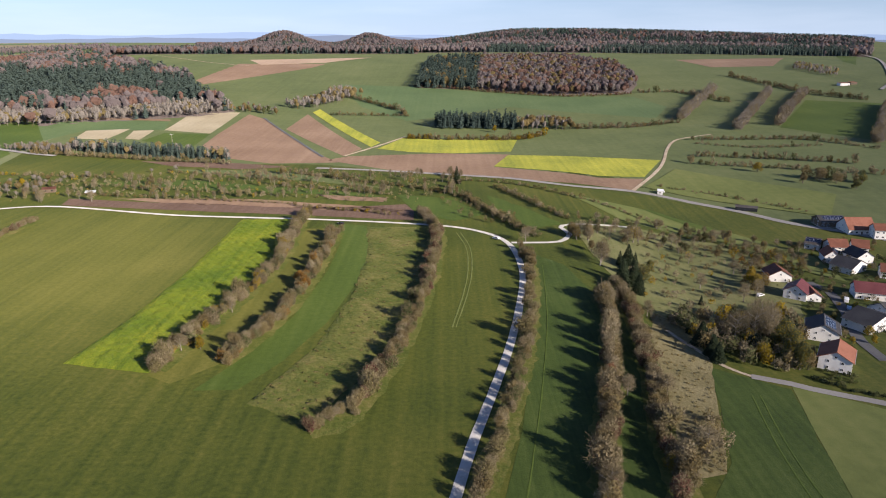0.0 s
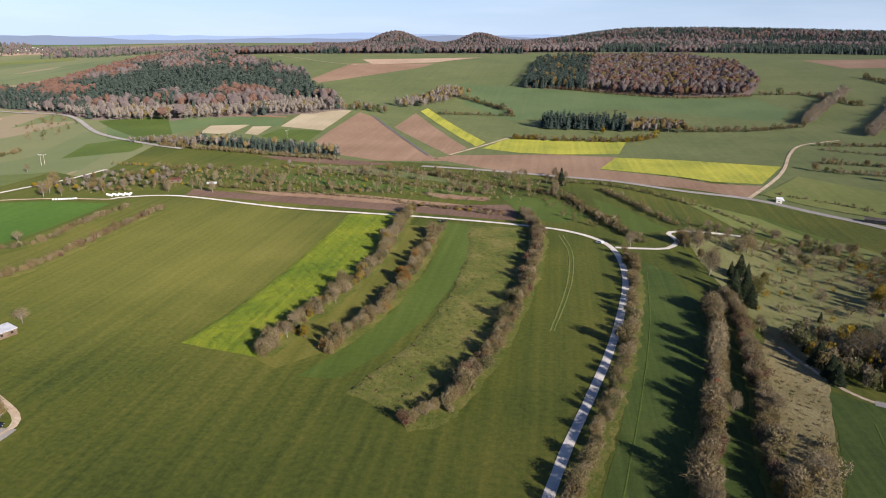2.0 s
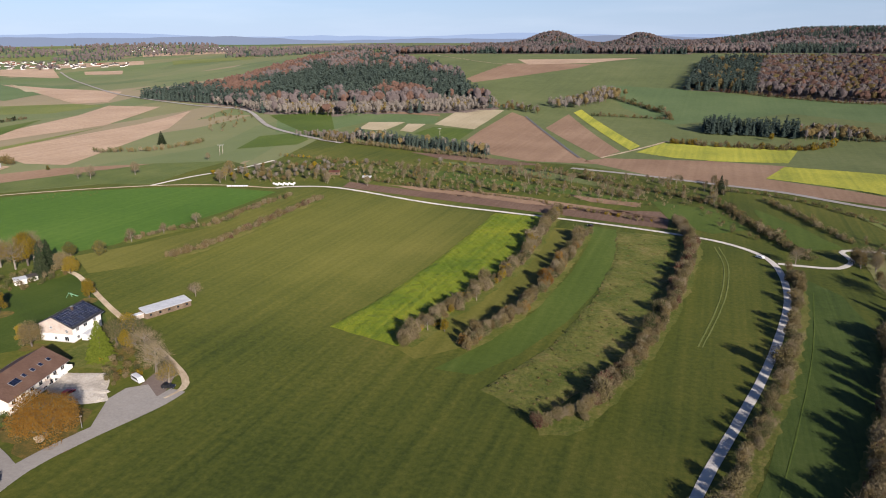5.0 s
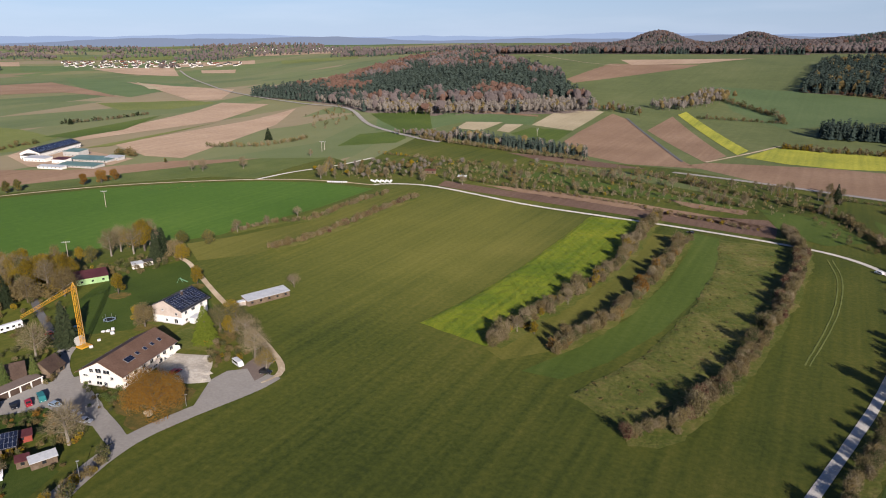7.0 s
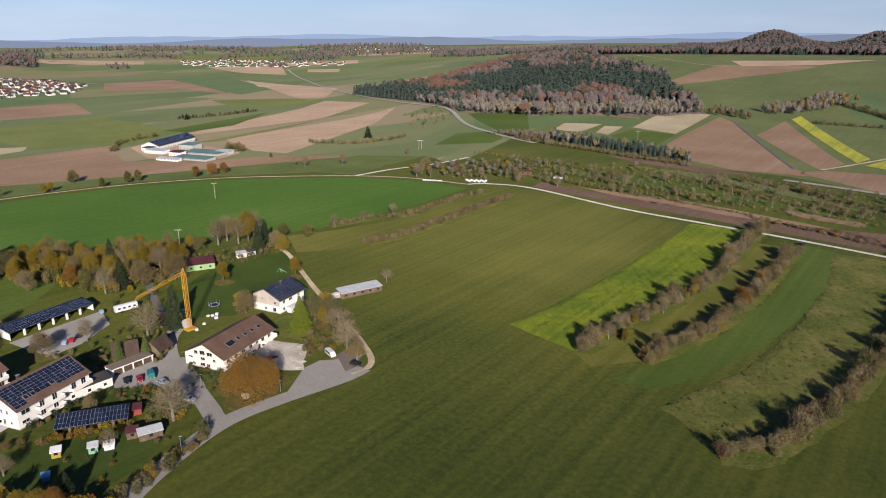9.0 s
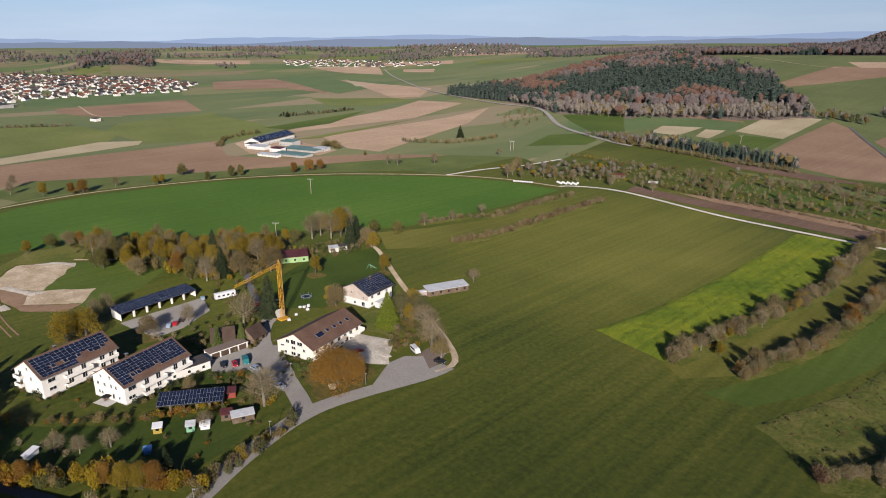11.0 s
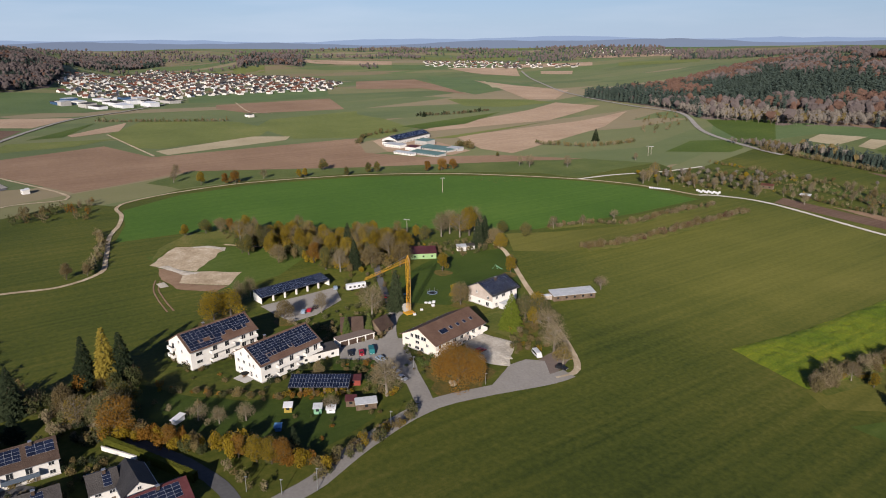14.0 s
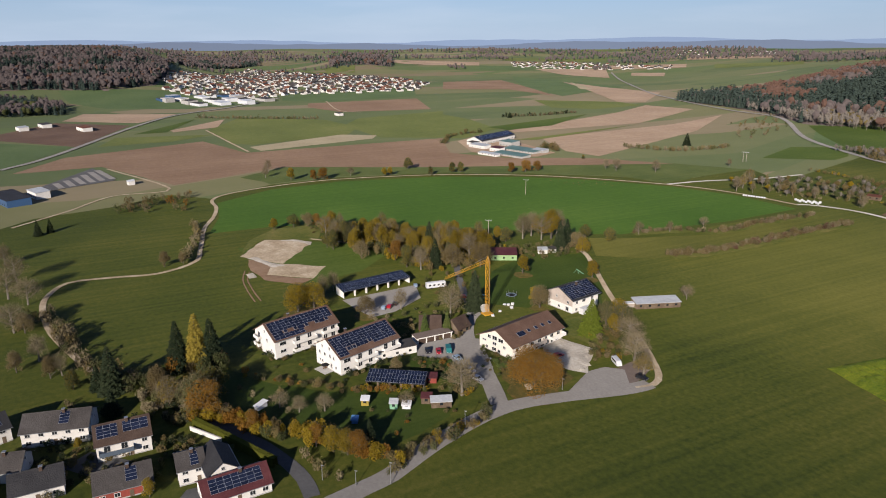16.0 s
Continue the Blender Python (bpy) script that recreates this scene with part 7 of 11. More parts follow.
# ---- hedgerows ----
drape("field", [(-281.5, 531.5), (-207.5, 548.4), (-132.9, 523.5), (-69.0, 504.4), (-33.7, 482.5), (-92.7, 494.4), (-162.9, 506.7), (-228.7, 511.5)], "lush", "terrace strip in the orchards", 0.06, wobble=3)
drape("field", [(-237.9, 592.3), (-147.8, 586.2), (-84.2, 550.7), (-40.2, 514.8), (-101.0, 541.4), (-179.9, 563.1)], "pasture", "terrace strip in the orchards", 0.06, wobble=3)
drape("field", [(-235.3, 479.2), (-146.9, 480.7), (-71.8, 464.6), (-23.9, 449.1), (-30.9, 439.7), (-108.6, 454.2), (-190.0, 466.1)], "soil", "terrace strip in the orchards", 0.06, wobble=3)
drape("field", [(-34.6, 495.3), (6.9, 483.1), (28.6, 437.6), (6.1, 420.0), (-16.0, 440.0)], "lush", "terrace strip in the orchards", 0.06, wobble=3)
drape("field", [(32.1, 496.5), (59.9, 450.3), (76.7, 414.2), (54.1, 403.3), (36.3, 440.7)], "lush", "terrace strip in the orchards", 0.06, wobble=3)
drape("field", [(-92.7, 494.4), (-38.0, 486.0), (-41.0, 471.8), (-73.7, 478.3)], "soil", "terrace strip in the orchards", 0.06, wobble=3)
drape("field", [(-278.7, 630.9), (-199.1, 626.6), (-132.3, 605.2), (-179.2, 593.4), (-244.1, 608.5)], "soil_dark", "terrace strip in the orchards", 0.06, wobble=3)
hedge([(-101.3, 216.5), (-97.4, 236.7), (-92.0, 275.0), (-85.8, 314.4), (-85.3, 356.3), (-88.7, 402.8), (-88.3, 436.2)], 7.0, 5.2, ('brown', 'bare', 'gold', 'greenish', 'weed'), "autumn hedgerow of brown and yellow shrubs beside mustard", weights=[0.25, 0.25, 0.15, 0.15, 0.2], vary=0.5, pieces=True, verge=4.0, n=1000, leaf=0.046, gap=2.3, mix=0.5)
hedge([(-78.7, 222.2), (-71.8, 244.5), (-66.1, 281.5), (-63.7, 324.6), (-63.5, 377.6), (-62.8, 392.8)], 7.0, 4.8, ('brown', 'bare', 'orange', 'weed', 'greenish'), "brown autumn hedgerow on a grass bank", weights=[0.3, 0.2, 0.12, 0.23, 0.15], vary=0.5, pieces=True, verge=4.0, n=1000, leaf=0.046, gap=2.3, mix=0.5)
hedge([(-39.7, 179.1), (-30.6, 185.5), (-22.7, 209.5), (-16.8, 235.9), (-9.8, 284.8), (-4.9, 340.7), (-4.1, 398.3), (-13.7, 440.8)], 7.0, 4.8, ('brown', 'bare', 'weed', 'russet', 'greenish'), "thick brown hedgerow along the rough strip", weights=[0.3, 0.25, 0.2, 0.1, 0.15], vary=0.5, pieces=True, verge=4.0, n=1000, leaf=0.046, gap=2.3, mix=0.5)
hedge([(9.8, 145.9), (16.3, 170.8), (23.7, 200.0), (31.7, 237.7), (39.3, 282.3), (44.4, 333.1), (43.3, 360.4)], 5.0, 5.2, ('brown', 'bare', 'weed', 'greenish'), "tall brown hedge beside the gravel track", weights=[0.3, 0.15, 0.35, 0.2], vary=0.5, pieces=True, verge=4.0, n=1000, leaf=0.046, gap=2.3, mix=0.5)
hedge([(42.4, 146.7), (47.9, 174.9), (55.9, 202.0), (64.2, 237.1), (71.7, 271.1), (72.8, 296.1)], 6.0, 6.6, ('bare', 'brown', 'russet', 'redleaf', 'weed'), "tall bare hedgerow with russet leaves", weights=[0.42, 0.3, 0.09, 0.01, 0.18], vary=0.45, pieces=True, verge=4.0, n=1000, leaf=0.046, gap=2.3, mix=0.5)
hedge([(62.3, 147.5), (65.9, 176.3), (72.5, 211.8), (79.3, 250.2), (82.7, 283.6), (84.1, 312.2)], 6.5, 5.4, ('bare', 'brown', 'weed', 'russet'), "broad grey-brown hedgerow of bare shrubs", weights=[0.42, 0.25, 0.23, 0.1], vary=0.45, pieces=True, verge=4.0, n=1000, leaf=0.046, gap=2.3, mix=0.5)
thicket([(76.0, 182.8), (87.8, 193.4), (85.6, 176.7), (76.9, 161.0), (71.4, 164.9)], 16, 5.0, ('bare', 'brown', 'weed'), "clump of bare grey-brown bushes", seed=21)
thicket([(95.5, 277.2), (113.8, 273.0), (136.9, 281.3), (155.1, 282.5), (139.5, 233.6), (124.1, 219.5), (109.1, 232.1), (100.1, 242.1)], 100, 7.0, ('bare', 'brown', 'greenish', 'gold', 'fir'), "wooded bank with bare and yellowing trees", weights=[0.4, 0.2, 0.2, 0.1, 0.1], seed=22, n=320)
thicket([(95.1, 345.4), (122.7, 376.6), (167.7, 374.6), (153.9, 313.9), (155.1, 282.5), (136.9, 281.3), (113.8, 279.9), (94.3, 290.3)], 60, 3.6, ('bare', 'brown', 'weed', 'gold'), "thorny bushes on the slope", weights=[0.5, 0.25, 0.15, 0.1], seed=23)
thicket([(175.6, 411.1), (195.1, 399.3), (202.1, 365.4), (156.7, 314.1), (152.1, 322.6)], 80, 4.2, ('bare', 'brown', 'gold', 'orange'), "orchard bushes above the village", weights=[0.5, 0.25, 0.15, 0.1], seed=25)
thicket([(81.0, 439.8), (135.2, 444.7), (178.5, 437.6), (201.1, 376.2), (179.3, 364.1), (137.7, 382.1), (98.5, 385.8)], 70, 3.4, ('bare', 'brown', 'greenish', 'weed'), "scattered shrubs on dry grassland", weights=[0.5, 0.2, 0.15, 0.15], seed=26)
hedge([(-303.6, 283.3), (-297.2, 310.3), (-281.3, 334.9), (-283.9, 368.4), (-280.1, 419.0)], 5.0, 3.2, ('bare', 'brown', 'weed', 'greenish'), "loose hedgerow of bare bushes", weights=[0.4, 0.3, 0.2, 0.1], pieces=True, verge=4.0, n=1000, leaf=0.046, gap=2.3, mix=0.5)
hedge([(-259.9, 270.6), (-254.8, 292.2), (-254.4, 335.1), (-256.5, 383.2), (-256.3, 418.9)], 6.0, 3.6, ('brown', 'bare', 'russet', 'weed'), "brown hedgerow between meadows", weights=[0.4, 0.3, 0.15, 0.15], pieces=True, verge=4.0, n=1000, leaf=0.046, gap=2.3, mix=0.5)
hedge([(-404.1, 670.9), (-318.0, 648.5), (-247.0, 629.5), (-194.7, 617.9)], 7.0, 5.5, ('bare', 'brown', 'weed'), "row of pale bare bushes before the firs", weights=[0.6, 0.25, 0.15], gap=3.5)
forest([(-384.8, 709.4), (-340.7, 694.5), (-264.3, 672.7), (-206.7, 654.8), (-198.1, 633.6), (-253.4, 645.5), (-328.3, 669.4), (-370.8, 683.5)], 4.6, 11.0, ('fir', 'bare', 'brown'), (0.62, 0.26, 0.12), "narrow belt of dark firs and bare trees between the fields", firs=(0,), seed=58, detail=60)
forest([(-455.0, 684.0), (-412.9, 704.9), (-376.7, 694.5), (-361.1, 665.6), (-408.5, 678.2)], 5.0, 8.0, ('bare', 'brown'), (0.75, 0.25), "clump of pale bare trees beside the firs", seed=59, detail=60)
hedge([(-121.0, 574.0), (-64.8, 542.0), (0.4, 503.6), (26.1, 461.1), (44.0, 423.3)], 6.0, 3.4, ('bare', 'brown', 'weed', 'greenish'), "hedge on an orchard terrace")
hedge([(-125.1, 527.8), (-78.1, 508.1), (-38.7, 495.3)], 5.0, 3.2, ('bare', 'brown', 'weed', 'greenish'), "hedge on an orchard terrace")
hedge([(15.4, 496.2), (35.5, 430.4), (56.8, 384.9)], 6.0, 4.2, ('bare', 'brown', 'weed', 'greenish'), "hedge on an orchard terrace")
hedge([(42.4, 522.4), (68.4, 456.8), (80.9, 428.6)], 6.0, 3.8, ('bare', 'brown', 'weed', 'greenish'), "hedge on an orchard terrace")
hedge([(0.4, 552.3), (52.6, 537.5), (91.0, 498.8), (121.8, 468.6), (142.8, 444.3)], 5.0, 3.0, ('bare', 'brown', 'weed', 'greenish'), "hedge below the country road")
hedge([(-102.0, 459.1), (-69.4, 448.4), (-30.5, 433.8)], 5.0, 3.0, ('brown', 'gold', 'weed', 'bare'), "yellowing hedge above the ploughed field")
hedge([(-317.5, 524.4), (-263.3, 521.2), (-192.5, 506.2), (-129.5, 491.9)], 5.0, 3.0, ('bare', 'brown', 'weed', 'greenish'), "brown hedge on an orchard terrace", gap=3.2)
hedge([(-232.1, 576.8), (-170.5, 563.2), (-119.0, 541.0)], 5.0, 3.0, ('bare', 'brown', 'weed'), "brown hedge on an orchard terrace", gap=3.2)
hedge([(-386.9, 564.0), (-328.5, 560.2), (-268.6, 551.9)], 5.0, 3.4, ('bare', 'brown', 'weed', 'gold'), "brown hedge on an orchard terrace", gap=3.2)
hedge([(-215.3, 479.6), (-152.9, 473.5), (-103.0, 464.1)], 4.0, 2.6, ('brown', 'weed', 'bare'), "low hedge above the ploughed field")
hedge([(-269.8, 491.4), (-216.8, 483.1)], 4.0, 2.6, ('brown', 'weed', 'bare'), "low hedge above the ploughed field")
hedge([(315, 920), (384, 1053), (453, 1179)], 10.0, 12.6, ('wood_bare', 'bare', 'wood_bare'), "tall grey tree hedge running up the slope", gap=3.4, mix=0.5, n=240, leaf=0.06)
hedge([(358, 839), (444, 993), (532, 1146)], 10.0, 11.5, ('wood_bare', 'bare', 'wood_bare'), "tall grey tree hedge running up the slope", gap=3.4, mix=0.5, n=240, leaf=0.06)
hedge([(420, 867), (499, 1000), (586, 1135)], 10.0, 11.5, ('wood_bare', 'bare', 'wood_bare'), "tall grey tree hedge running up the slope", gap=3.4, mix=0.5, n=240, leaf=0.06)
hedge([(468.9, 740.9), (537, 844), (629, 986)], 10.0, 12.6, ('wood_bare', 'bare', 'wood_bare'), "tall grey tree hedge running up the slope", gap=3.4, mix=0.5, n=240, leaf=0.06)
hedge([(282.3, 776.9), (347.3, 774.0), (405.7, 770.2), (452.1, 712.7)], 8.0, 4.8, ('bare', 'brown', 'greenish', 'bare'), "hedge on a field terrace", gap=4.5, vary=0.55)
hedge([(253.8, 682.6), (336.6, 659.9), (385.5, 641.3)], 8.0, 6.0, ('bare', 'brown', 'greenish', 'bare'), "dark hedge on a field terrace", gap=4.5, vary=0.55)
hedge([(314.1, 586.4), (345.3, 569.8)], 8.0, 9.6, ('bare', 'brown', 'greenish', 'bare'), "thick hedge by the road", gap=4.5, vary=0.55)
hedge([(179.6, 555.4), (228.0, 523.5), (263.4, 484.1)], 8.0, 2.6, ('bare', 'brown', 'greenish', 'bare'), "low stony hedge bank", gap=4.5, vary=0.55)
hedge([(547, 1353), (586, 1135), (635, 1048)], 8.0, 7.2, ('bare', 'brown', 'greenish', 'bare'), "hedge across the slope", gap=4.5, vary=0.55)
hedge([(328, 1176), (391, 1168), (435, 1062)], 8.0, 7.2, ('bare', 'brown', 'greenish', 'bare'), "hedge across the slope", gap=4.5, vary=0.55)
hedge([(165.9, 854.4), (238.0, 866.0), (305, 898)], 8.0, 7.2, ('bare', 'brown', 'greenish', 'bare'), "hedge below the pasture", gap=4.5, vary=0.55)
hedge([(276.2, 752.1), (327.2, 726.6), (403.6, 735.7)], 8.0, 3.6, ('bare', 'brown', 'greenish', 'bare'), "hedge on a field terrace", gap=4.5, vary=0.55)
hedge([(243.5, 642.4), (317.8, 619.6), (383.7, 592.6)], 8.0, 4.8, ('bare', 'brown', 'greenish', 'bare'), "hedge on a field terrace", gap=4.5, vary=0.55)
hedge([(-49, 1253), (16, 1235), (115, 1177), (199, 1143), (309, 1159)], 8.0, 6.0, ('bare', 'brown', 'russet'), "shrubby edge of the wood", gap=5.0)
hedge([(-40.6, 780.2), (10.6, 773.3), (86.9, 774.8), (116.9, 807.8)], 10.0, 7.0, ('brown', 'bare', 'gold'), "brown shrubs in front of the firs", gap=5.0)
hedge([(-161, 1149), (-69, 1014), (-50, 964)], 8.0, 7.0, ('bare', 'brown', 'greenish'), "hedge between hillside pastures", gap=5.0)
hedge([(-151, 959), (-104, 961), (-49, 954)], 7.0, 5.0, ('bare', 'greenish', 'brown'), "hedge between hillside pastures", gap=5.0)
hedge([(-573.4, 513.5), (-527.9, 546.1), (-518.4, 610.3)], 8.0, 6.0, ('bare', 'brown', 'greenish'), "scrub beside the farm road", gap=5.0)
thicket([(-664, 776), (-685, 893), (-593, 808), (-540.3, 671.7), (-569.9, 669.1)], 40, 6.0, ('bare', 'brown', 'greenish'), "scrub along the road bank", seed=31)
hedge([(-1123, 151), (-1071, 225), (-1016, 305)], 7.0, 5.0, ('greenish', 'brown', 'bare'), "low field hedge of mixed bushes", gap=5.0)
hedge([(-903, 564), (-893, 630), (-903, 700)], 8.0, 6.0, ('greenish', 'fir', 'bare'), "field hedge on the plain", gap=5.0)
hedge([(-696.0, 356.0), (-746.6, 393.7), (-762.4, 442.6)], 8.0, 5.0, ('greenish', 'brown'), "olive and brown hedge round the farm", gap=5.0)
hedge([(-616.6, 436.3), (-589.6, 435.5)], 9.0, 7.0, ('greenish', 'brown'), "bushes beside the farm", gap=5.0)
thicket([(-530.6, 35.4), (-557.0, 68.7), (-492.2, 51.9), (-494.5, 37.5)], 14, 6.0, ('orange', 'brown', 'bare'), "brown autumn bushes", seed=33)
thicket([(-509.5, 2.9), (-535.6, 18.7), (-535.6, 45.6), (-496.3, 34.1)], 16, 7.0, ('bare', 'brown', 'greenish'), "bare trees at the field edge", seed=34)
hedge([(-449.4, 51.5), (-420.8, 49.1), (-396.9, 44.1), (-377.6, 35.6)], 5.0, 5.0, ('bare', 'brown', 'weed'), "bare bushes along the track")
hedge([(-162.9, 99.7), (-158.1, 83.2), (-155.3, 70.8), (-151.1, 60.3)], 6.0, 3.4, ('greenish', 'brown', 'gold', 'weed'), "autumn shrubs along the access road", weights=[0.3, 0.3, 0.2, 0.2], pieces=True, n=400, leaf=0.06)
hedge([(-204.5, 12.8), (-195.7, 24.8), (-183.6, 35.8), (-172.9, 46.4), (-161.5, 56.0), (-152.8, 62.7)], 7.0, 5.2, ('gold', 'greenish', 'orange', 'brown'), "yellow and orange autumn hedge of the gardens", weights=[0.45, 0.15, 0.25, 0.15], mix=0.08, pieces=True, n=400, leaf=0.06)
hedge([(-196.3, 71.1), (-185.2, 89.0), (-177.1, 99.5)], 4.0, 2.4, ('gold', 'brown', 'greenish'), "garden shrubs by the carport", mix=0.3)
hedge([(-153.2, 46.5), (-160.9, 42.6), (-165.6, 42.2)], 4.0, 3.0, ('brown', 'bare', 'weed'), "bushes by the lane")
hedge([(131.4, 218.0), (139.2, 210.6), (148.9, 205.0)], 2.5, 1.8, ('greenish', 'fir'), "clipped garden hedge of the white house", gap=1.4, mix=0.05, vary=0.12)
thicket([(138.7, 226.2), (147.7, 222.0), (145.2, 210.9), (135.6, 214.7)], 12, 1.8, ('greenish', 'fir', 'lime'), "clipped green garden shrubs", seed=41, mix=0.1)
thicket([(-244.4, 117.8), (-236.5, 132.7), (-216.3, 121.4), (-225.6, 103.8)], 16, 3.0, ('greenish', 'brown', 'orange'), "garden bushes round the hut", seed=42, mix=0.3)
thicket([(-188.5, 157.6), (-185.4, 168.8), (-186.4, 178.1), (-175.7, 171.2), (-174.1, 159.1), (-178.9, 150.0)], 18, 2.4, ('greenish', 'weed', 'brown'), "low bushes on the bank by the yard", seed=43, mix=0.3)
thicket([(-302.9, -42.9), (-323.6, -32.2), (-279.5, -20.8), (-238.8, -10.0), (-229.3, -0.1), (-235.2, 5.6), (-264.6, -13.2), (-319.1, -23.5)], 46, 6.0, ('bare', 'brown', 'greenish'), "bare thicket along the track", seed=44)
thicket([(-229.0, -33.9), (-231.3, -13.5), (-213.0, 3.8), (-207.9, 9.9), (-205.0, 1.6), (-205.0, -18.2)], 22, 2.6, ('greenish', 'fir', 'bare'), "garden shrubs between the houses", seed=45, mix=0.2)
thicket([(-218.4, 29.0), (-211.3, 42.5), (-181.8, 59.9), (-163.6, 67.4), (-165.5, 57.5), (-191.5, 37.7), (-201.5, 25.9)], 9, 2.6, ('brown', 'bare', 'greenish'), "fruit bushes in the allotments", seed=46, mix=0.4)
thicket([(-246.1, 7.4), (-248.1, 18.2), (-240.4, 32.9), (-213.6, 29.9), (-215.3, 10.7), (-231.7, 3.6)], 16, 7.0, ('orange', 'gold', 'greenish', 'brown'), "tall autumn thicket by the lane", seed=47, mix=0.1, n=460, leaf=0.06)
forest([(-396.7, 464.9), (-350.3, 540.9), (-187.8, 598.9), (-64.4, 585.1), (4.1, 545.1), (30, 500), (50, 440), (10, 440), (-64.0, 472.9), (-166.5, 484.6), (-265.6, 489.6), (-328.5, 450.5)], 11.0, 5.6, ('bare', 'brown', 'gold', 'greenish'), (0.66, 0.20, 0.05, 0.09), "pale bare fruit trees scattered over the orchard terraces", seed=88, name="orchard", detail=130, gate=0.03, wide=1.65)
thicket([(-396.7, 464.9), (-350.3, 534.9), (-187.8, 588.9), (-64.4, 582.1), (4.1, 545.1), (-13.2, 473.7), (-64.0, 472.9), (-166.5, 484.6), (-265.6, 489.6), (-328.5, 450.5)], 520, 2.6, ('bare', 'brown', 'weed', 'gold'), "orchard scrub with bare and brown bushes", weights=[0.5, 0.2, 0.25, 0.05], seed=51, n=150, vary=0.6)
thicket([(-15.2, 506.4), (37.8, 471.5), (54.5, 430.2), (51.8, 397.2), (12.2, 431.0)], 40, 3.6, ('bare', 'brown', 'weed'), "orchard scrub with bare bushes", seed=52, n=150)
thicket([(-413.4, 116.1), (-409.3, 124.7), (-391.7, 119.7), (-395.4, 112.0)], 14, 1.6, ('brown', 'weed'), "heap of cut brushwood at the pit", seed=54, n=160, name='brushwood')
thicket([(-45.6, 402.0), (-16.4, 402.4), (-11.7, 332.5), (-13.4, 278.5), (-19.7, 237.3), (-27.5, 212.1), (-40.3, 185.1), (-61.5, 194.4), (-47.2, 236.1), (-40.2, 290.6), (-40.0, 349.2)], 420, 0.8, ('weed', 'brown', 'greenish'), "clumps of withered weeds in the rough strip", seed=55, n=46, mix=0.2, leaf=0.13, vary=0.5, name='weeds')
thicket([(92.2, 282.9), (102.5, 258.3), (98.2, 226.8), (88.9, 197.0), (77.7, 161.0), (65.5, 158.3), (68.6, 182.6), (76.5, 220.7)], 160, 0.7, ('weed', 'brown'), "tussocks of withered grass", seed=56, n=40, mix=0.2, leaf=0.13, name='weeds')
thicket([(81.1, 419.3), (126.9, 428.3), (168.4, 410.9), (190.3, 354.2), (160.3, 282.9), (128.0, 260.9), (104.1, 259.6), (90.5, 285.8), (85.6, 324.5), (81.6, 368.0)], 80, 0.9, ('weed', 'brown', 'greenish'), "dry tussocks on the slope", seed=57, n=40, mix=0.2, leaf=0.12, name='weeds')
thicket([(-469.5, 333.5), (-434.8, 376.8), (-414.0, 376.5), (-433.4, 341.0)], 26, 1.0, ('brown', 'weed'), "long heap of dry brushwood", seed=53, n=120, name='brushwood')

# ---- trees of the hamlet ----
tree("oak", -172.0, 122.0, 13.6, group='')
tree("larch", -197.6, 166.3, 15.0, w=1.25)
tree("olivebrown", -200.1, 176.0, 12.0)
tree("olivebrown", -194.9, 179.8, 12.0)
tree("gold", -202.5, 184.0, 11.0)
tree("gold", -194.3, 174.9, 9.0)
tree("bare", -171.0, 164.9, 13.0, w=1.2)
tree("bare", -184.8, 174.4, 11.0, w=1.2)
tree("sparse", -160.2, 159.1, 10.0, w=1.2)
tree("gold", -251.3, 210.3, 10.0)
tree("gold", -273.1, 184.0, 10.5)
tree("brown", -230.5, 164.7, 11.0)
tree("gold", -237.3, 166.4, 8.0)
tree("thuja", -242.1, 138.6, 18.0, w=0.9)
tree("column", -228.3, 108.0, 9.5)
tree("column", -225.2, 116.3, 9.5)
tree("bare", -240.2, 125.7, 15.0)
tree("bare", -257.1, 110.3, 10.0)
tree("brown", -259.6, 94.5, 9.0, w=1.1)
tree("bare", -178.1, 97.5, 14.0, w=1.3)
tree("gold", -275.5, 69.8, 14.0, w=1.15)
tree("gold", -276.8, 77.3, 12.5, w=1.15)
tree("bare", -288.5, 85.1, 11.0)
tree("bare", -293.4, 91.6, 10.0)
tree("fir", -241.1, 17.0, 19.0)
tree("fir", -237.8, 28.1, 19.0)
tree("goldlarch", -239.3, 23.3, 21.0, w=1.1)
tree("fir", -234.0, -5.0, 17.0)
tree("fir", -469.5, -36.4, 10.0)
tree("fir", -474.8, -29.9, 9.0)
tree("olivebrown", -205.6, 18.0, 15.0, w=1.2)
tree("orange", -202.8, 19.6, 14.0, w=1.1)
tree("brown", -222.9, 8.1, 12.0)
tree("sparse", -215.3, 10.7, 11.0)
tree("greenish", -214.2, 24.6, 12.0)
tree("brown", -369.8, 25.3, 9.0)
tree("brown", -369.3, 34.5, 7.0)
tree("gold", -566.9, 145.4, 12.0)
tree("orange", -557.7, 162.2, 10.2)
tree("orange", -556.2, 170.1, 11.9)
tree("orange", -508.3, 327.3, 10.2)
tree("orange", -504.4, 351.7, 10.2)
tree("orange", -504.6, 339.8, 11.9)
tree("gold", -547.8, 222.2, 8.5)
tree("gold", -547.8, 227.6, 8.5)
tree("greenish", -567.9, 253.9, 12.0)
tree("greenish", -532.4, 289.2, 10.2)
tree("greenish", -533.6, 281.3, 10.2)
tree("greenish", -533.1, 259.8, 8.5)
tree("greenish", -535.8, 428.1, 5.0)
tree("bare", -481.4, 411.0, 10.2)
tree("bare", -589.9, 129.4, 10.2)
tree("bare", -562.0, 196.3, 8.5)
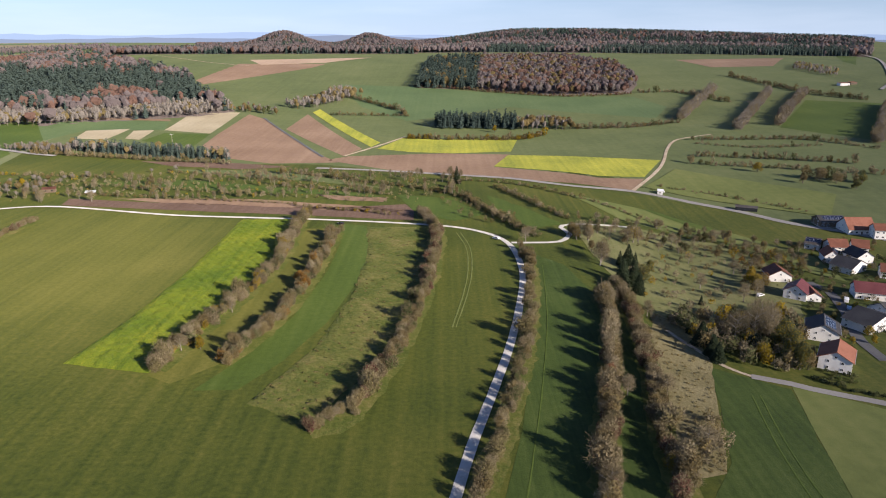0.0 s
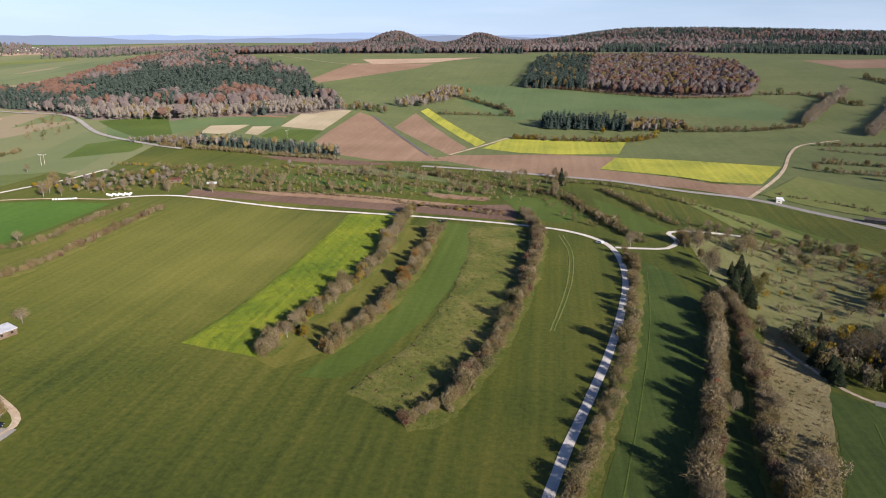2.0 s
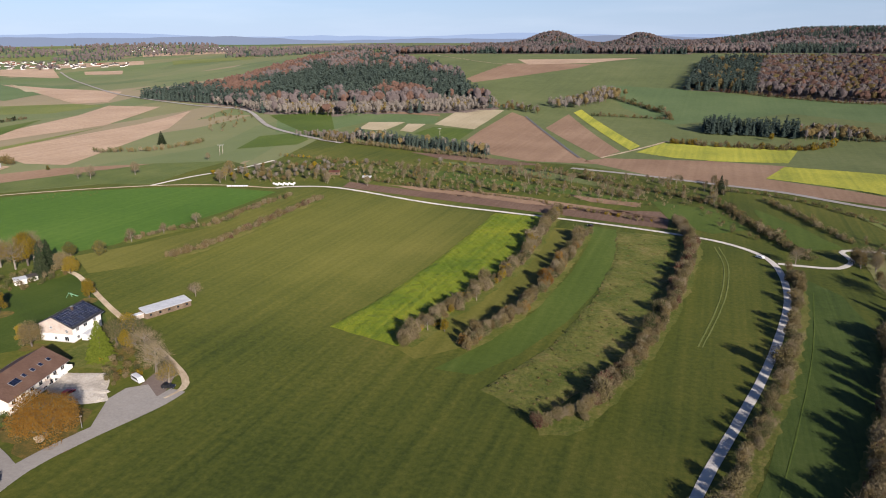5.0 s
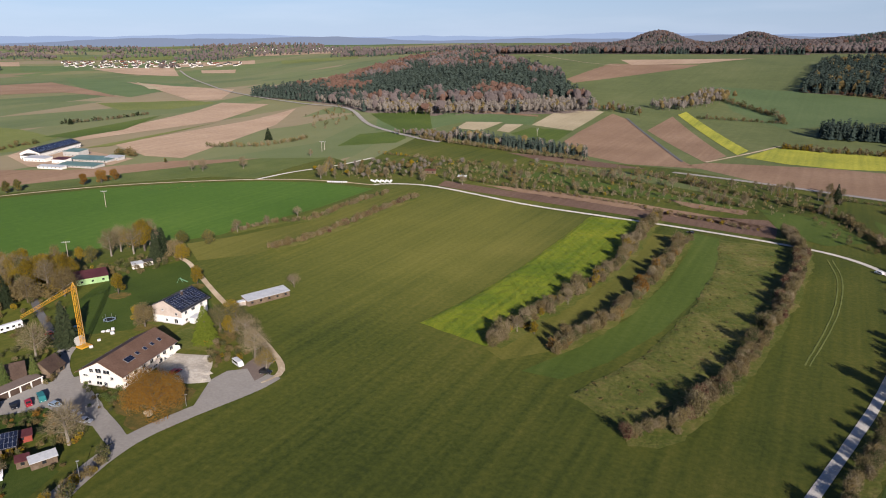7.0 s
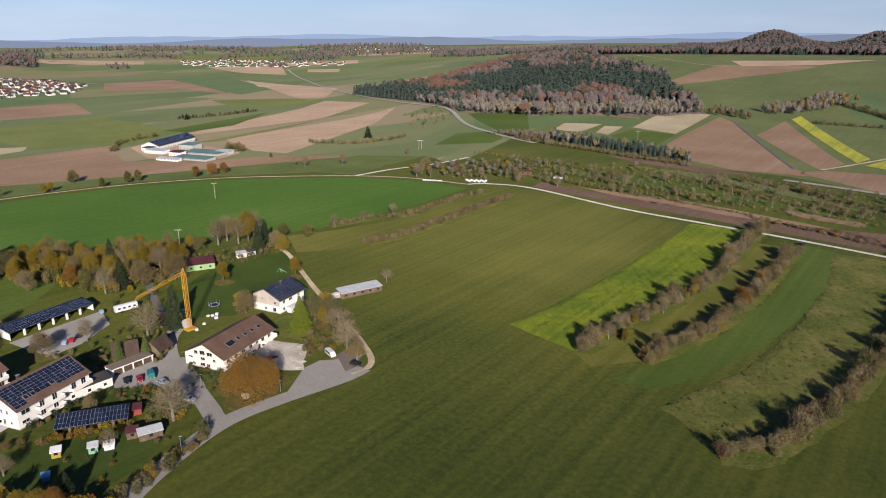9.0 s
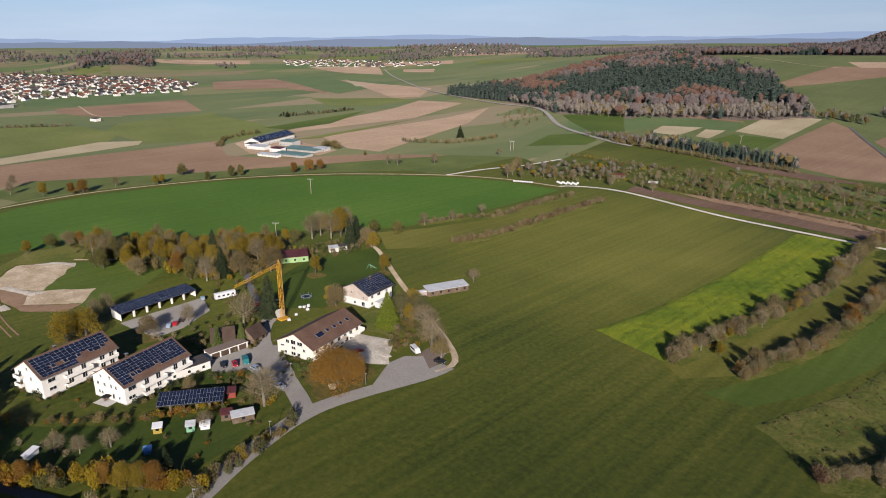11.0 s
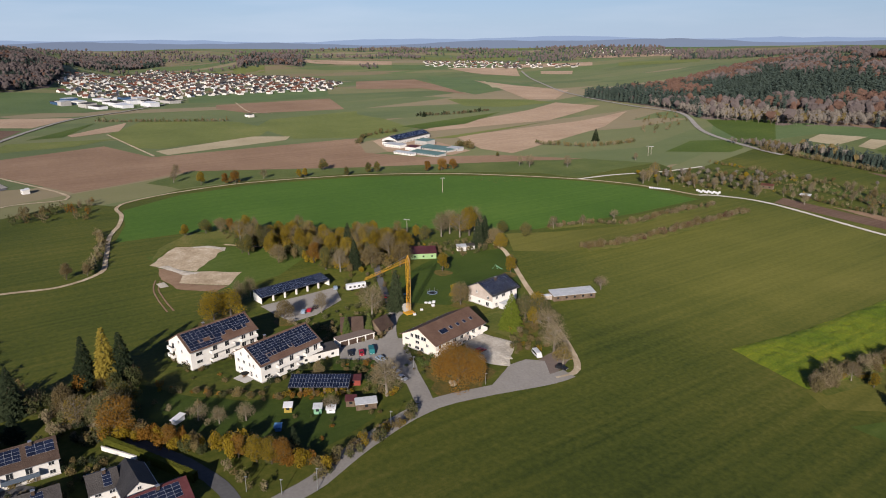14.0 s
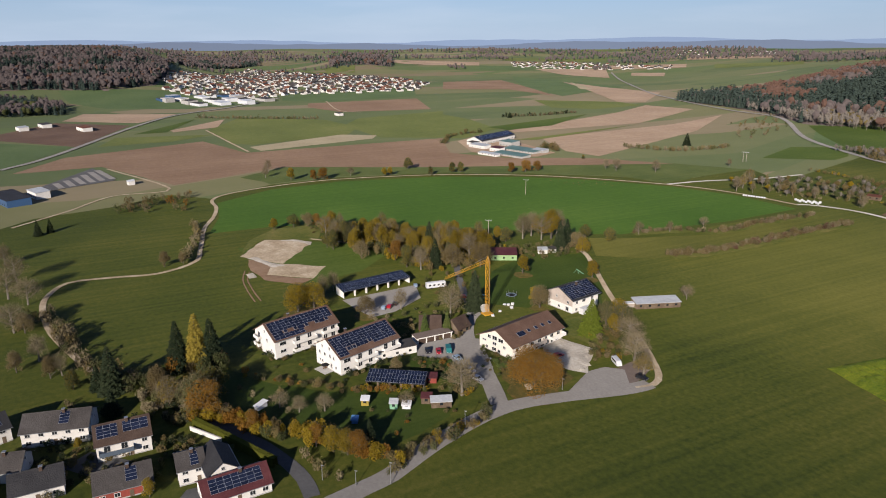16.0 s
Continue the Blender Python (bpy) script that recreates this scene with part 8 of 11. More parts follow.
tree("fir", -552.9, 583.9, 14.0, w=1.4)
tree("fir", -890.9, 568.4, 9.0, w=1.6)
tree("bare", -615.5, 137.9, 12.0)
tree("bare", -470.5, 413.4, 12.0)
tree("bare", -449.5, 440.1, 11.9)
tree("bare", -438.5, 519.1, 8.0)
tree("bare", -208.1, 229.0, 7.0)
tree("gold", -377.2, 138.3, 11.6, group='tree belt', w=0.85)
tree("sparse", -391.4, 128.2, 12.6, group='tree belt', w=0.85)
tree("bare", -316.9, 168.7, 10.4, group='tree belt', w=0.85)
tree("gold", -371.9, 140.2, 9.7, group='tree belt', w=0.85)
tree("sparse", -332.0, 192.0, 13.2, group='tree belt', w=0.85)
tree("bare", -335.2, 178.5, 11.0, group='tree belt', w=0.85)
tree("gold", -367.9, 119.8, 13.4, group='tree belt', w=0.85)
tree("sparse", -366.1, 128.1, 9.6, group='tree belt', w=0.85)
tree("sparse", -385.5, 117.6, 13.6, group='tree belt', w=0.85)
tree("sparse", -322.4, 176.3, 11.7, group='tree belt', w=0.85)
tree("gold", -361.4, 152.2, 11.0, group='tree belt', w=0.85)
tree("olivebrown", -373.9, 121.1, 15.5, group='tree belt', w=0.85)
tree("gold", -343.8, 172.2, 13.4, group='tree belt', w=0.85)
tree("sparse", -361.2, 150.0, 13.1, group='tree belt', w=0.85)
tree("gold", -368.1, 129.5, 12.8, group='tree belt', w=0.85)
tree("gold", -331.6, 187.6, 9.4, group='tree belt', w=0.85)
tree("gold", -356.2, 134.5, 14.6, group='tree belt', w=0.85)
tree("gold", -367.1, 144.1, 12.0, group='tree belt', w=0.85)
tree("sparse", -369.4, 147.6, 15.3, group='tree belt', w=0.85)
tree("sparse", -315.1, 161.2, 9.1, group='tree belt', w=0.85)
tree("gold", -368.7, 143.7, 13.2, group='tree belt', w=0.85)
tree("gold", -370.0, 141.3, 11.9, group='tree belt', w=0.85)
tree("gold", -357.4, 132.2, 10.0, group='tree belt', w=0.85)
tree("bare", -354.6, 142.2, 11.4, group='tree belt', w=0.85)
tree("gold", -311.4, 185.6, 11.9, group='tree belt', w=0.85)
tree("gold", -359.5, 150.7, 9.4, group='tree belt', w=0.85)
tree("gold", -326.1, 167.2, 15.3, group='tree belt', w=0.85)
tree("gold", -338.3, 153.7, 11.1, group='tree belt', w=0.85)
tree("greenish", -368.6, 123.5, 14.0, group='tree belt', w=0.85)
tree("olivebrown", -345.0, 167.7, 10.3, group='tree belt', w=0.85)
tree("gold", -368.0, 152.9, 11.7, group='tree belt', w=0.85)
tree("gold", -336.9, 163.3, 10.4, group='tree belt', w=0.85)
tree("gold", -385.6, 120.1, 10.6, group='tree belt', w=0.85)
tree("bare", -329.5, 172.5, 10.7, group='tree belt', w=0.85)
tree("greenish", -357.6, 112.9, 12.7, group='tree belt', w=0.85)
tree("gold", -311.1, 181.8, 14.7, group='tree belt', w=0.85)
tree("gold", -359.6, 158.0, 10.4, group='tree belt', w=0.85)
tree("bare", -349.4, 137.6, 14.2, group='tree belt', w=0.85)
tree("sparse", -323.8, 173.8, 13.3, group='tree belt', w=0.85)
tree("sparse", -359.0, 141.5, 12.2, group='tree belt', w=0.85)
tree("gold", -310.2, 181.2, 9.3, group='tree belt', w=0.85)
tree("gold", -334.7, 174.5, 14.6, group='tree belt', w=0.85)
tree("greenish", -333.2, 165.5, 12.1, group='tree belt', w=0.85)
tree("gold", -326.7, 187.1, 9.0, group='tree belt', w=0.85)
tree("greenish", -362.4, 110.9, 9.8, group='tree belt', w=0.85)
tree("gold", -319.2, 177.8, 14.7, group='tree belt', w=0.85)
tree("olivebrown", -362.5, 125.1, 14.3, group='tree belt', w=0.85)
tree("gold", -320.4, 182.4, 9.5, group='tree belt', w=0.85)
tree("gold", -332.9, 145.4, 13.0, group='tree belt', w=0.85)
tree("gold", -392.4, 123.5, 14.7, group='tree belt', w=0.85)
tree("olivebrown", -363.0, 138.9, 9.5, group='tree belt', w=0.85)
tree("gold", -342.4, 138.9, 11.0, group='tree belt', w=0.85)
tree("gold", -316.8, 164.5, 11.6, group='tree belt', w=0.85)
tree("greenish", -365.6, 121.7, 14.8, group='tree belt', w=0.85)
tree("gold", -343.0, 142.6, 11.9, group='tree belt', w=0.85)
tree("gold", -321.9, 155.0, 12.1, group='tree belt', w=0.85)
tree("gold", -336.4, 178.7, 14.7, group='tree belt', w=0.85)
tree("sparse", -337.3, 169.7, 14.6, group='tree belt', w=0.85)
tree("gold", -327.7, 148.5, 13.6, group='tree belt', w=0.85)
tree("olivebrown", -348.3, 168.9, 9.7, group='tree belt', w=0.85)
tree("sparse", -342.2, 153.4, 11.7, group='tree belt', w=0.85)
tree("gold", -344.5, 137.4, 15.4, group='tree belt', w=0.85)
tree("olivebrown", -329.7, 162.7, 11.0, group='tree belt', w=0.85)
tree("olivebrown", -324.2, 170.8, 15.1, group='tree belt', w=0.85)
tree("bare", -339.4, 161.0, 9.9, group='tree belt', w=0.85)
tree("gold", -319.3, 189.1, 11.8, group='tree belt', w=0.85)
tree("bare", -328.8, 162.2, 10.9, group='tree belt', w=0.85)
tree("gold", -353.3, 125.5, 13.4, group='tree belt', w=0.85)
tree("bare", -367.3, 118.6, 14.9, group='tree belt', w=0.85)
tree("gold", -340.7, 165.9, 11.0, group='tree belt', w=0.85)
tree("gold", -336.8, 158.7, 13.9, group='tree belt', w=0.85)
tree("gold", -316.0, 168.2, 15.2, group='tree belt', w=0.85)
tree("gold", -347.9, 121.8, 13.3, group='tree belt', w=0.85)
tree("olivebrown", -313.2, 162.6, 9.8, group='tree belt', w=0.85)
tree("sparse", -325.0, 160.3, 13.0, group='tree belt', w=0.85)
tree("gold", -316.5, 173.8, 14.7, group='tree belt', w=0.85)
tree("gold", -313.0, 176.1, 11.0, group='tree belt', w=0.85)
tree("olivebrown", -327.7, 168.7, 12.4, group='tree belt', w=0.85)
tree("bare", -322.1, 181.6, 11.6, group='tree belt', w=0.85)
tree("gold", -361.5, 136.9, 9.1, group='tree belt', w=0.85)
tree("bare", -320.2, 180.5, 12.6, group='tree belt', w=0.85)
tree("gold", -354.9, 146.6, 9.2, group='tree belt', w=0.85)
tree("bare", -331.2, 141.9, 13.1, group='tree belt', w=0.85)
tree("sparse", -344.0, 162.1, 9.6, group='tree belt', w=0.85)
tree("gold", -414.5, 93.5, 8.4, group='tree belt')
tree("greenish", -415.3, 106.2, 9.6, group='tree belt')
tree("brown", -413.8, 114.9, 9.6, group='tree belt')
tree("orange", -413.9, 120.4, 8.4, group='tree belt')
tree("brown", -334.2, 121.0, 10.8, group='tree belt')
tree("orange", -322.9, 136.0, 12.0, group='tree belt')
tree("greenish", -309.5, 136.6, 13.2, group='tree belt')
tree("fir", -302.6, 149.5, 15.6, group='tree belt')
tree("bare", -301.9, 141.1, 13.2, group='tree belt')
tree("fir", -326.3, 157.8, 18.0, group='tree belt')
tree("bare", -326.6, 168.5, 15.6, group='tree belt')
tree("brown", -298.5, 157.3, 13.2, group='tree belt')
tree("bare", -309.7, 173.5, 14.4, group='tree belt')
tree("brown", -291.7, 170.2, 14.4, group='tree belt')
tree("bare", -325.7, 218.7, 15.6, group='tree belt')
tree("bare", -328.5, 226.6, 15.6, group='tree belt')
tree("sparse", -318.5, 227.0, 16.8, group='tree belt')
tree("gold", -317.9, 233.4, 19.2, group='tree belt')
tree("fir", -296.9, 224.1, 16.8, group='tree belt')
tree("fir", -302.1, 233.1, 15.6, group='tree belt')
tree("bare", -321.3, 239.9, 16.8, group='tree belt')
tree("brown", -294.2, 233.8, 10.8, group='tree belt')
tree("greenish", -308.5, 250.9, 9.6, group='tree belt')
tree("gold", -286.7, 231.8, 9.6, group='tree belt')
tree("greenish", -298.0, 260.3, 9.0, group='tree belt')
tree("bare", -301.1, 285.5, 8.4, group='tree belt')
tree("bare", -296.1, 305.6, 7.2, group='tree belt')
tree("bare", -294.1, 331.8, 7.2, group='tree belt')
tree("greenish", -325.4, 206.8, 9.6, group='tree belt')
tree("gold", -332.8, 205.5, 8.4, group='tree belt')
tree("bare", -411.7, -49.1, 12.0, w=1.1)
tree("bare", -377.7, -41.9, 14.0, w=1.1)
tree("bare", -352.5, -43.6, 15.0, w=1.1)
tree("bare", -340.1, -35.1, 13.0, w=1.1)
tree("bare", -306.7, -38.3, 13.0, w=1.1)
tree("bare", -272.4, -28.0, 11.0, w=1.1)
tree("bare", -255.8, -20.4, 9.0, w=1.1)
tree("brown", -304.6, -34.3, 9.0)
tree("brown", -255.3, -23.9, 9.0)
tree("brown", -265.8, -34.8, 9.0)
tree("thuja", -238.4, -9.2, 9.0)
tree("greenish", -242.4, -16.8, 8.0)
tree("bare", -198.1, 42.0, 6.0, w=1.3)
tree("bare", -192.4, 46.8, 6.0, w=1.3)
tree("bare", -189.4, 54.2, 6.5, w=1.3)
tree("bare", -179.3, 78.0, 6.0)
tree("brown", -203.2, 84.4, 6.0)
tree("fir", -164.3, 59.7, 9.0)
tree("gold", -166.5, 49.4, 9.0)
tree("gold", -163.3, 52.5, 9.0)
tree("orange", -171.5, 45.9, 8.0)
tree("orange", -161.0, 55.0, 9.0)
tree("orange", -187.5, 31.6, 8.0)
tree("gold", -168.9, 0.9, 6.0)
tree("gold", -201.9, -15.3, 4.0)
tree("thuja", -218.0, -5.7, 9.0)
tree("bare", -86.1, 415.8, 9.0)
tree("bare", -96.6, 232.1, 7.0)
tree("bare", -88.6, 269.2, 6.0)
tree("orange", -67.0, 305.0, 7.0)
tree("gold", -89.9, 233.3, 6.0)
tree("bare", -7.9, 407.8, 9.0)
tree("bare", -11.8, 424.4, 9.0)
tree("bare", 43.7, 151.3, 9.0)
tree("bare", 72.7, 280.7, 10.0)
tree("bare", 61.4, 202.7, 8.0)
tree("bare", 88.8, 275.6, 8.0)
tree("orange", 73.5, 294.2, 7.0)
tree("brown", 65.4, 242.2, 5.0)
tree("bare", 82.5, 340.2, 13.0, w=1.1)
tree("fir", 93.3, 315.5, 13.0, w=1.2)
tree("fir", 87.1, 313.3, 14.0, w=1.2)
tree("fir", 92.9, 304.1, 11.0, w=1.2)
tree("fir", 98.6, 346.9, 12.0, w=1.2)
tree("sparse", 114.0, 393.4, 11.0)
tree("sparse", 77.9, 382.5, 9.0)
tree("brown", 75.4, 387.3, 10.0)
tree("brown", 85.0, 385.1, 11.0)
tree("bare", 47.5, 375.6, 9.0)
tree("fir", 102.5, 236.9, 9.0, w=1.4)
tree("fir", 102.1, 247.7, 10.0, w=1.4)
tree("fir", 102.9, 259.5, 8.0, w=1.4)
tree("fir", 102.7, 231.9, 8.0, w=1.4)
tree("bare", 125.3, 254.6, 15.0)
tree("bare", 134.5, 267.6, 14.0)
tree("bare", 132.3, 255.0, 15.0)
tree("bare", 118.2, 254.3, 13.0)
tree("greenish", 130.7, 233.1, 14.0)
tree("greenish", 132.6, 243.7, 14.0)
tree("greenish", 130.2, 225.8, 12.0)
tree("gold", 119.9, 232.6, 8.0)
tree("brown", 133.4, 225.9, 8.0)
tree("bare", 141.3, 300.5, 10.0)
tree("bare", 126.4, 383.3, 6.0)
tree("bare", 137.7, 382.1, 5.0)
tree("bare", 168.1, 352.8, 8.0)
tree("gold", 155.6, 327.4, 9.0)
tree("gold", 152.4, 313.8, 8.0)
tree("fir", 119.4, 295.2, 5.0)
tree("gold", 62.6, 162.1, 5.0)
tree("bare", 75.0, 204.1, 8.0, w=1.2)
tree("bare", 75.8, 170.6, 9.0, w=1.2)
tree("fir", 11.2, 536.7, 14.0)
tree("gold", 282.8, 610.0, 10.0)
tree("brown", 235.6, 647.2, 9.0)
tree("gold", 62.1, 828.4, 10.0)
tree("brown", 320.8, 575.6, 12.0)
tree("brown", 329.4, 565.0, 11.0)
tree("brown", 302.1, 567.0, 10.0)
tree("greenish", 349.8, 563.5, 10.0)
tree("greenish", 335.0, 545.8, 9.0)
tree("brown", -183.8, 538.8, 4.7, group='orchard trees', w=0.8368252478707751)
tree("bare", -233.8, 514.7, 7.0, group='orchard trees', w=0.7939946638624)
tree("sparse", -123.8, 573.7, 5.9, group='orchard trees', w=0.9311754037306257)
tree("bare", 8.8, 537.9, 4.8, group='orchard trees', w=0.6388316347923051)
tree("brown", -147.1, 486.3, 7.0, group='orchard trees', w=0.8409542600384554)
tree("bare", -43.2, 498.5, 8.6, group='orchard trees', w=0.8359826004393799)
tree("bare", -71.3, 535.9, 4.4, group='orchard trees', w=0.9189827477444823)
tree("sparse", -212.5, 531.6, 4.2, group='orchard trees', w=0.9102399058777471)
tree("bare", -17.2, 567.2, 5.9, group='orchard trees', w=0.6486999866233699)
tree("bare", -268.6, 482.7, 8.3, group='orchard trees', w=0.6013561181160163)
tree("bare", -59.3, 555.9, 8.3, group='orchard trees', w=0.6028883961019391)
tree("bare", -342.7, 470.2, 4.1, group='orchard trees', w=0.8005423499186305)
tree("bare", -155.0, 557.0, 4.3, group='orchard trees', w=0.8235511382498905)
tree("bare", -337.0, 470.5, 4.9, group='orchard trees', w=0.8518723419712042)
tree("brown", -369.2, 473.5, 7.4, group='orchard trees', w=0.6522565671116293)
tree("bare", -245.7, 469.7, 9.0, group='orchard trees', w=0.904031021124973)
tree("bare", -190.3, 483.0, 4.8, group='orchard trees', w=0.6150607605099566)
tree("brown", -213.8, 499.3, 7.0, group='orchard trees', w=0.8406997761157057)
tree("bare", -21.2, 562.9, 8.4, group='orchard trees', w=0.7579550014697813)
tree("bare", -188.1, 477.4, 6.9, group='orchard trees', w=0.7326304836554783)
tree("bare", -129.2, 579.0, 4.6, group='orchard trees', w=0.7554050642577786)
tree("bare", -254.4, 544.1, 7.1, group='orchard trees', w=0.7811264747711612)
tree("bare", -360.4, 472.4, 6.8, group='orchard trees', w=0.7740657103890741)
tree("bare", -80.3, 551.5, 7.7, group='orchard trees', w=0.8267485382470016)
tree("brown", -330.5, 462.9, 6.5, group='orchard trees', w=0.7961622869914471)
tree("bare", -328.2, 495.5, 7.5, group='orchard trees', w=0.6102810082411491)
tree("bare", 5.6, 508.8, 5.3, group='orchard trees', w=0.9451581343419239)
tree("bare", -129.1, 576.4, 4.3, group='orchard trees', w=0.8753026424803401)
tree("bare", -270.0, 541.9, 8.0, group='orchard trees', w=0.6492255782210886)
tree("bare", -146.2, 564.4, 4.4, group='orchard trees', w=0.7036036200344253)
tree("bare", -333.0, 484.1, 4.7, group='orchard trees', w=0.8674595875904828)
tree("sparse", -198.8, 483.1, 4.8, group='orchard trees', w=0.6959543374933053)
tree("bare", -118.6, 517.1, 5.7, group='orchard trees', w=0.6968979655585676)
tree("bare", -316.2, 467.8, 8.1, group='orchard trees', w=0.873052169579096)
tree("bare", -301.5, 528.2, 4.9, group='orchard trees', w=0.8070331215540756)
tree("bare", -155.1, 570.8, 6.7, group='orchard trees', w=0.9312530293453751)
tree("bare", -135.2, 486.3, 4.1, group='orchard trees', w=0.911147943157794)
tree("brown", -142.6, 525.2, 6.7, group='orchard trees', w=0.6229527008317282)
tree("sparse", -101.7, 523.9, 5.5, group='orchard trees', w=0.678502275811409)
tree("bare", -335.0, 504.0, 6.5, group='orchard trees', w=0.7715754986637368)
tree("bare", -114.4, 570.7, 7.0, group='orchard trees', w=0.68527449710337)
tree("bare", -185.5, 537.9, 8.8, group='orchard trees', w=0.8187450988111814)
tree("bare", -18.5, 568.8, 7.0, group='orchard trees', w=0.6164187244126169)
tree("bare", -198.0, 510.3, 4.4, group='orchard trees', w=0.8128405892359324)
tree("bare", -316.4, 513.9, 5.8, group='orchard trees', w=0.7914559594351739)
tree("bare", -166.5, 505.2, 4.4, group='orchard trees', w=0.8739872802981496)
tree("bare", -359.4, 436.6, 11.9, group='orchard trees', w=0.9452101850314587)
tree("bare", -34.4, 564.7, 5.7, group='orchard trees', w=0.7580191811397269)
tree("bare", -311.9, 462.1, 4.5, group='orchard trees', w=0.6420318758198748)
tree("sparse", 5.5, 496.8, 5.9, group='orchard trees', w=0.6082089153202492)
tree("bare", -115.9, 556.9, 8.4, group='orchard trees', w=0.682653607069813)
tree("bare", -267.6, 499.3, 5.0, group='orchard trees', w=0.6886426302072828)
tree("bare", -106.2, 487.6, 6.6, group='orchard trees', w=0.6202311479644258)
tree("bare", -258.6, 477.7, 7.0, group='orchard trees', w=0.8236300481149051)
tree("bare", -94.0, 563.7, 4.2, group='orchard trees', w=0.9414439754464072)
tree("bare", -44.2, 498.0, 8.7, group='orchard trees', w=0.9386384401522632)
tree("bare", -345.4, 483.3, 5.2, group='orchard trees', w=0.7126120736606179)
tree("bare", -125.4, 491.6, 8.5, group='orchard trees', w=0.6731263349018582)
tree("bare", -260.8, 505.7, 7.1, group='orchard trees', w=0.75956838804466)
tree("bare", -218.0, 531.4, 4.3, group='orchard trees', w=0.659698684969023)
tree("sparse", -152.5, 558.3, 7.6, group='orchard trees', w=0.9138242203607612)
tree("bare", 5.9, 564.5, 8.9, group='orchard trees', w=0.8098288537305691)
tree("sparse", 5.7, 519.5, 5.9, group='orchard trees', w=0.7896787060050869)
tree("bare", -252.3, 551.4, 6.8, group='orchard trees', w=0.6795719716952556)
tree("bare", -66.4, 507.0, 8.0, group='orchard trees', w=0.634683058873807)
tree("bare", -77.0, 548.7, 6.7, group='orchard trees', w=0.6783089988215348)
tree("bare", 19.4, 545.6, 4.5, group='orchard trees', w=0.6571545428988819)
tree("sparse", -329.1, 460.9, 9.0, group='orchard trees', w=0.8939144070328078)
tree("bare", -206.4, 508.3, 8.3, group='orchard trees', w=0.8415741605691183)
tree("bare", -231.5, 532.7, 5.6, group='orchard trees', w=0.7985597931880563)
tree("bare", -40.6, 507.4, 4.9, group='orchard trees', w=0.6033075254939939)
tree("brown", -94.5, 573.6, 6.4, group='orchard trees', w=0.8640561747327585)
tree("bare", -177.7, 478.5, 4.5, group='orchard trees', w=0.6502989480713592)
tree("bare", -177.5, 506.4, 5.2, group='orchard trees', w=0.6513345745343121)
tree("bare", -84.6, 507.3, 4.3, group='orchard trees', w=0.9251053874977925)
tree("sparse", -379.1, 474.3, 12.0, group='orchard trees', w=0.8667028355136466)
tree("bare", -189.2, 541.4, 7.7, group='orchard trees', w=0.9158221885410838)
tree("bare", -296.0, 512.7, 7.4, group='orchard trees', w=0.6035050082678916)
tree("bare", -151.4, 572.8, 7.9, group='orchard trees', w=0.7736716056631898)
tree("bare", -343.2, 453.3, 6.0, group='orchard trees', w=0.7530831506196485)
tree("bare", -74.2, 557.2, 4.5, group='orchard trees', w=0.9374459863126394)
tree("brown", -348.2, 478.8, 8.4, group='orchard trees', w=0.7643482624679014)
tree("sparse", -143.5, 501.4, 4.1, group='orchard trees', w=0.7889373530999828)
tree("bare", -83.7, 488.0, 4.9, group='orchard trees', w=0.8507458843205455)
tree("bare", -114.7, 485.0, 7.3, group='orchard trees', w=0.6992314040475034)
tree("bare", -330.7, 491.2, 4.2, group='orchard trees', w=0.8876743985179788)
tree("bare", -274.1, 501.4, 7.5, group='orchard trees', w=0.6605756960332813)
tree("sparse", -316.7, 481.4, 5.0, group='orchard trees', w=0.8783825280749868)
tree("bare", 0.0, 540.9, 7.8, group='orchard trees', w=0.6532298821277762)
tree("bare", -198.7, 478.5, 6.0, group='orchard trees', w=0.7456378655033936)
tree("bare", -58.2, 501.7, 7.3, group='orchard trees', w=0.6330982091227372)
tree("bare", 13.3, 530.9, 5.3, group='orchard trees', w=0.8702133199748034)
tree("sparse", -25.0, 527.4, 9.0, group='orchard trees', w=0.6205290878292345)
tree("bare", -155.9, 545.8, 8.3, group='orchard trees', w=0.9012358196473187)
tree("bare", -287.3, 480.6, 5.3, group='orchard trees', w=0.6789250608835382)
tree("bare", -298.9, 482.5, 8.7, group='orchard trees', w=0.9300929387919497)
tree("sparse", -225.2, 506.0, 4.8, group='orchard trees', w=0.6102470587684701)
tree("bare", -68.2, 555.7, 4.2, group='orchard trees', w=0.6904245465553576)
tree("brown", -14.0, 535.4, 5.8, group='orchard trees', w=0.8468955298305205)
tree("bare", -340.2, 460.4, 7.5, group='orchard trees', w=0.6206934711694666)
tree("bare", -131.0, 526.6, 8.2, group='orchard trees', w=0.8459227281201729)
tree("bare", -291.8, 483.6, 7.6, group='orchard trees', w=0.9127464051772429)
tree("bare", -349.2, 442.1, 9.5, group='orchard trees', w=0.7016927592506867)
tree("brown", -173.6, 478.5, 6.1, group='orchard trees', w=0.636345862373234)
tree("bare", -13.4, 505.6, 7.4, group='orchard trees', w=0.744484430856011)
tree("brown", -225.4, 524.7, 9.0, group='orchard trees', w=0.7427382795360552)
tree("brown", 9.3, 556.0, 7.2, group='orchard trees', w=0.8508491905449287)
tree("bare", -239.0, 509.2, 5.5, group='orchard trees', w=0.7365396979494128)
tree("bare", 7.4, 497.9, 8.8, group='orchard trees', w=0.6591164716541382)
tree("bare", -374.4, 470.7, 6.8, group='orchard trees', w=0.8074769057483486)
tree("bare", -377.4, 457.4, 7.6, group='orchard trees', w=0.6959264896199359)
tree("bare", 14.9, 555.0, 8.4, group='orchard trees', w=0.7835475365224324)
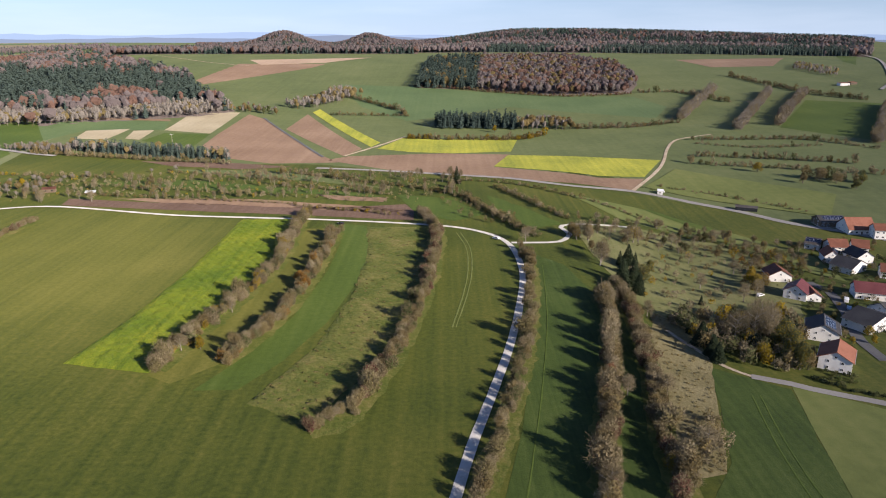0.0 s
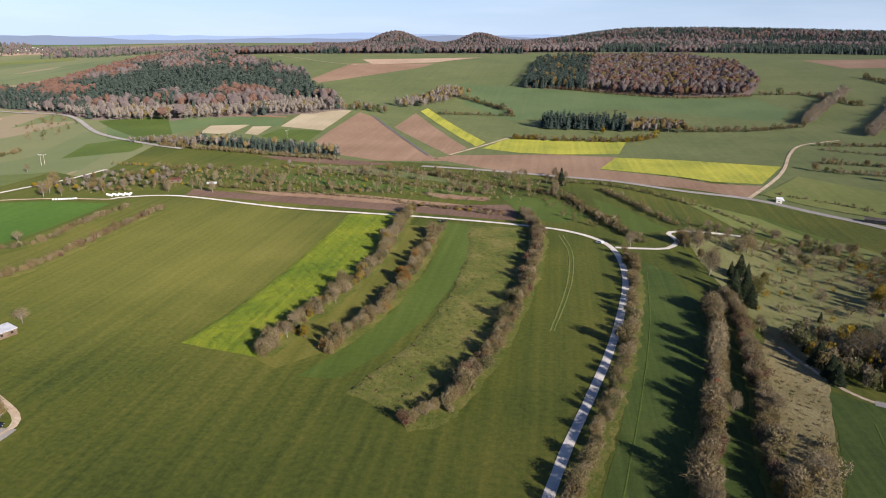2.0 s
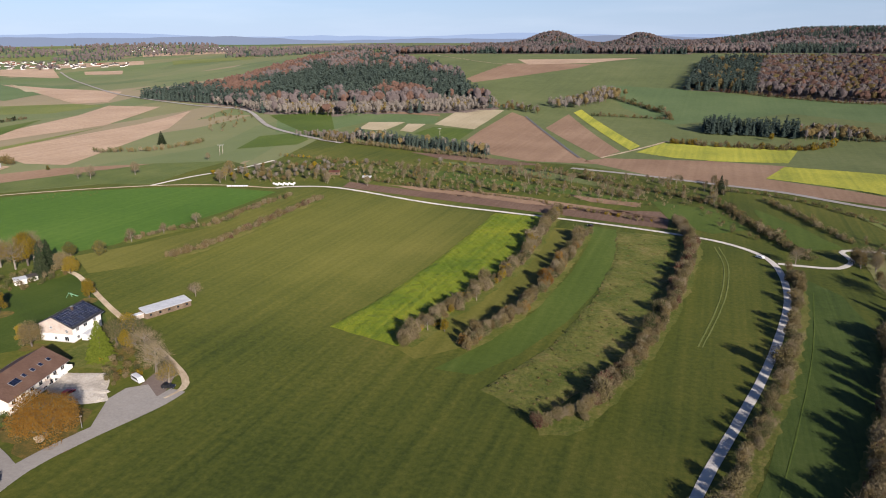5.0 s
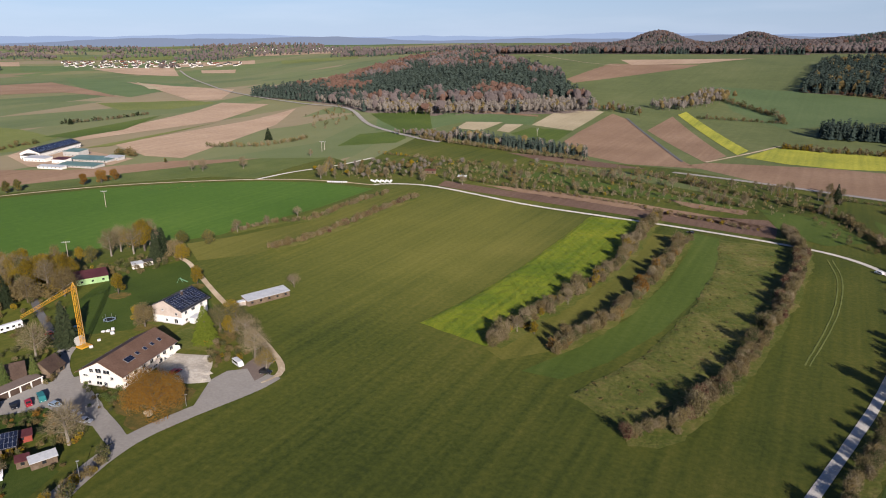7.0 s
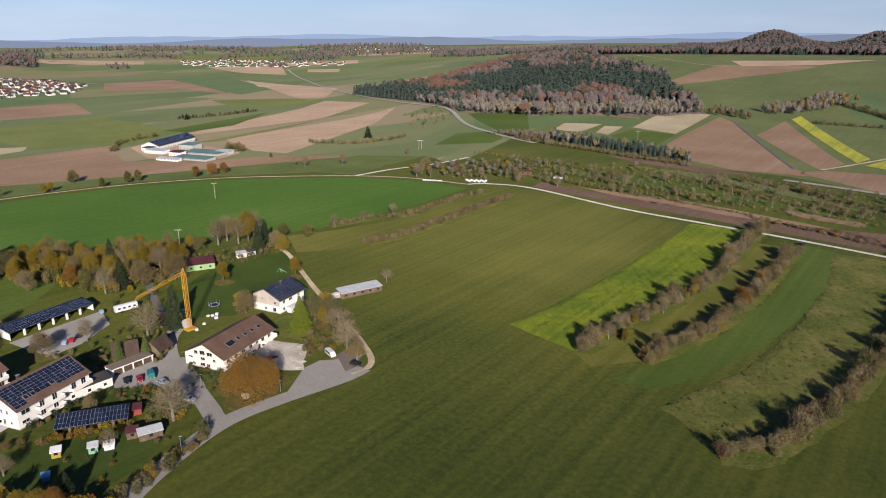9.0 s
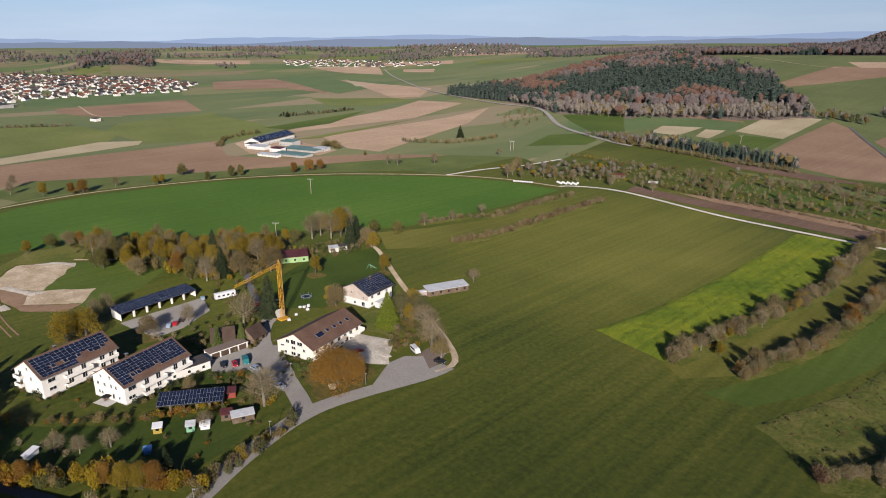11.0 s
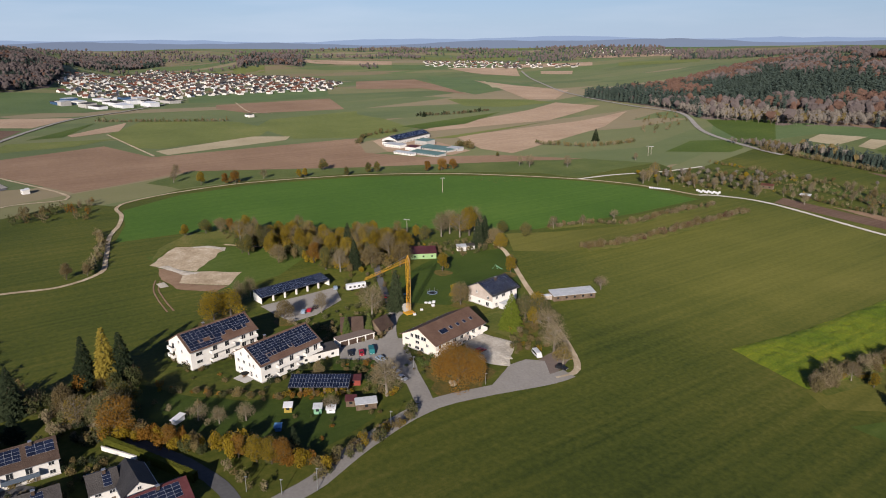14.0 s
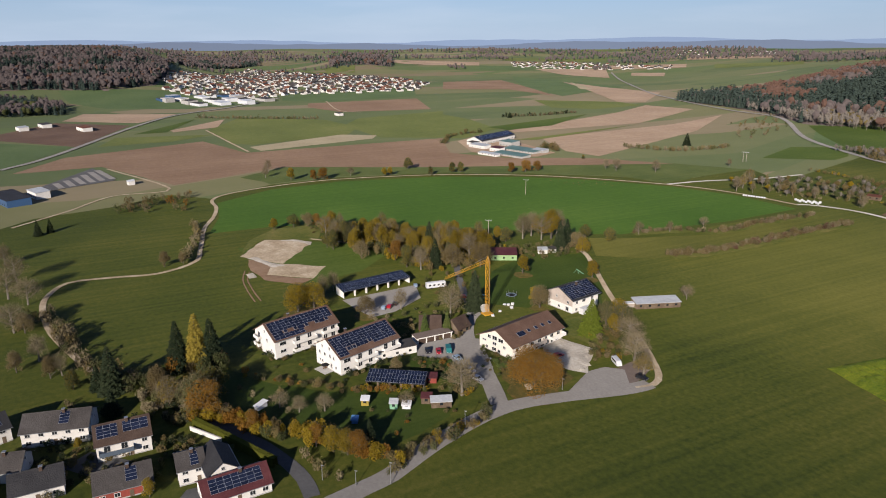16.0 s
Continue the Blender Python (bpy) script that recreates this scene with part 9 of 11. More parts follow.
tree("bare", -232.8, 481.6, 6.1, group='orchard trees', w=0.6693348862737347)
tree("brown", -169.4, 510.8, 6.4, group='orchard trees', w=0.7770342735611554)
tree("brown", 10.6, 498.0, 6.5, group='orchard trees', w=0.7621907012198526)
tree("bare", -120.4, 513.9, 6.4, group='orchard trees', w=0.6285372916064442)
tree("brown", -55.9, 501.1, 5.7, group='orchard trees', w=0.7673223250130168)
tree("sparse", -124.0, 523.3, 4.7, group='orchard trees', w=0.7710606436734814)
tree("bare", -200.1, 519.4, 4.6, group='orchard trees', w=0.6043074581487615)
tree("bare", -248.9, 490.6, 4.4, group='orchard trees', w=0.844664763231791)
tree("brown", -59.6, 558.0, 4.0, group='orchard trees', w=0.7154036851886352)
tree("bare", -61.7, 497.9, 8.8, group='orchard trees', w=0.7134281811897728)
tree("sparse", -298.4, 480.0, 5.6, group='orchard trees', w=0.7115011682050408)
tree("sparse", -160.5, 490.0, 5.6, group='orchard trees', w=0.6992337254303558)
tree("bare", -338.4, 472.5, 5.5, group='orchard trees', w=0.8130301031301825)
tree("bare", -43.7, 566.6, 6.1, group='orchard trees', w=0.7029752029857629)
tree("bare", -215.2, 514.0, 8.9, group='orchard trees', w=0.8910403250916099)
tree("brown", -13.4, 524.0, 4.4, group='orchard trees', w=0.8322649117795448)
tree("brown", 7.2, 571.6, 8.4, group='orchard trees', w=0.618714957732012)
tree("bare", -71.8, 560.9, 4.4, group='orchard trees', w=0.6422103696756364)
tree("bare", -25.1, 558.6, 7.1, group='orchard trees', w=0.6780297247324469)
tree("bare", -70.4, 489.4, 7.7, group='orchard trees', w=0.7971644043034783)
tree("bare", -281.8, 467.8, 7.3, group='orchard trees', w=0.6858900468138982)
tree("sparse", -85.7, 551.0, 8.9, group='orchard trees', w=0.8596658130315917)
tree("bare", -59.3, 521.0, 5.9, group='orchard trees', w=0.7749844192926789)
tree("bare", -113.2, 500.3, 5.9, group='orchard trees', w=0.9165781496843814)
tree("bare", -245.7, 533.7, 8.0, group='orchard trees', w=0.7253361529950668)
tree("bare", 1.2, 564.1, 4.4, group='orchard trees', w=0.7974581592710484)
tree("bare", 7.7, 520.6, 7.4, group='orchard trees', w=0.9129269631850949)
tree("bare", 4.6, 522.5, 5.3, group='orchard trees', w=0.719020469524878)
tree("bare", -227.1, 532.2, 5.0, group='orchard trees', w=0.6562441121168627)
tree("bare", -38.9, 562.3, 5.2, group='orchard trees', w=0.8817679484362464)
tree("sparse", -364.8, 450.0, 11.9, group='orchard trees', w=0.9174099250948138)
tree("bare", -318.9, 471.8, 7.5, group='orchard trees', w=0.8286064283372846)
tree("bare", -360.4, 487.3, 4.5, group='orchard trees', w=0.6527408551408521)
tree("bare", -181.3, 551.1, 5.8, group='orchard trees', w=0.7985641047541813)
tree("brown", -98.5, 514.6, 4.0, group='orchard trees', w=0.7681374948936784)
tree("bare", -146.4, 561.6, 7.3, group='orchard trees', w=0.9304470888681997)
tree("bare", -272.1, 528.5, 5.7, group='orchard trees', w=0.8599779213391179)
tree("sparse", -27.5, 555.1, 7.8, group='orchard trees', w=0.602158762916729)
tree("bare", -160.0, 492.5, 7.6, group='orchard trees', w=0.8600325774757822)
tree("bare", -30.6, 546.9, 8.3, group='orchard trees', w=0.7904639383794416)
tree("bare", -173.6, 478.5, 5.0, group='orchard trees', w=0.6716835996692803)
tree("brown", -348.9, 487.4, 4.2, group='orchard trees', w=0.8324472223572218)
tree("bare", -71.1, 514.6, 7.0, group='orchard trees', w=0.8750536394621067)
tree("bare", -147.9, 550.1, 7.7, group='orchard trees', w=0.6204127800783996)
tree("bare", -237.7, 553.0, 4.7, group='orchard trees', w=0.8440367885375343)
tree("bare", 3.1, 500.6, 6.8, group='orchard trees', w=0.6090027056838939)
tree("sparse", -374.3, 489.2, 7.2, group='orchard trees', w=0.625405718355584)
tree("sparse", -308.3, 512.2, 7.7, group='orchard trees', w=0.7605907878765692)
tree("bare", -162.4, 478.0, 7.0, group='orchard trees', w=0.7730209024885668)
tree("bare", -279.4, 466.5, 6.2, group='orchard trees', w=0.8009237805212395)
tree("bare", -330.3, 500.4, 4.6, group='orchard trees', w=0.8604173791814951)
tree("bare", -229.1, 501.3, 7.4, group='orchard trees', w=0.6229053865226305)
tree("bare", -202.9, 476.3, 6.6, group='orchard trees', w=0.6417065581324062)
tree("bare", -263.1, 510.1, 8.7, group='orchard trees', w=0.6762217574002259)
tree("bare", -97.1, 498.6, 6.6, group='orchard trees', w=0.7233783118674516)
tree("bare", -282.1, 472.8, 8.3, group='orchard trees', w=0.853438246714822)
tree("brown", -134.7, 570.6, 8.7, group='orchard trees', w=0.7451368244067547)
tree("sparse", -208.1, 482.8, 7.3, group='orchard trees', w=0.7170254410345666)
tree("bare", -52.6, 493.4, 5.3, group='orchard trees', w=0.8717286623456769)
tree("bare", -200.6, 579.0, 8.9, group='orchard trees', w=0.6178832432089535)
tree("bare", -199.6, 538.6, 7.3, group='orchard trees', w=0.747165966863332)
tree("bare", -345.9, 471.4, 5.7, group='orchard trees', w=0.8467543476511636)
tree("bare", -20.0, 538.2, 4.2, group='orchard trees', w=0.7500163528247)
tree("sparse", -221.6, 507.9, 7.7, group='orchard trees', w=0.8483502841167297)
tree("bare", 5.3, 538.0, 7.3, group='orchard trees', w=0.6054895837601499)
tree("bare", -311.9, 513.3, 5.9, group='orchard trees', w=0.851383304865666)
tree("sparse", -132.6, 571.7, 6.1, group='orchard trees', w=0.8370208906988617)
tree("bare", 1.6, 498.1, 5.8, group='orchard trees', w=0.6858454983454078)
tree("bare", -137.3, 540.3, 8.5, group='orchard trees', w=0.6235783893507871)
tree("bare", -127.1, 545.9, 6.8, group='orchard trees', w=0.7357049120362464)
tree("bare", -165.2, 543.5, 6.9, group='orchard trees', w=0.7194865782828913)
tree("bare", -58.4, 568.1, 4.3, group='orchard trees', w=0.7184255551401789)
tree("bare", -307.1, 515.9, 7.1, group='orchard trees', w=0.6483230846181435)
tree("bare", -239.5, 534.2, 7.8, group='orchard trees', w=0.9221510285172212)
tree("bare", -320.7, 508.6, 4.6, group='orchard trees', w=0.6070424645989834)
tree("sparse", 8.2, 553.4, 5.2, group='orchard trees', w=0.831807645978234)
tree("bare", -99.0, 536.8, 8.8, group='orchard trees', w=0.9024597740549312)
tree("bare", -204.1, 497.0, 5.4, group='orchard trees', w=0.8984805477846554)
tree("brown", 195.1, 399.3, 5.5, group='slope trees')
tree("bare", 194.2, 411.6, 5.3, group='slope trees')
tree("bare", 170.5, 388.7, 4.0, group='slope trees')
tree("bare", 103.7, 423.8, 6.6, group='slope trees')
tree("brown", 175.6, 362.8, 7.0, group='slope trees')
tree("olivebrown", 142.5, 383.5, 7.4, group='slope trees')
tree("bare", 122.1, 411.9, 6.3, group='slope trees')
tree("bare", 156.8, 391.6, 4.2, group='slope trees')
tree("bare", 177.9, 418.9, 6.8, group='slope trees')
tree("bare", 140.3, 433.3, 7.7, group='slope trees')
tree("bare", 200.4, 372.9, 5.6, group='slope trees')
tree("bare", 171.2, 413.5, 8.0, group='slope trees')
tree("bare", 126.4, 431.7, 4.8, group='slope trees')
tree("olivebrown", 195.3, 411.6, 4.8, group='slope trees')
tree("bare", 140.3, 435.8, 5.1, group='slope trees')
tree("olivebrown", 212.3, 395.0, 5.0, group='slope trees')
tree("bare", 118.2, 398.7, 7.5, group='slope trees')
tree("bare", 178.1, 417.6, 5.5, group='slope trees')
tree("bare", 101.6, 400.3, 7.0, group='slope trees')
tree("bare", 99.5, 428.0, 7.2, group='slope trees')
tree("bare", 204.2, 402.0, 5.9, group='slope trees')
tree("olivebrown", 119.9, 421.2, 5.2, group='slope trees')
tree("bare", 141.4, 396.5, 5.4, group='slope trees')
tree("bare", 143.3, 434.6, 6.7, group='slope trees')
tree("bare", 126.7, 401.7, 4.5, group='slope trees')
tree("bare", 155.4, 405.9, 6.3, group='slope trees')
tree("bare", 210.2, 398.5, 6.0, group='slope trees')
tree("bare", 214.1, 393.9, 7.2, group='slope trees')
tree("bare", 145.0, 403.3, 5.0, group='slope trees')
tree("bare", 165.9, 427.5, 4.4, group='slope trees')
tree("brown", 159.6, 433.9, 7.1, group='slope trees')
tree("bare", 130.3, 405.6, 4.6, group='slope trees')
tree("olivebrown", 93.7, 402.2, 6.7, group='slope trees')
tree("olivebrown", 163.4, 410.6, 7.6, group='slope trees')
tree("bare", 162.8, 411.8, 5.2, group='slope trees')
tree("bare", 185.9, 387.0, 5.9, group='slope trees')
tree("bare", 107.3, 411.2, 7.8, group='slope trees')
tree("bare", 94.2, 401.3, 6.6, group='slope trees')
tree("bare", 86.4, 392.3, 5.8, group='slope trees')
tree("bare", 111.0, 425.0, 6.1, group='slope trees')
tree("olivebrown", 158.9, 408.9, 6.9, group='slope trees')
tree("bare", 119.3, 408.2, 6.6, group='slope trees')
tree("bare", 170.3, 430.5, 6.0, group='slope trees')
tree("bare", 113.0, 408.4, 4.1, group='slope trees')
tree("brown", 196.0, 354.6, 7.3, group='slope trees')
tree("bare", 99.0, 419.0, 5.2, group='slope trees')
tree("olivebrown", 133.2, 395.7, 6.8, group='slope trees')
tree("brown", 108.1, 390.5, 4.8, group='slope trees')
tree("brown", 180.9, 416.4, 7.3, group='slope trees')
tree("brown", 150.6, 417.9, 6.4, group='slope trees')
tree("bare", 182.3, 395.2, 7.1, group='slope trees')
tree("olivebrown", 164.1, 389.6, 5.1, group='slope trees')
tree("bare", 188.8, 366.8, 7.0, group='slope trees')
tree("bare", 206.4, 387.8, 4.1, group='slope trees')
tree("brown", 168.0, 409.6, 5.4, group='slope trees')
tree("bare", 171.5, 420.0, 6.6, group='slope trees')
tree("olivebrown", 142.4, 391.2, 5.7, group='slope trees')
tree("olivebrown", 157.1, 423.3, 6.7, group='slope trees')
tree("bare", 137.9, 413.4, 4.9, group='slope trees')
tree("olivebrown", 192.3, 376.9, 7.4, group='slope trees')
tree("olivebrown", 196.7, 379.4, 5.6, group='slope trees')
tree("bare", 139.9, 401.6, 7.8, group='slope trees')
tree("bare", 166.9, 413.4, 6.1, group='slope trees')
tree("bare", 92.5, 413.6, 4.7, group='slope trees')
tree("greenish", 170.2, 276.6, 5.1, group='garden trees')
tree("brown", 185.0, 337.9, 3.4, group='garden trees')
tree("bare", 170.3, 286.5, 4.0, group='garden trees')
tree("gold", 164.8, 252.4, 3.3, group='garden trees')
tree("brown", 191.5, 318.3, 4.7, group='garden trees')
tree("gold", 206.9, 351.2, 3.0, group='garden trees')
tree("greenish", 193.5, 351.3, 4.4, group='garden trees')
tree("brown", 208.6, 362.6, 3.3, group='garden trees')
tree("greenish", 156.6, 239.7, 5.1, group='garden trees')
tree("greenish", 152.5, 234.3, 4.6, group='garden trees')
tree("brown", 232.7, 401.4, 5.8, group='garden trees')
tree("bare", 141.4, 249.7, 4.8, group='garden trees')
tree("brown", 174.8, 293.5, 3.1, group='garden trees')
tree("gold", 168.9, 276.5, 3.2, group='garden trees')
tree("bare", 205.4, 306.0, 3.8, group='garden trees')
tree("gold", 176.4, 260.9, 5.0, group='garden trees')
tree("greenish", 226.3, 359.3, 5.2, group='garden trees')
tree("brown", 158.7, 256.7, 5.0, group='garden trees')
tree("gold", 173.1, 251.8, 4.5, group='garden trees')
tree("brown", 265.1, 404.1, 5.6, group='garden trees')

# ---- woods ----
FLOOR = "dark litter of the forest floor under the trees"
drape("field", [(-985, 995), (-839, 956), (-693, 897), (-598, 840), (-491, 839), (-326, 932), (-291, 981), (-402, 1158), (-468, 1303), (-806, 1637), (-1029, 1897), (-1005, 1546), (-922, 1197)], "litter", "leaf litter under the wood", 0.05, category='ground')
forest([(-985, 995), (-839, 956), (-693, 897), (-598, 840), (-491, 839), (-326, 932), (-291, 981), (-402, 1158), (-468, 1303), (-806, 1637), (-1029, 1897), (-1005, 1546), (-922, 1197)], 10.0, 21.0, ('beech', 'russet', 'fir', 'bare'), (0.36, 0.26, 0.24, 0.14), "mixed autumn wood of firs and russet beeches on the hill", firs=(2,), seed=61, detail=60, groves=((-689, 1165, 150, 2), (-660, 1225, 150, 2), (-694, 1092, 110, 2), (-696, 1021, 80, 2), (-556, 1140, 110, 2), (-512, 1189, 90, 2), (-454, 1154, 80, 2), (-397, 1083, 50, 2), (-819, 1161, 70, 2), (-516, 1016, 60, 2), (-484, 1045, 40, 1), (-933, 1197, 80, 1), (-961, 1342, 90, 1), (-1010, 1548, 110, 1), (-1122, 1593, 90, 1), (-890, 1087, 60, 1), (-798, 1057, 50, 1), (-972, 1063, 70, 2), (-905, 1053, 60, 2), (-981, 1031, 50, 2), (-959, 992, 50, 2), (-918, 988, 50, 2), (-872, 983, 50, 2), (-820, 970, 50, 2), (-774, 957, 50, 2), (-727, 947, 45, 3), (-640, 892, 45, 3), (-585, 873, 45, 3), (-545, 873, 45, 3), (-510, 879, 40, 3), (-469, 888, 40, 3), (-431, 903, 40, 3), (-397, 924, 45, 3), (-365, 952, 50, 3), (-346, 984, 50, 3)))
forest([(-605, 850), (-499, 853), (-329, 941), (-291, 981), (-330, 1045), (-432, 976), (-543, 928), (-680, 940)], 8.0, 12.0, ('bare', 'brown'), (0.7, 0.3), "grey bare edge of the wood", seed=62, detail=60)
drape("field", [(-49, 1246), (75, 1222), (116, 1189), (201, 1155), (312, 1171), (352, 1274), (379, 1556), (296, 1728), (93, 1766), (-31, 1642)], "litter", "leaf litter under the wood", 0.05, category='ground')
forest([(-49, 1246), (60, 1222), (91, 1732), (-31, 1642)], 8.5, 19.0, ('fir', 'brown'), (0.9, 0.1), "dark fir wood on the slope", firs=(0,), seed=63)
forest([(60, 1222), (116, 1189), (201, 1155), (312, 1171), (352, 1274), (379, 1556), (296, 1728), (91, 1732)], 9.5, 18.0, ('beech', 'russet', 'bare', 'brown'), (0.4, 0.28, 0.2, 0.12), "russet beech wood on the slope", seed=64, detail=80)
forest([(-10.8, 857.5), (89.4, 850.3), (95, 904), (-3, 912)], 7.0, 17.0, ('fir',), (1.0,), "small dark fir wood below the pasture", firs=(0,), seed=65, detail=60)
forest([(88.5, 841.6), (159.4, 841.5), (165, 894), (95, 904)], 7.5, 13.0, ('brown', 'bare'), (0.5, 0.5), "small bare wood beside the firs", seed=66, detail=60)
forest([(-236, 1028), (-198, 1098), (-174, 1211), (-133, 1151), (-158, 1062), (-197, 1000)], 9.0, 14.0, ('bare', 'brown'), (0.7, 0.3), "bare wood in a hollow", seed=67, detail=60)
forest([(-286, 970), (-227, 952), (-237, 996), (-292, 1021)], 9.0, 10.0, ('bare', 'greenish', 'brown'), (0.5, 0.2, 0.3), "bushes above the fields", seed=68)
forest([(704, 1433), (724, 1296), (774, 1394), (766, 1539)], 9.0, 10.0, ('bare', 'brown'), (0.7, 0.3), "bare copse on the slope", seed=69)
drape("field", [(-986, 2022), (-843, 2086), (-695, 2140), (-544, 2183), (-391, 2216), (-235, 2238), (-79, 2249), (-68, 1949), (-204, 1939), (-339, 1920), (-472, 1892), (-603, 1855), (-730, 1808), (-855, 1753)], "litter", "leaf litter under the wood", 0.05, category="ground")
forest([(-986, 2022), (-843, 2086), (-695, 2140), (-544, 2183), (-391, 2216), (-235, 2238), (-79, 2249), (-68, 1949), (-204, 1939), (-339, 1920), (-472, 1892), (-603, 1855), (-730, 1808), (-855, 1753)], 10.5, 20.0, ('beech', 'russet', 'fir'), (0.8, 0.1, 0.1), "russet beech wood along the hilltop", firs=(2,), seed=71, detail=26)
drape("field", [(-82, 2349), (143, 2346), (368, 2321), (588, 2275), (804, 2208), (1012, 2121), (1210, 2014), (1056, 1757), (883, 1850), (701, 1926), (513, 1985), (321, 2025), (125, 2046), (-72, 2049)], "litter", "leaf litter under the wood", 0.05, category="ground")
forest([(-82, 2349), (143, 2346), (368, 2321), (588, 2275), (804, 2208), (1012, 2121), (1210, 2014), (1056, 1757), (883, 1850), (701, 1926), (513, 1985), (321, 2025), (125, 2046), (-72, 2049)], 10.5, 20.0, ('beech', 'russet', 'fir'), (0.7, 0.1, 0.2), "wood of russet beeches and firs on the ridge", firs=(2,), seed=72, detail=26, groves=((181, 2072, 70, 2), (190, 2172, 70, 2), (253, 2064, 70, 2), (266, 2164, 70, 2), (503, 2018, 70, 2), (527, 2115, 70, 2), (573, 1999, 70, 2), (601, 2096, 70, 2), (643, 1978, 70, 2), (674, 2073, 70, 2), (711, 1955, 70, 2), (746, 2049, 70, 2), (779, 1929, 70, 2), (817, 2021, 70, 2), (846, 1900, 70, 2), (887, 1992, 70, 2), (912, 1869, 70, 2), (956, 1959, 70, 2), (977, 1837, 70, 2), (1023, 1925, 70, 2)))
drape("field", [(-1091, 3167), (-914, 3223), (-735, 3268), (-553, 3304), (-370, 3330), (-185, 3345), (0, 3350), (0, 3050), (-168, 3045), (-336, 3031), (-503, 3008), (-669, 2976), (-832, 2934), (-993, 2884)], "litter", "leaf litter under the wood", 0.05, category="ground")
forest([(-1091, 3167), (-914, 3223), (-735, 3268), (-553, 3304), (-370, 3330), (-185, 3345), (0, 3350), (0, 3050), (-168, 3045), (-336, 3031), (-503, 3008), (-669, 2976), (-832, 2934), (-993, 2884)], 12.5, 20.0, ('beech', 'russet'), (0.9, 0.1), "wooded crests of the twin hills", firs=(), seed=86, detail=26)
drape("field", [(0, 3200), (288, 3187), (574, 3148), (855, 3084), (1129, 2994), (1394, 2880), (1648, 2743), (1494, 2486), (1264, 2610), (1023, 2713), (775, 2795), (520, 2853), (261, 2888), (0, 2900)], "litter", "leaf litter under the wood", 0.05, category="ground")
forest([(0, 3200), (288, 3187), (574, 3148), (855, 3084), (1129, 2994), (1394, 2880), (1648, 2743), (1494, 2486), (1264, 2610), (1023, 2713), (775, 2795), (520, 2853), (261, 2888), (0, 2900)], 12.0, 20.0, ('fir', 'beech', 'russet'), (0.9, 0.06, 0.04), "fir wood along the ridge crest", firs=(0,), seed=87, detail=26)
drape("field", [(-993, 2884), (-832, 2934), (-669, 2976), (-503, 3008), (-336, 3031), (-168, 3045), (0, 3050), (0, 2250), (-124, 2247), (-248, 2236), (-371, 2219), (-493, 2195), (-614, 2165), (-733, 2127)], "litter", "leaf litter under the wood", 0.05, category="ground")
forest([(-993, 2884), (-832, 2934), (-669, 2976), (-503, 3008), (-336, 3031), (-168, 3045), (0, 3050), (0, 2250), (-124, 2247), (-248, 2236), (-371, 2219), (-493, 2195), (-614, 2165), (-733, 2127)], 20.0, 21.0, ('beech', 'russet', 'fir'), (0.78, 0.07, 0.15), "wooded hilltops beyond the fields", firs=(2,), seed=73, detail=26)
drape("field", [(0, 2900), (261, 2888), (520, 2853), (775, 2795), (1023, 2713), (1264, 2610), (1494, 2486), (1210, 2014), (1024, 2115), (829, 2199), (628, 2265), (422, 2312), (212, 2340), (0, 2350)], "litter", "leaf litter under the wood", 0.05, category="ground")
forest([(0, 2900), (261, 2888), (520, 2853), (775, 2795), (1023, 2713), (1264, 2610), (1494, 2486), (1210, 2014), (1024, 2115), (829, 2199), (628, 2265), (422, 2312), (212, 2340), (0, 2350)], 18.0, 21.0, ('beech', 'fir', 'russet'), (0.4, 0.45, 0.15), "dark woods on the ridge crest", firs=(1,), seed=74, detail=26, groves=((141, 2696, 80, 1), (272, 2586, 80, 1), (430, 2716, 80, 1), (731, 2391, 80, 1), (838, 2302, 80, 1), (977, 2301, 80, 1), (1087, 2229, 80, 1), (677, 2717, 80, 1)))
drape("field", [(-2901, 943), (-2887, 985), (-2872, 1026), (-2857, 1068), (-2841, 1110), (-2825, 1151), (-2808, 1192), (-2485, 1055), (-2500, 1019), (-2515, 982), (-2529, 946), (-2542, 909), (-2555, 872), (-2568, 834)], "litter", "leaf litter under the wood", 0.05, category="ground")
forest([(-2901, 943), (-2887, 985), (-2872, 1026), (-2857, 1068), (-2841, 1110), (-2825, 1151), (-2808, 1192), (-2485, 1055), (-2500, 1019), (-2515, 982), (-2529, 946), (-2542, 909), (-2555, 872), (-2568, 834)], 14.0, 21.0, ('beech', 'fir', 'russet'), (0.5, 0.3, 0.2), "wooded knoll behind the town", firs=(1,), seed=77, detail=26)
drape("field", [(-2222, 1864), (-2172, 1922), (-2121, 1978), (-2068, 2033), (-2015, 2086), (-1876, 1942), (-1926, 1892), (-1975, 1841), (-2022, 1789), (-2068, 1736)], "soil_tan", "distant field on the plain", 0.06)
drape("field", [(-2468, 1425), (-2417, 1510), (-2363, 1594), (-2306, 1675), (-2246, 1755), (-2088, 1632), (-2144, 1558), (-2197, 1482), (-2247, 1404), (-2295, 1325)], "dkgreen", "distant field on the plain", 0.06)
drape("field", [(-1874, 2081), (-1818, 2129), (-1762, 2176), (-1705, 2221), (-1646, 2265), (-1528, 2103), (-1583, 2063), (-1636, 2021), (-1689, 1977), (-1740, 1932)], "olive", "distant field on the plain", 0.06)
drape("field", [(-2639, 465), (-2616, 580), (-2589, 694), (-2556, 806), (-2518, 917), (-2349, 855), (-2384, 752), (-2415, 647), (-2441, 541), (-2462, 434)], "olive", "distant field on the plain", 0.06)
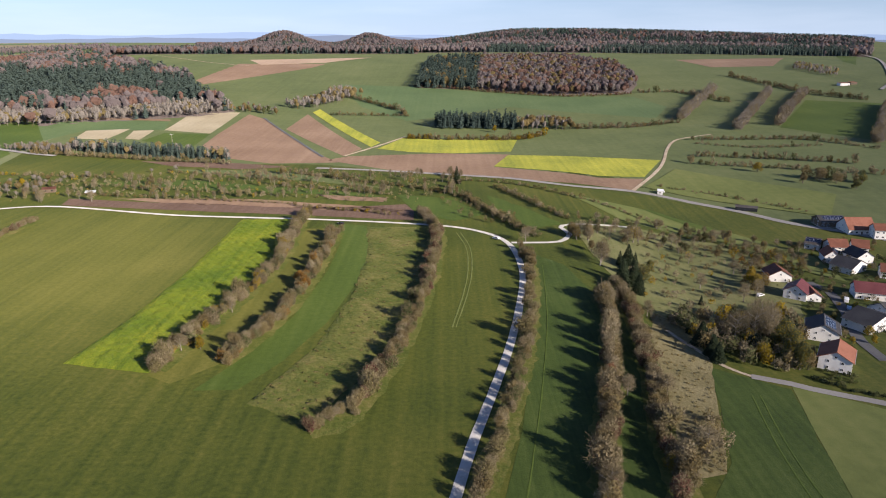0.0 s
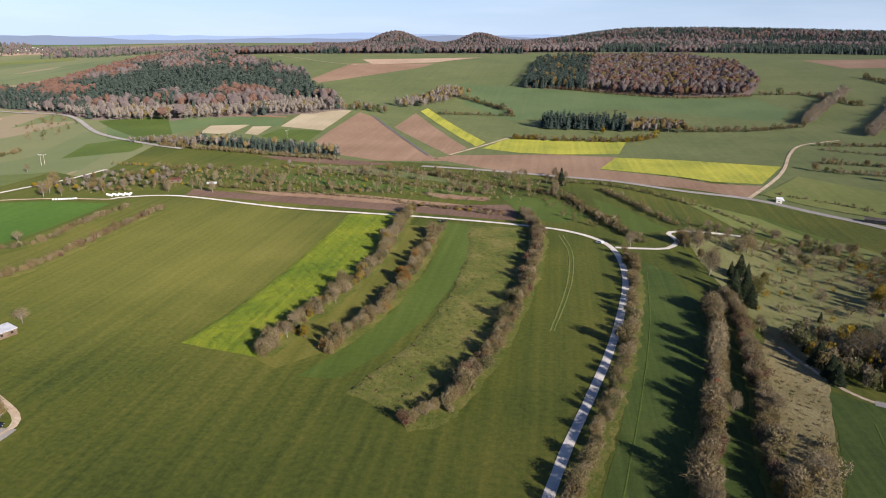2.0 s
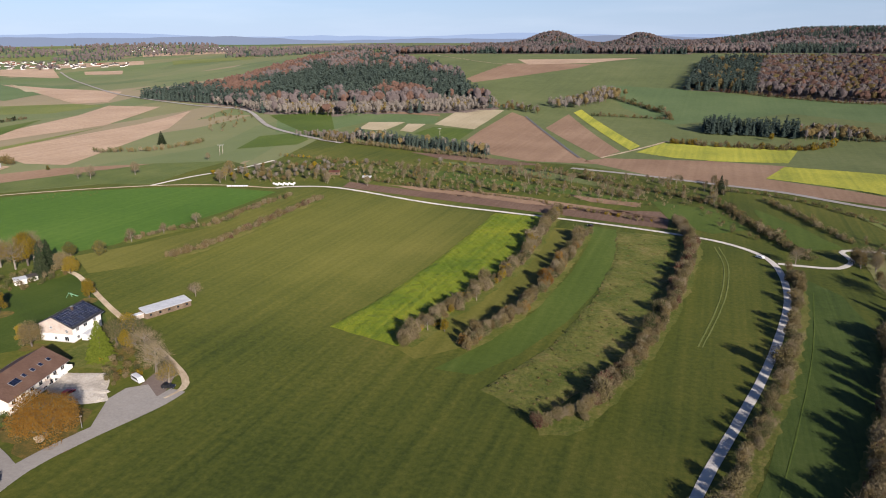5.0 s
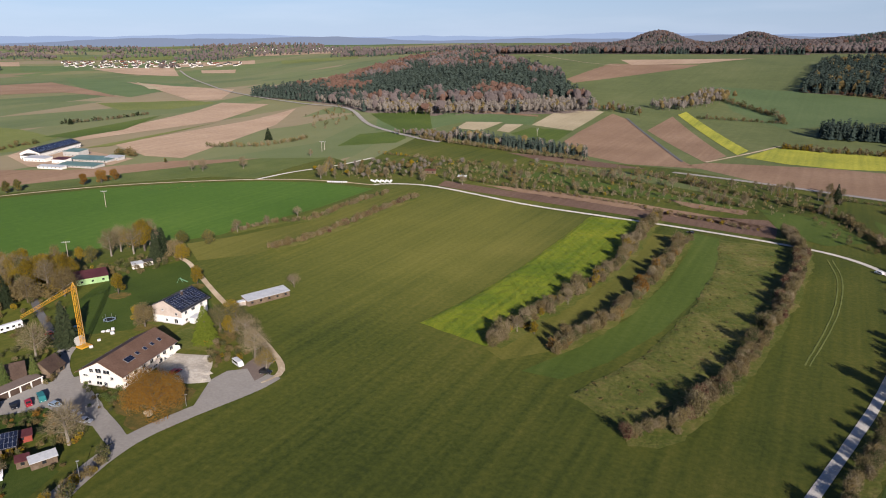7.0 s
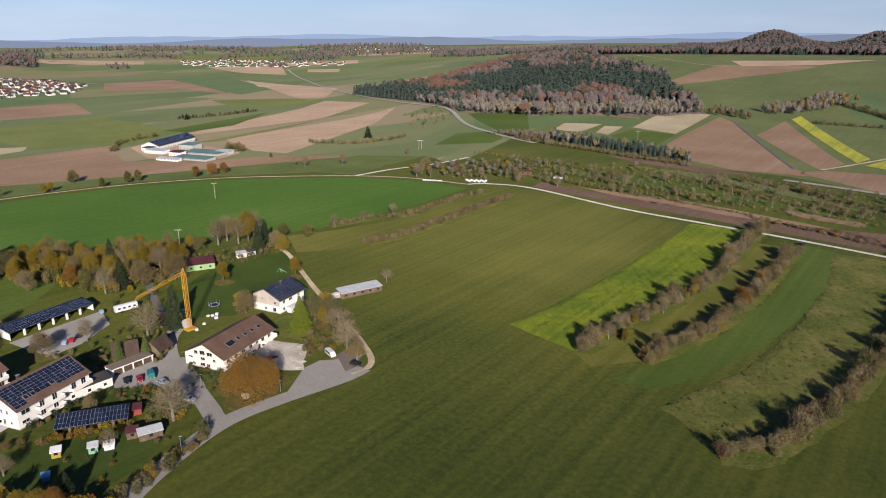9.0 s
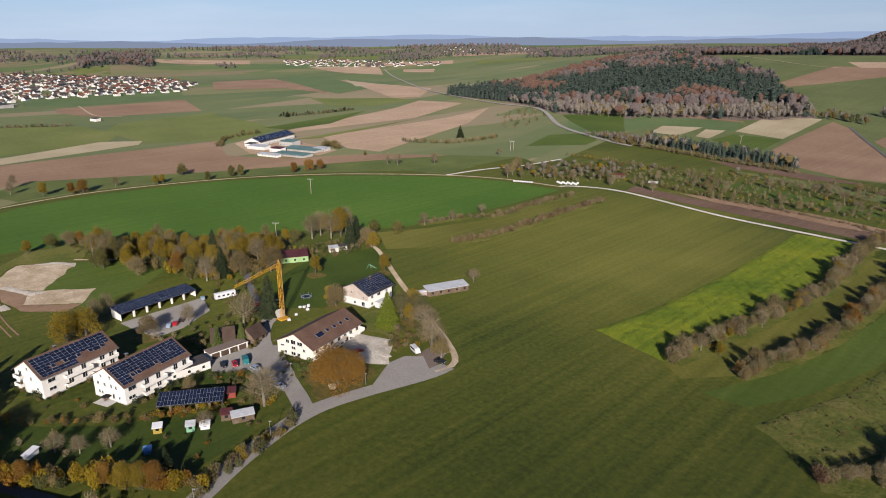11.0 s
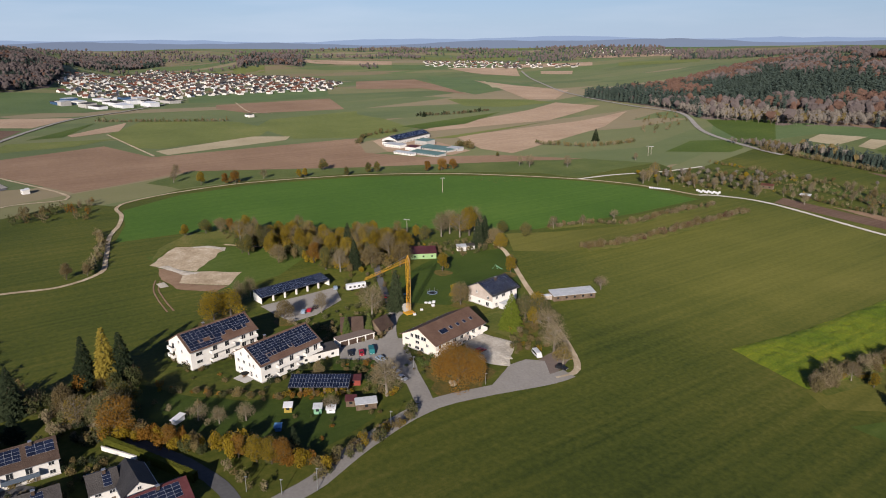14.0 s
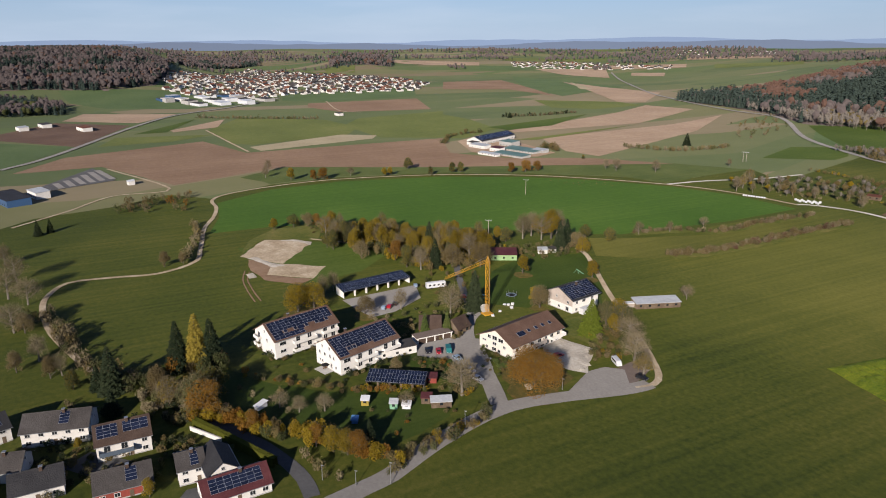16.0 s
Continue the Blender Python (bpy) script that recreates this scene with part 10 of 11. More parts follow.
drape("field", [(-2900, 1812), (-2835, 1912), (-2767, 2010), (-2695, 2106), (-2620, 2198), (-2451, 2057), (-2522, 1970), (-2589, 1881), (-2653, 1789), (-2714, 1696)], "olive", "distant field on the plain", 0.06)
drape("field", [(-2376, 2460), (-2299, 2532), (-2221, 2601), (-2141, 2667), (-2058, 2731), (-1926, 2556), (-2003, 2496), (-2078, 2433), (-2152, 2369), (-2223, 2302)], "soil_tan", "distant field on the plain", 0.06)
drape("field", [(-2828, 1143), (-2786, 1241), (-2741, 1337), (-2693, 1432), (-2641, 1525), (-2468, 1425), (-2516, 1338), (-2562, 1249), (-2604, 1159), (-2642, 1068)], "soil_tan", "distant field on the plain", 0.06)
drape("field", [(-1734, 2387), (-1671, 2431), (-1607, 2474), (-1541, 2515), (-1475, 2555), (-1375, 2382), (-1437, 2345), (-1498, 2306), (-1558, 2266), (-1616, 2225)], "dkgreen", "distant field on the plain", 0.06)
drape("field", [(-3388, 2647), (-3318, 2735), (-3245, 2821), (-3170, 2905), (-3093, 2987), (-2841, 2744), (-2912, 2669), (-2981, 2591), (-3048, 2513), (-3113, 2432)], "olive", "distant field on the plain", 0.06)
drape("field", [(-2764, 3294), (-2618, 3411), (-2466, 3522), (-2310, 3627), (-2150, 3724), (-1975, 3421), (-2122, 3331), (-2266, 3236), (-2405, 3134), (-2539, 3026)], "dkgreen", "distant field on the plain", 0.06)
drape("field", [(-1630, -203), (-1645, -89), (-1605, 44), (-1703, 145), (-1993, 208), (-2587, 256), (-2946, 214), (-2748, -63), (-3072, -357)], "litter", "leaf litter under the wood", 0.05, category='ground')
forest([(-1630, -203), (-1645, -89), (-1605, 44), (-1703, 145), (-1993, 208), (-2587, 256), (-2946, 214), (-2748, -63), (-3072, -357)], 11.0, 20.0, ('beech', 'russet', 'fir'), (0.80, 0.08, 0.12), "brown autumn wood on the western hill", firs=(2,), seed=78, detail=44)
forest([(-1962, 191), (-2728, 289), (-2978, 667), (-3312, 731), (-3255, 348)], 11.0, 19.0, ('beech', 'russet', 'fir'), (0.82, 0.08, 0.10), "autumn wood behind the town", firs=(2,), seed=79, detail=44)
forest([(-1279, -152), (-1273, -76), (-1275, -28), (-1424, -38), (-1498, -85), (-1558, -178)], 10.0, 16.0, ('beech', 'greenish', 'fir'), (0.5, 0.2, 0.3), "wood by the road", firs=(2,), seed=80, detail=60)
forest([(-997, 1015), (-845, 964), (-698, 904), (-628, 883), (-698, 966), (-868, 1056), (-986, 1058)], 8.0, 17.0, ('fir', 'beech'), (0.85, 0.15), "dark fir tip of the hill wood", firs=(0,), seed=85, detail=60)

def belt(r0, r1, a0, a1):
    """Outline of a ring sector between two distances and two bearings."""
    k = [a0 + (a1 - a0) * i / 12 for i in range(13)]
    return [(r1 * math.sin(radians(a)), r1 * math.cos(radians(a))) for a in k] + [(r0 * math.sin(radians(a)), r0 * math.cos(radians(a))) for a in k[::-1]]


forest(belt(2650, 3150, -88, -25), 24.0, 19.0, ('beech', 'fir'), (0.85, 0.15), "far woods on the low ridges of the plain", firs=(1,), seed=75, detail=22, gate=0.02)
forest(belt(3200, 4000, -92, -24), 32.0, 21.0, ('beech', 'fir'), (0.9, 0.1), "farthest woods along the horizon", firs=(1,), seed=76, detail=20, gate=-0.12)

# ---- distant town and villages ----
TOWN = []


def settlement(outline, count, gap, label, category, seed, group, reds=0.35):
    """Houses of a far town, each an object of its own; alike houses share their meshes."""
    r = np.random.default_rng(seed)
    models = []
    for i, (x, y) in enumerate(in_outline(outline, count, r, gap)):
        turn = r.choice([12, 102, 35, 125]) + r.uniform(-8, 8)
        if len(models) < 9:
            L, W = r.uniform(10, 15), r.uniform(8.5, 10.5)
            roof = ("red_roof", "grey_roof", "dark_roof", "grey_roof", "dark_roof", "grey_roof", "brown_roof", "red_roof", "grey_roof")[len(models)]
            h = r.uniform(3.2, 4.8)
            models.append(simple_house(x, y, turn, L, W, h, h + r.uniform(2.8, 3.8), ("white", "white", "white_sheet")[len(models) % 3], roof, label, group, "house", category))
        else:
            m = Matrix.Translation((x, y, float(height(x, y)))) @ Matrix.Rotation(radians(turn), 4, 'Z')
            copy_thing(models[r.integers(0, len(models))], m)
        TOWN.append((x, y))


settlement([(-1997, 198), (-2856, 594), (-2409, 734), (-2026, 870), (-1699, 828), (-1476, 693), (-1478, 551), (-1505, 380), (-1437, 328), (-1534, 199), (-1656, 152)], 250, 13, "white rendered town house with pitched tiled roof", "house", 3, "town houses")
def far_village(outline, count, label, seed):
    """Houses too far off to be told apart one by one: one object with walls, roofs and windows."""
    r = np.random.default_rng(seed)
    V, F, I = [], [], []
    for x, y in in_outline(outline, count, r):
        if any(abs(x - a) + abs(y - b) < 17 for a, b in TOWN):
            continue
        L, W, h, k = r.uniform(9, 15) / 2, r.uniform(8, 10) / 2, r.uniform(3.5, 5.5), r.choice([1, 2, 3], p=[0.22, 0.6, 0.18])
        a, z, rise = radians(r.choice([12, 102, 40]) + r.uniform(-9, 9)), float(height(x, y)), r.uniform(2.8, 3.8)
        ca, sa = math.cos(a), math.sin(a)

        def put(pts, faces, mat):
            o = len(V)
            V.extend((x + p[0] * ca - p[1] * sa, y + p[0] * sa + p[1] * ca, z + p[2]) for p in pts)
            F.extend(tuple(i + o for i in f) for f in faces)
            I.extend([mat] * len(faces))
        box8 = [(sx * L, sy * W, q) for q in (-1.0, h) for sx, sy in ((-1, -1), (1, -1), (1, 1), (-1, 1))] + [(-L, 0, h + rise), (L, 0, h + rise)]
        put(box8, [(0, 1, 5, 4), (2, 3, 7, 6), (1, 2, 6, 9, 5), (3, 0, 4, 8, 7)], 0)
        e = 0.5
        put([(-L - e, -W - e, h - 0.35), (L + e, -W - e, h - 0.35), (L + e, 0, h + rise + 0.15), (-L - e, 0, h + rise + 0.15), (L + e, W + e, h - 0.35), (-L - e, W + e, h - 0.35)],
            [(0, 1, 2, 3), (3, 2, 4, 5)], int(k))
        for sy in (-1, 1):
            for c in (-0.5, 0.5):
                put([(c * L - 0.7, sy * (W + 0.03), h - 1.9), (c * L + 0.7, sy * (W + 0.03), h - 1.9), (c * L + 0.7, sy * (W + 0.03), h - 0.7), (c * L - 0.7, sy * (W + 0.03), h - 0.7)], [(0, 1, 2, 3)], 4)
    ob = mesh_object("far_village", V, F, [M["white"], M["red_roof"], M["grey_roof"], M["brown_roof"], M["glass"]], index=I)
    return tagged(ob, label, "village", kind="stuff")


far_village([(-2570, 1642), (-2534, 1897), (-1975, 1974), (-1875, 1875), (-2011, 1735), (-2330, 1489)], 120, "far village of white houses with tiled roofs", 4)
far_village([(-2736, 2744), (-2677, 2901), (-2371, 2616), (-2475, 2486)], 24, "distant hamlet of white houses", 5)
far_village([(-2362, 2860), (-2315, 2966), (-2172, 2785), (-2255, 2733)], 10, "distant pale farm buildings", 6)


far_village([(-1997, 198), (-2856, 594), (-2409, 734), (-2026, 870), (-1699, 828), (-1476, 693), (-1478, 551), (-1505, 380), (-1437, 328), (-1534, 199), (-1656, 152)], 640, "crowded far houses of the town with dark and red roofs", 7)


def works(outline, count):
    r = np.random.default_rng(8)
    for i, (x, y) in enumerate(in_outline(outline, count, r, 38)):
        L, W, h = r.uniform(24, 46), r.uniform(14, 22), r.uniform(5, 8)
        shed(x, y, 14 + r.uniform(-4, 4), L, W, h, h + 0.8, r.choice(["white", "white_sheet", "paint_blue", "white_sheet", "grey_wall"]), r.choice(["metal_roof", "grey_roof", "white_sheet"]),
             "flat-roofed workshop hall at the edge of town", name="hall", group="works halls", category="hall")


works([(-1493, 135), (-1532, 267), (-1404, 332), (-1307, 298), (-1308, 206), (-1398, 125)], 14)

thicket([(-1997, 198), (-2856, 594), (-2409, 734), (-2026, 870), (-1699, 828), (-1476, 693), (-1478, 551), (-1505, 380), (-1437, 328), (-1534, 199), (-1656, 152)], 320, 6.0, ('greenish', 'brown', 'bare'), "garden trees between the town houses", seed=91, n=60, mix=0.1, leaf=0.12)
thicket([(-2570, 1642), (-2534, 1897), (-1975, 1974), (-1875, 1875), (-2011, 1735), (-2330, 1489)], 90, 6.0, ('greenish', 'brown', 'bare'), "garden trees between the village houses", seed=92, n=50, mix=0.1, leaf=0.13)
hedge([(-231.5, 49.9), (-234.8, 62.1), (-238.1, 75.5)], 3.5, 2.0, ('greenish', 'brown', 'fir', 'weed'), "low garden shrubs along the apartment house front", gap=2.2, mix=0.15, vary=0.5, n=300, leaf=0.07)
hedge([(-206.5, 67.2), (-210.2, 78.7), (-213.7, 91.7)], 3.5, 2.0, ('greenish', 'brown', 'fir', 'weed'), "low garden shrubs along the apartment house front", gap=2.2, mix=0.15, vary=0.5, n=300, leaf=0.07)
hedge([(-252.9, 45.1), (-242.8, 46.9), (-233.0, 49.0)], 3.0, 2.2, ('greenish', 'fir', 'brown'), "dark garden shrubs at the gable", gap=2.2, mix=0.1, vary=0.5, n=300, leaf=0.07)
hedge([(-194.9, 119.4), (-188.6, 119.8), (-184.2, 120.6)], 2.5, 1.8, ('greenish', 'lime', 'fir'), "green shrubs at the farmhouse gable", gap=2.0, mix=0.1, vary=0.4, n=300, leaf=0.07)
thicket([(-212.6, -32.8), (-211.8, -18.2), (-197.2, -9.5), (-189.6, -12.5), (-196.9, -26.4)], 26, 2.2, ('greenish', 'fir', 'brown'), "dark hedges and shrubs between village houses", seed=102, mix=0.15, n=300, leaf=0.07)
thicket([(-194.3, 2.3), (-195.3, 13.3), (-179.2, 25.0), (-175.2, 15.1), (-183.8, 4.3)], 26, 2.4, ('greenish', 'fir', 'brown'), "dark hedges and shrubs between village houses", seed=103, mix=0.15, n=300, leaf=0.07)
hedge([(-226.5, 36.5), (-215.7, 45.5), (-209.5, 53.3), (-200.7, 62.4), (-195.1, 71.7), (-192.0, 82.0), (-186.8, 88.1)], 4.0, 2.3, ('brown', 'orange', 'greenish', 'weed', 'gold'), "brown and orange shrub border below the apartment houses", weights=[0.35, 0.2, 0.2, 0.15, 0.1], gap=1.9, mix=0.3, pieces=True, n=400, leaf=0.06)
thicket([(-179.0, -30.5), (-193.9, -26.2), (-201.0, -16.7), (-202.4, -0.2), (-189.8, 11.0), (-176.7, 12.3), (-177.0, 0.9), (-181.9, -14.0), (-176.3, -25.4)], 60, 2.4, ('greenish', 'fir', 'brown', 'weed'), "dark shrubs in the gardens of the village", seed=95, mix=0.2, n=260, leaf=0.07)
thicket([(-227.5, 3.2), (-218.6, 16.3), (-199.8, 29.0), (-198.6, 13.7), (-211.2, 3.6)], 44, 4.0, ('greenish', 'brown', 'fir', 'bare'), "dense garden bushes under the trees", seed=96, mix=0.3, n=300, leaf=0.07)
thicket([(-257.7, 113.3), (-251.4, 132.4), (-236.5, 132.7), (-217.3, 119.5), (-222.7, 103.6), (-237.4, 99.2)], 34, 2.2, ('brown', 'greenish', 'weed', 'fir'), "beds of brown shrubs round the huts", seed=97, mix=0.3, n=260, leaf=0.07)
thicket([(-193.1, 113.1), (-209.1, 135.1), (-189.4, 130.0), (-176.0, 109.8)], 18, 1.6, ('greenish', 'lime', 'brown'), "shrubs beside the farmhouse lane", seed=99, mix=0.2, n=260, leaf=0.07)
thicket([(-317.5, 192.5), (-305.7, 238.5), (-285.1, 230.5), (-286.8, 205.6), (-299.9, 185.4)], 46, 3.2, ('brown', 'greenish', 'weed', 'bare'), "garden scrub behind the green shed", seed=100, mix=0.35, n=260, leaf=0.07)
thicket([(-206.3, 170.4), (-201.6, 185.7), (-177.6, 173.0), (-168.7, 159.6), (-178.4, 150.9)], 30, 2.8, ('brown', 'gold', 'greenish', 'bare'), "autumn scrub on the yard bank", seed=101, mix=0.35, n=260, leaf=0.07)
thicket([(-213.2, 95.0), (-207.2, 100.7), (-203.3, 105.6), (-189.8, 104.5), (-185.3, 99.0), (-196.1, 93.5), (-203.9, 90.8)], 30, 1.9, ('greenish', 'brown', 'orange', 'fir'), "mixed shrubs in the bed beside the court", seed=105, mix=0.25, n=420, leaf=0.055)
thicket([(160, 255), (175, 345), (220, 410), (262, 425), (262, 370), (225, 300), (200, 262)], 130, 3.6, ('bare', 'greenish', 'brown', 'fir', 'gold'), "garden trees and shrubs among the valley houses", weights=[0.35, 0.25, 0.2, 0.12, 0.08], seed=106, mix=0.35, n=300, leaf=0.06)
thicket([(-198.9, 66.1), (-180.4, 101.4), (-172.0, 105.2), (-165.6, 87.2), (-165.0, 68.0), (-180.1, 63.0)], 16, 1.6, ('brown', 'greenish', 'weed', 'orange'), "garden beds and low shrubs in the allotments", seed=93, mix=0.3)
thicket([(-262.4, 83.8), (-248.3, 103.8), (-230.6, 106.1), (-224.9, 93.8), (-257.9, 92.3)], 16, 2.4, ('brown', 'greenish', 'bare'), "shrubs between the apartment houses", seed=94, mix=0.3)
thicket([(-231.7, 49.5), (-229.5, 63.7), (-212.5, 66.8), (-204.2, 56.0), (-216.2, 41.7)], 8, 2.0, ('greenish', 'brown', 'orange'), "garden shrubs before the apartment house", seed=95, mix=0.3)
thicket([(-300.3, 140.3), (-294.8, 170.3), (-245.6, 143.5), (-239.9, 126.3), (-264.8, 122.1)], 22, 2.6, ('brown', 'greenish', 'bare', 'weed'), "shrubs round the works yard", seed=96, mix=0.4)
thicket([(-320.5, 186.9), (-305.7, 238.5), (-278.4, 221.5), (-278.9, 200.1), (-299.6, 203.3), (-292.7, 174.2)], 22, 2.2, ('greenish', 'brown', 'gold'), "garden shrubs behind the red-roofed shed", seed=97, mix=0.3)
thicket([(-369.1, 120.2), (-330.3, 192.5), (-294.1, 171.6), (-294.3, 142.2), (-323.4, 132.9), (-356.7, 119.3)], 110, 6.0, ('gold', 'gold', 'greenish', 'brown'), "golden undergrowth of the tree belt", seed=98, mix=0.25, n=300)
thicket([(-210.2, 121.8), (-191.8, 125.4), (-182.9, 118.6), (-191.2, 116.7)], 12, 1.4, ('greenish', 'lime'), "clipped shrubs beside the farmhouse", seed=99, mix=0.1)

# ---- small things ----
tower_crane(-235.1, 140.8, 23.5, 178.9, 39.8, 3.0)
car(-172.2, 157.7, -18, "paint_white", "white minibus parked on the grass", van=True, length=5.4)
car(-185.0, 107.3, 20, "silver", "silver estate car parked by the lane")
car(-191.7, 108.2, 20, "silver", "silver car parked in the court")
car(-202.1, 108.7, 10, "paint_pale_blue", "pale car parked in the court")
car(-209.6, 108.9, -21, "paint_teal", "teal van parked in the court", van=True, length=4.8)
car(-210.5, 105.1, -21, "paint_red", "red car parked in the court")
car(-212.8, 101.7, -20, "paint_black", "dark car parked in the court")
car(-280.3, 127.9, 160, "paint_pale_blue", "pale blue car by the garages")
car(-261.2, 106.7, 140, "paint_red", "red car by the garages")
car(-261.1, 104.0, 140, "paint_pale_blue", "blue car by the garages")
car(-263.2, 110.3, 140, "paint_black", "dark car by the garages")
car(-186.9, 142.8, 90, "paint_red", "dark red tractor-like car in the rubble yard")
car(-159.1, 157.6, 20, "paint_black", "black car under the bare tree")
car(-256.2, 141.3, 60, "paint_red", "red car near the crane")
car(-251.0, 148.1, 80, "paint_teal", "teal van near the crane", van=True, length=4.8)
car(-62.9, 410.9, 150, "paint_black", "dark car parked on the track verge")
car(31.1, 379.9, 140, "paint_white", "white car parked at the track fork")
car(191.9, 304.2, 60, "paint_white", "white van in the village street", van=True, length=5.0)
car(187.2, 293.7, 60, "paint_pale_blue", "pale car in the village street")
car(153.3, 309.6, 30, "paint_white", "white car by the orchard")
car(174.1, 535.3, -20, "paint_white", "white van on the country road", van=True, length=5.0)
lamp_post(-159.0, 88.1, 6.5)
lamp_post(-145.2, 58.1, 6.5)
lamp_post(-148.8, 49.7, 4.5)
lamp_post(-155.2, 42.6, 4.5)
lamp_post(-190.7, 115.7, 4.0, "low garden lamp by the lane")
lamp_post(-165.9, 129.0, 4.0, "low garden lamp by the lane")
power_pole(-427.8, 288.7, 11.5, 40)
power_pole(-340.6, 204.0, 10.0, 40)
power_pole(-449.0, 549.6, 10.0, 40)
power_pole(-450.2, 555.4, 9.0, 40)
power_pole(-293.1, 745.7, 9.0, 40)

def trailer(x, y, turn):
    root = place("site_trailer", x, y, turn, "long white site trailer with an arched roof", "trailer", "", 0.3)
    prism("body", [(-1.3, 0.75), (1.3, 0.75), (1.3, 2.9), (0.7, 3.25), (-0.7, 3.25), (-1.3, 2.9)], -4.6, 4.6, "white_sheet", root, axis='x')
    for i in range(4):
        box("window", -3.6 + i * 2.1, -1.34, 1.6, -2.6 + i * 2.1, -1.28, 2.4, "glass", root)
    box("chassis", -4.7, -0.9, 0.5, 5.4, 0.9, 0.745, "steel", root)
    for px in (-2.4, 2.4):
        for s in (-1, 1):
            w = part("wheel", cylinder_bm(0, 0, -0.14, 0.14, 0.42, sides=14), "rubber", root)
            w.matrix_basis = Matrix.Translation((px, s * 1.05, 0.42)) @ Matrix.Rotation(radians(90), 4, 'X')


BALE = []


def round_bale(x, y, label, turn):
    z = float(height(x, y))
    m = Matrix.Translation((x, y, z)) @ Matrix.Rotation(radians(turn), 4, 'Z')
    if BALE:
        ob = copy_thing(BALE[0], m)
    else:
        bm = bmesh.new()
        sides, prev = 18, None
        for px, r in ((-0.75, 0.5), (-0.7, 0.72), (-0.58, 0.8), (0.0, 0.83), (0.58, 0.8), (0.7, 0.72), (0.75, 0.5)):
            ring = [bm.verts.new((px, r * math.cos(k * 2 * math.pi / sides), 0.8 + r * math.sin(k * 2 * math.pi / sides))) for k in range(sides)]
            if prev:
                for k in range(sides):
                    bm.faces.new((prev[k], prev[(k + 1) % sides], ring[(k + 1) % sides], ring[k]))
            else:
                bm.faces.new(ring[::-1])
            prev = ring
        bm.faces.new(prev)
        me = bpy.data.meshes.new("round_bale")
        bmesh.ops.recalc_face_normals(bm, faces=bm.faces[:])
        bm.to_mesh(me)
        bm.free()
        me.materials.append(M["white_sheet"])
        ob = new("round_bale", me)
        ob.matrix_basis = m
        BALE.append(ob)
    ob.scale = (1.0, 1.0, 1.0) if "straw bale by" not in label else (0.8, 0.8, 0.8)
    return tagged(ob, label, "bale", "wrapped bales")


def log_pile(x, y, turn):
    root = place("log_pile", x, y, turn, "stack of firewood under a white sheet", "log pile")
    r = np.random.default_rng(12)
    for i in range(9):
        for j in range(4):
            part("log", cylinder_bm(0, 0, -1.0, 1.0, 0.26, sides=7), "pale_wood", root).matrix_basis = (
                Matrix.Translation((-2.4 + i * 0.6 + (j % 2) * 0.25, r.uniform(-0.1, 0.1), 0.25 + j * 0.45)) @ Matrix.Rotation(radians(90), 4, 'X'))
    prism("sheet", [(-2.9, 1.9), (2.9, 1.9), (3.0, 1.2), (3.08, 1.2), (2.95, 2.06), (0, 2.2), (-2.95, 2.02), (-3.08, 1.2), (-3.0, 1.2)], -1.15, 1.15, "white_sheet", root)


def trampoline(x, y):
    root = place("trampoline", x, y, 0, "round garden trampoline with a blue safety rim", "trampoline")
    part("mat", cylinder_bm(0, 0, 0.86, 0.90, 1.9, sides=28), "rubber", root)
    bm = bmesh.new()
    n = 28
    for r0, r1 in ((1.92, 2.4),):
        a = [[bm.verts.new((rr * math.cos(k * 2 * math.pi / n), rr * math.sin(k * 2 * math.pi / n), z)) for k in range(n)] for rr, z in ((r0, 0.88), (r0, 0.96), (r1, 0.96), (r1, 0.88))]
        for i in range(4):
            for k in range(n):
                bm.faces.new((a[i][k], a[i][(k + 1) % n], a[(i + 1) % 4][(k + 1) % n], a[(i + 1) % 4][k]))
    part("rim", bm, "paint_pale_blue", root)
    for k in range(6):
        t = k * math.pi / 3
        bm = bmesh.new()
        beam(bm, (2.3 * math.cos(t), 2.3 * math.sin(t), -0.1), (2.3 * math.cos(t), 2.3 * math.sin(t), 2.6), 0.07)
        part("leg", bm, "steel", root)


def swing_frame(x, y, turn):
    root = place("playground_slide", x, y, turn, "green garden slide with a ladder", "slide")
    bm = bmesh.new()
    for s in (-0.4, 0.4):
        beam(bm, (-1.6, s, -0.1), (-0.2, s, 2.2), 0.1)
        beam(bm, (0.9, s, -0.1), (0.2, s, 2.2), 0.1)
    for i in range(6):
        beam(bm, (-1.45 + i * 0.22, -0.4, 0.15 + i * 0.36), (-1.45 + i * 0.22, 0.4, 0.15 + i * 0.36), 0.06)
    part("ladder", bm, "pot_green", root)
    prism("chute", [(0.1, 1.9), (2.8, 0.25), (3.5, 0.2), (3.5, 0.3), (2.8, 0.4), (0.1, 2.05)], -0.35, 0.35, "pot_green", root)


def boulder(x, y, size):
    bm = bmesh.new()
    bmesh.ops.create_icosphere(bm, subdivisions=3, radius=size)
    for v in bm.verts:
        v.co *= 1 + 0.35 * noise.noise(v.co * 0.9 + Vector((3, 1, 2)))
        v.co.z = max(v.co.z * 0.75 + size * 0.45, -0.1)
    me = bpy.data.meshes.new("boulder")
    bm.to_mesh(me)
    bm.free()
    me.materials.append(M["dirt"])
    ob = new("boulder", me)
    ob.location = (x, y, float(height(x, y)))
    return tagged(ob, "large pale boulder under the oak", "boulder")


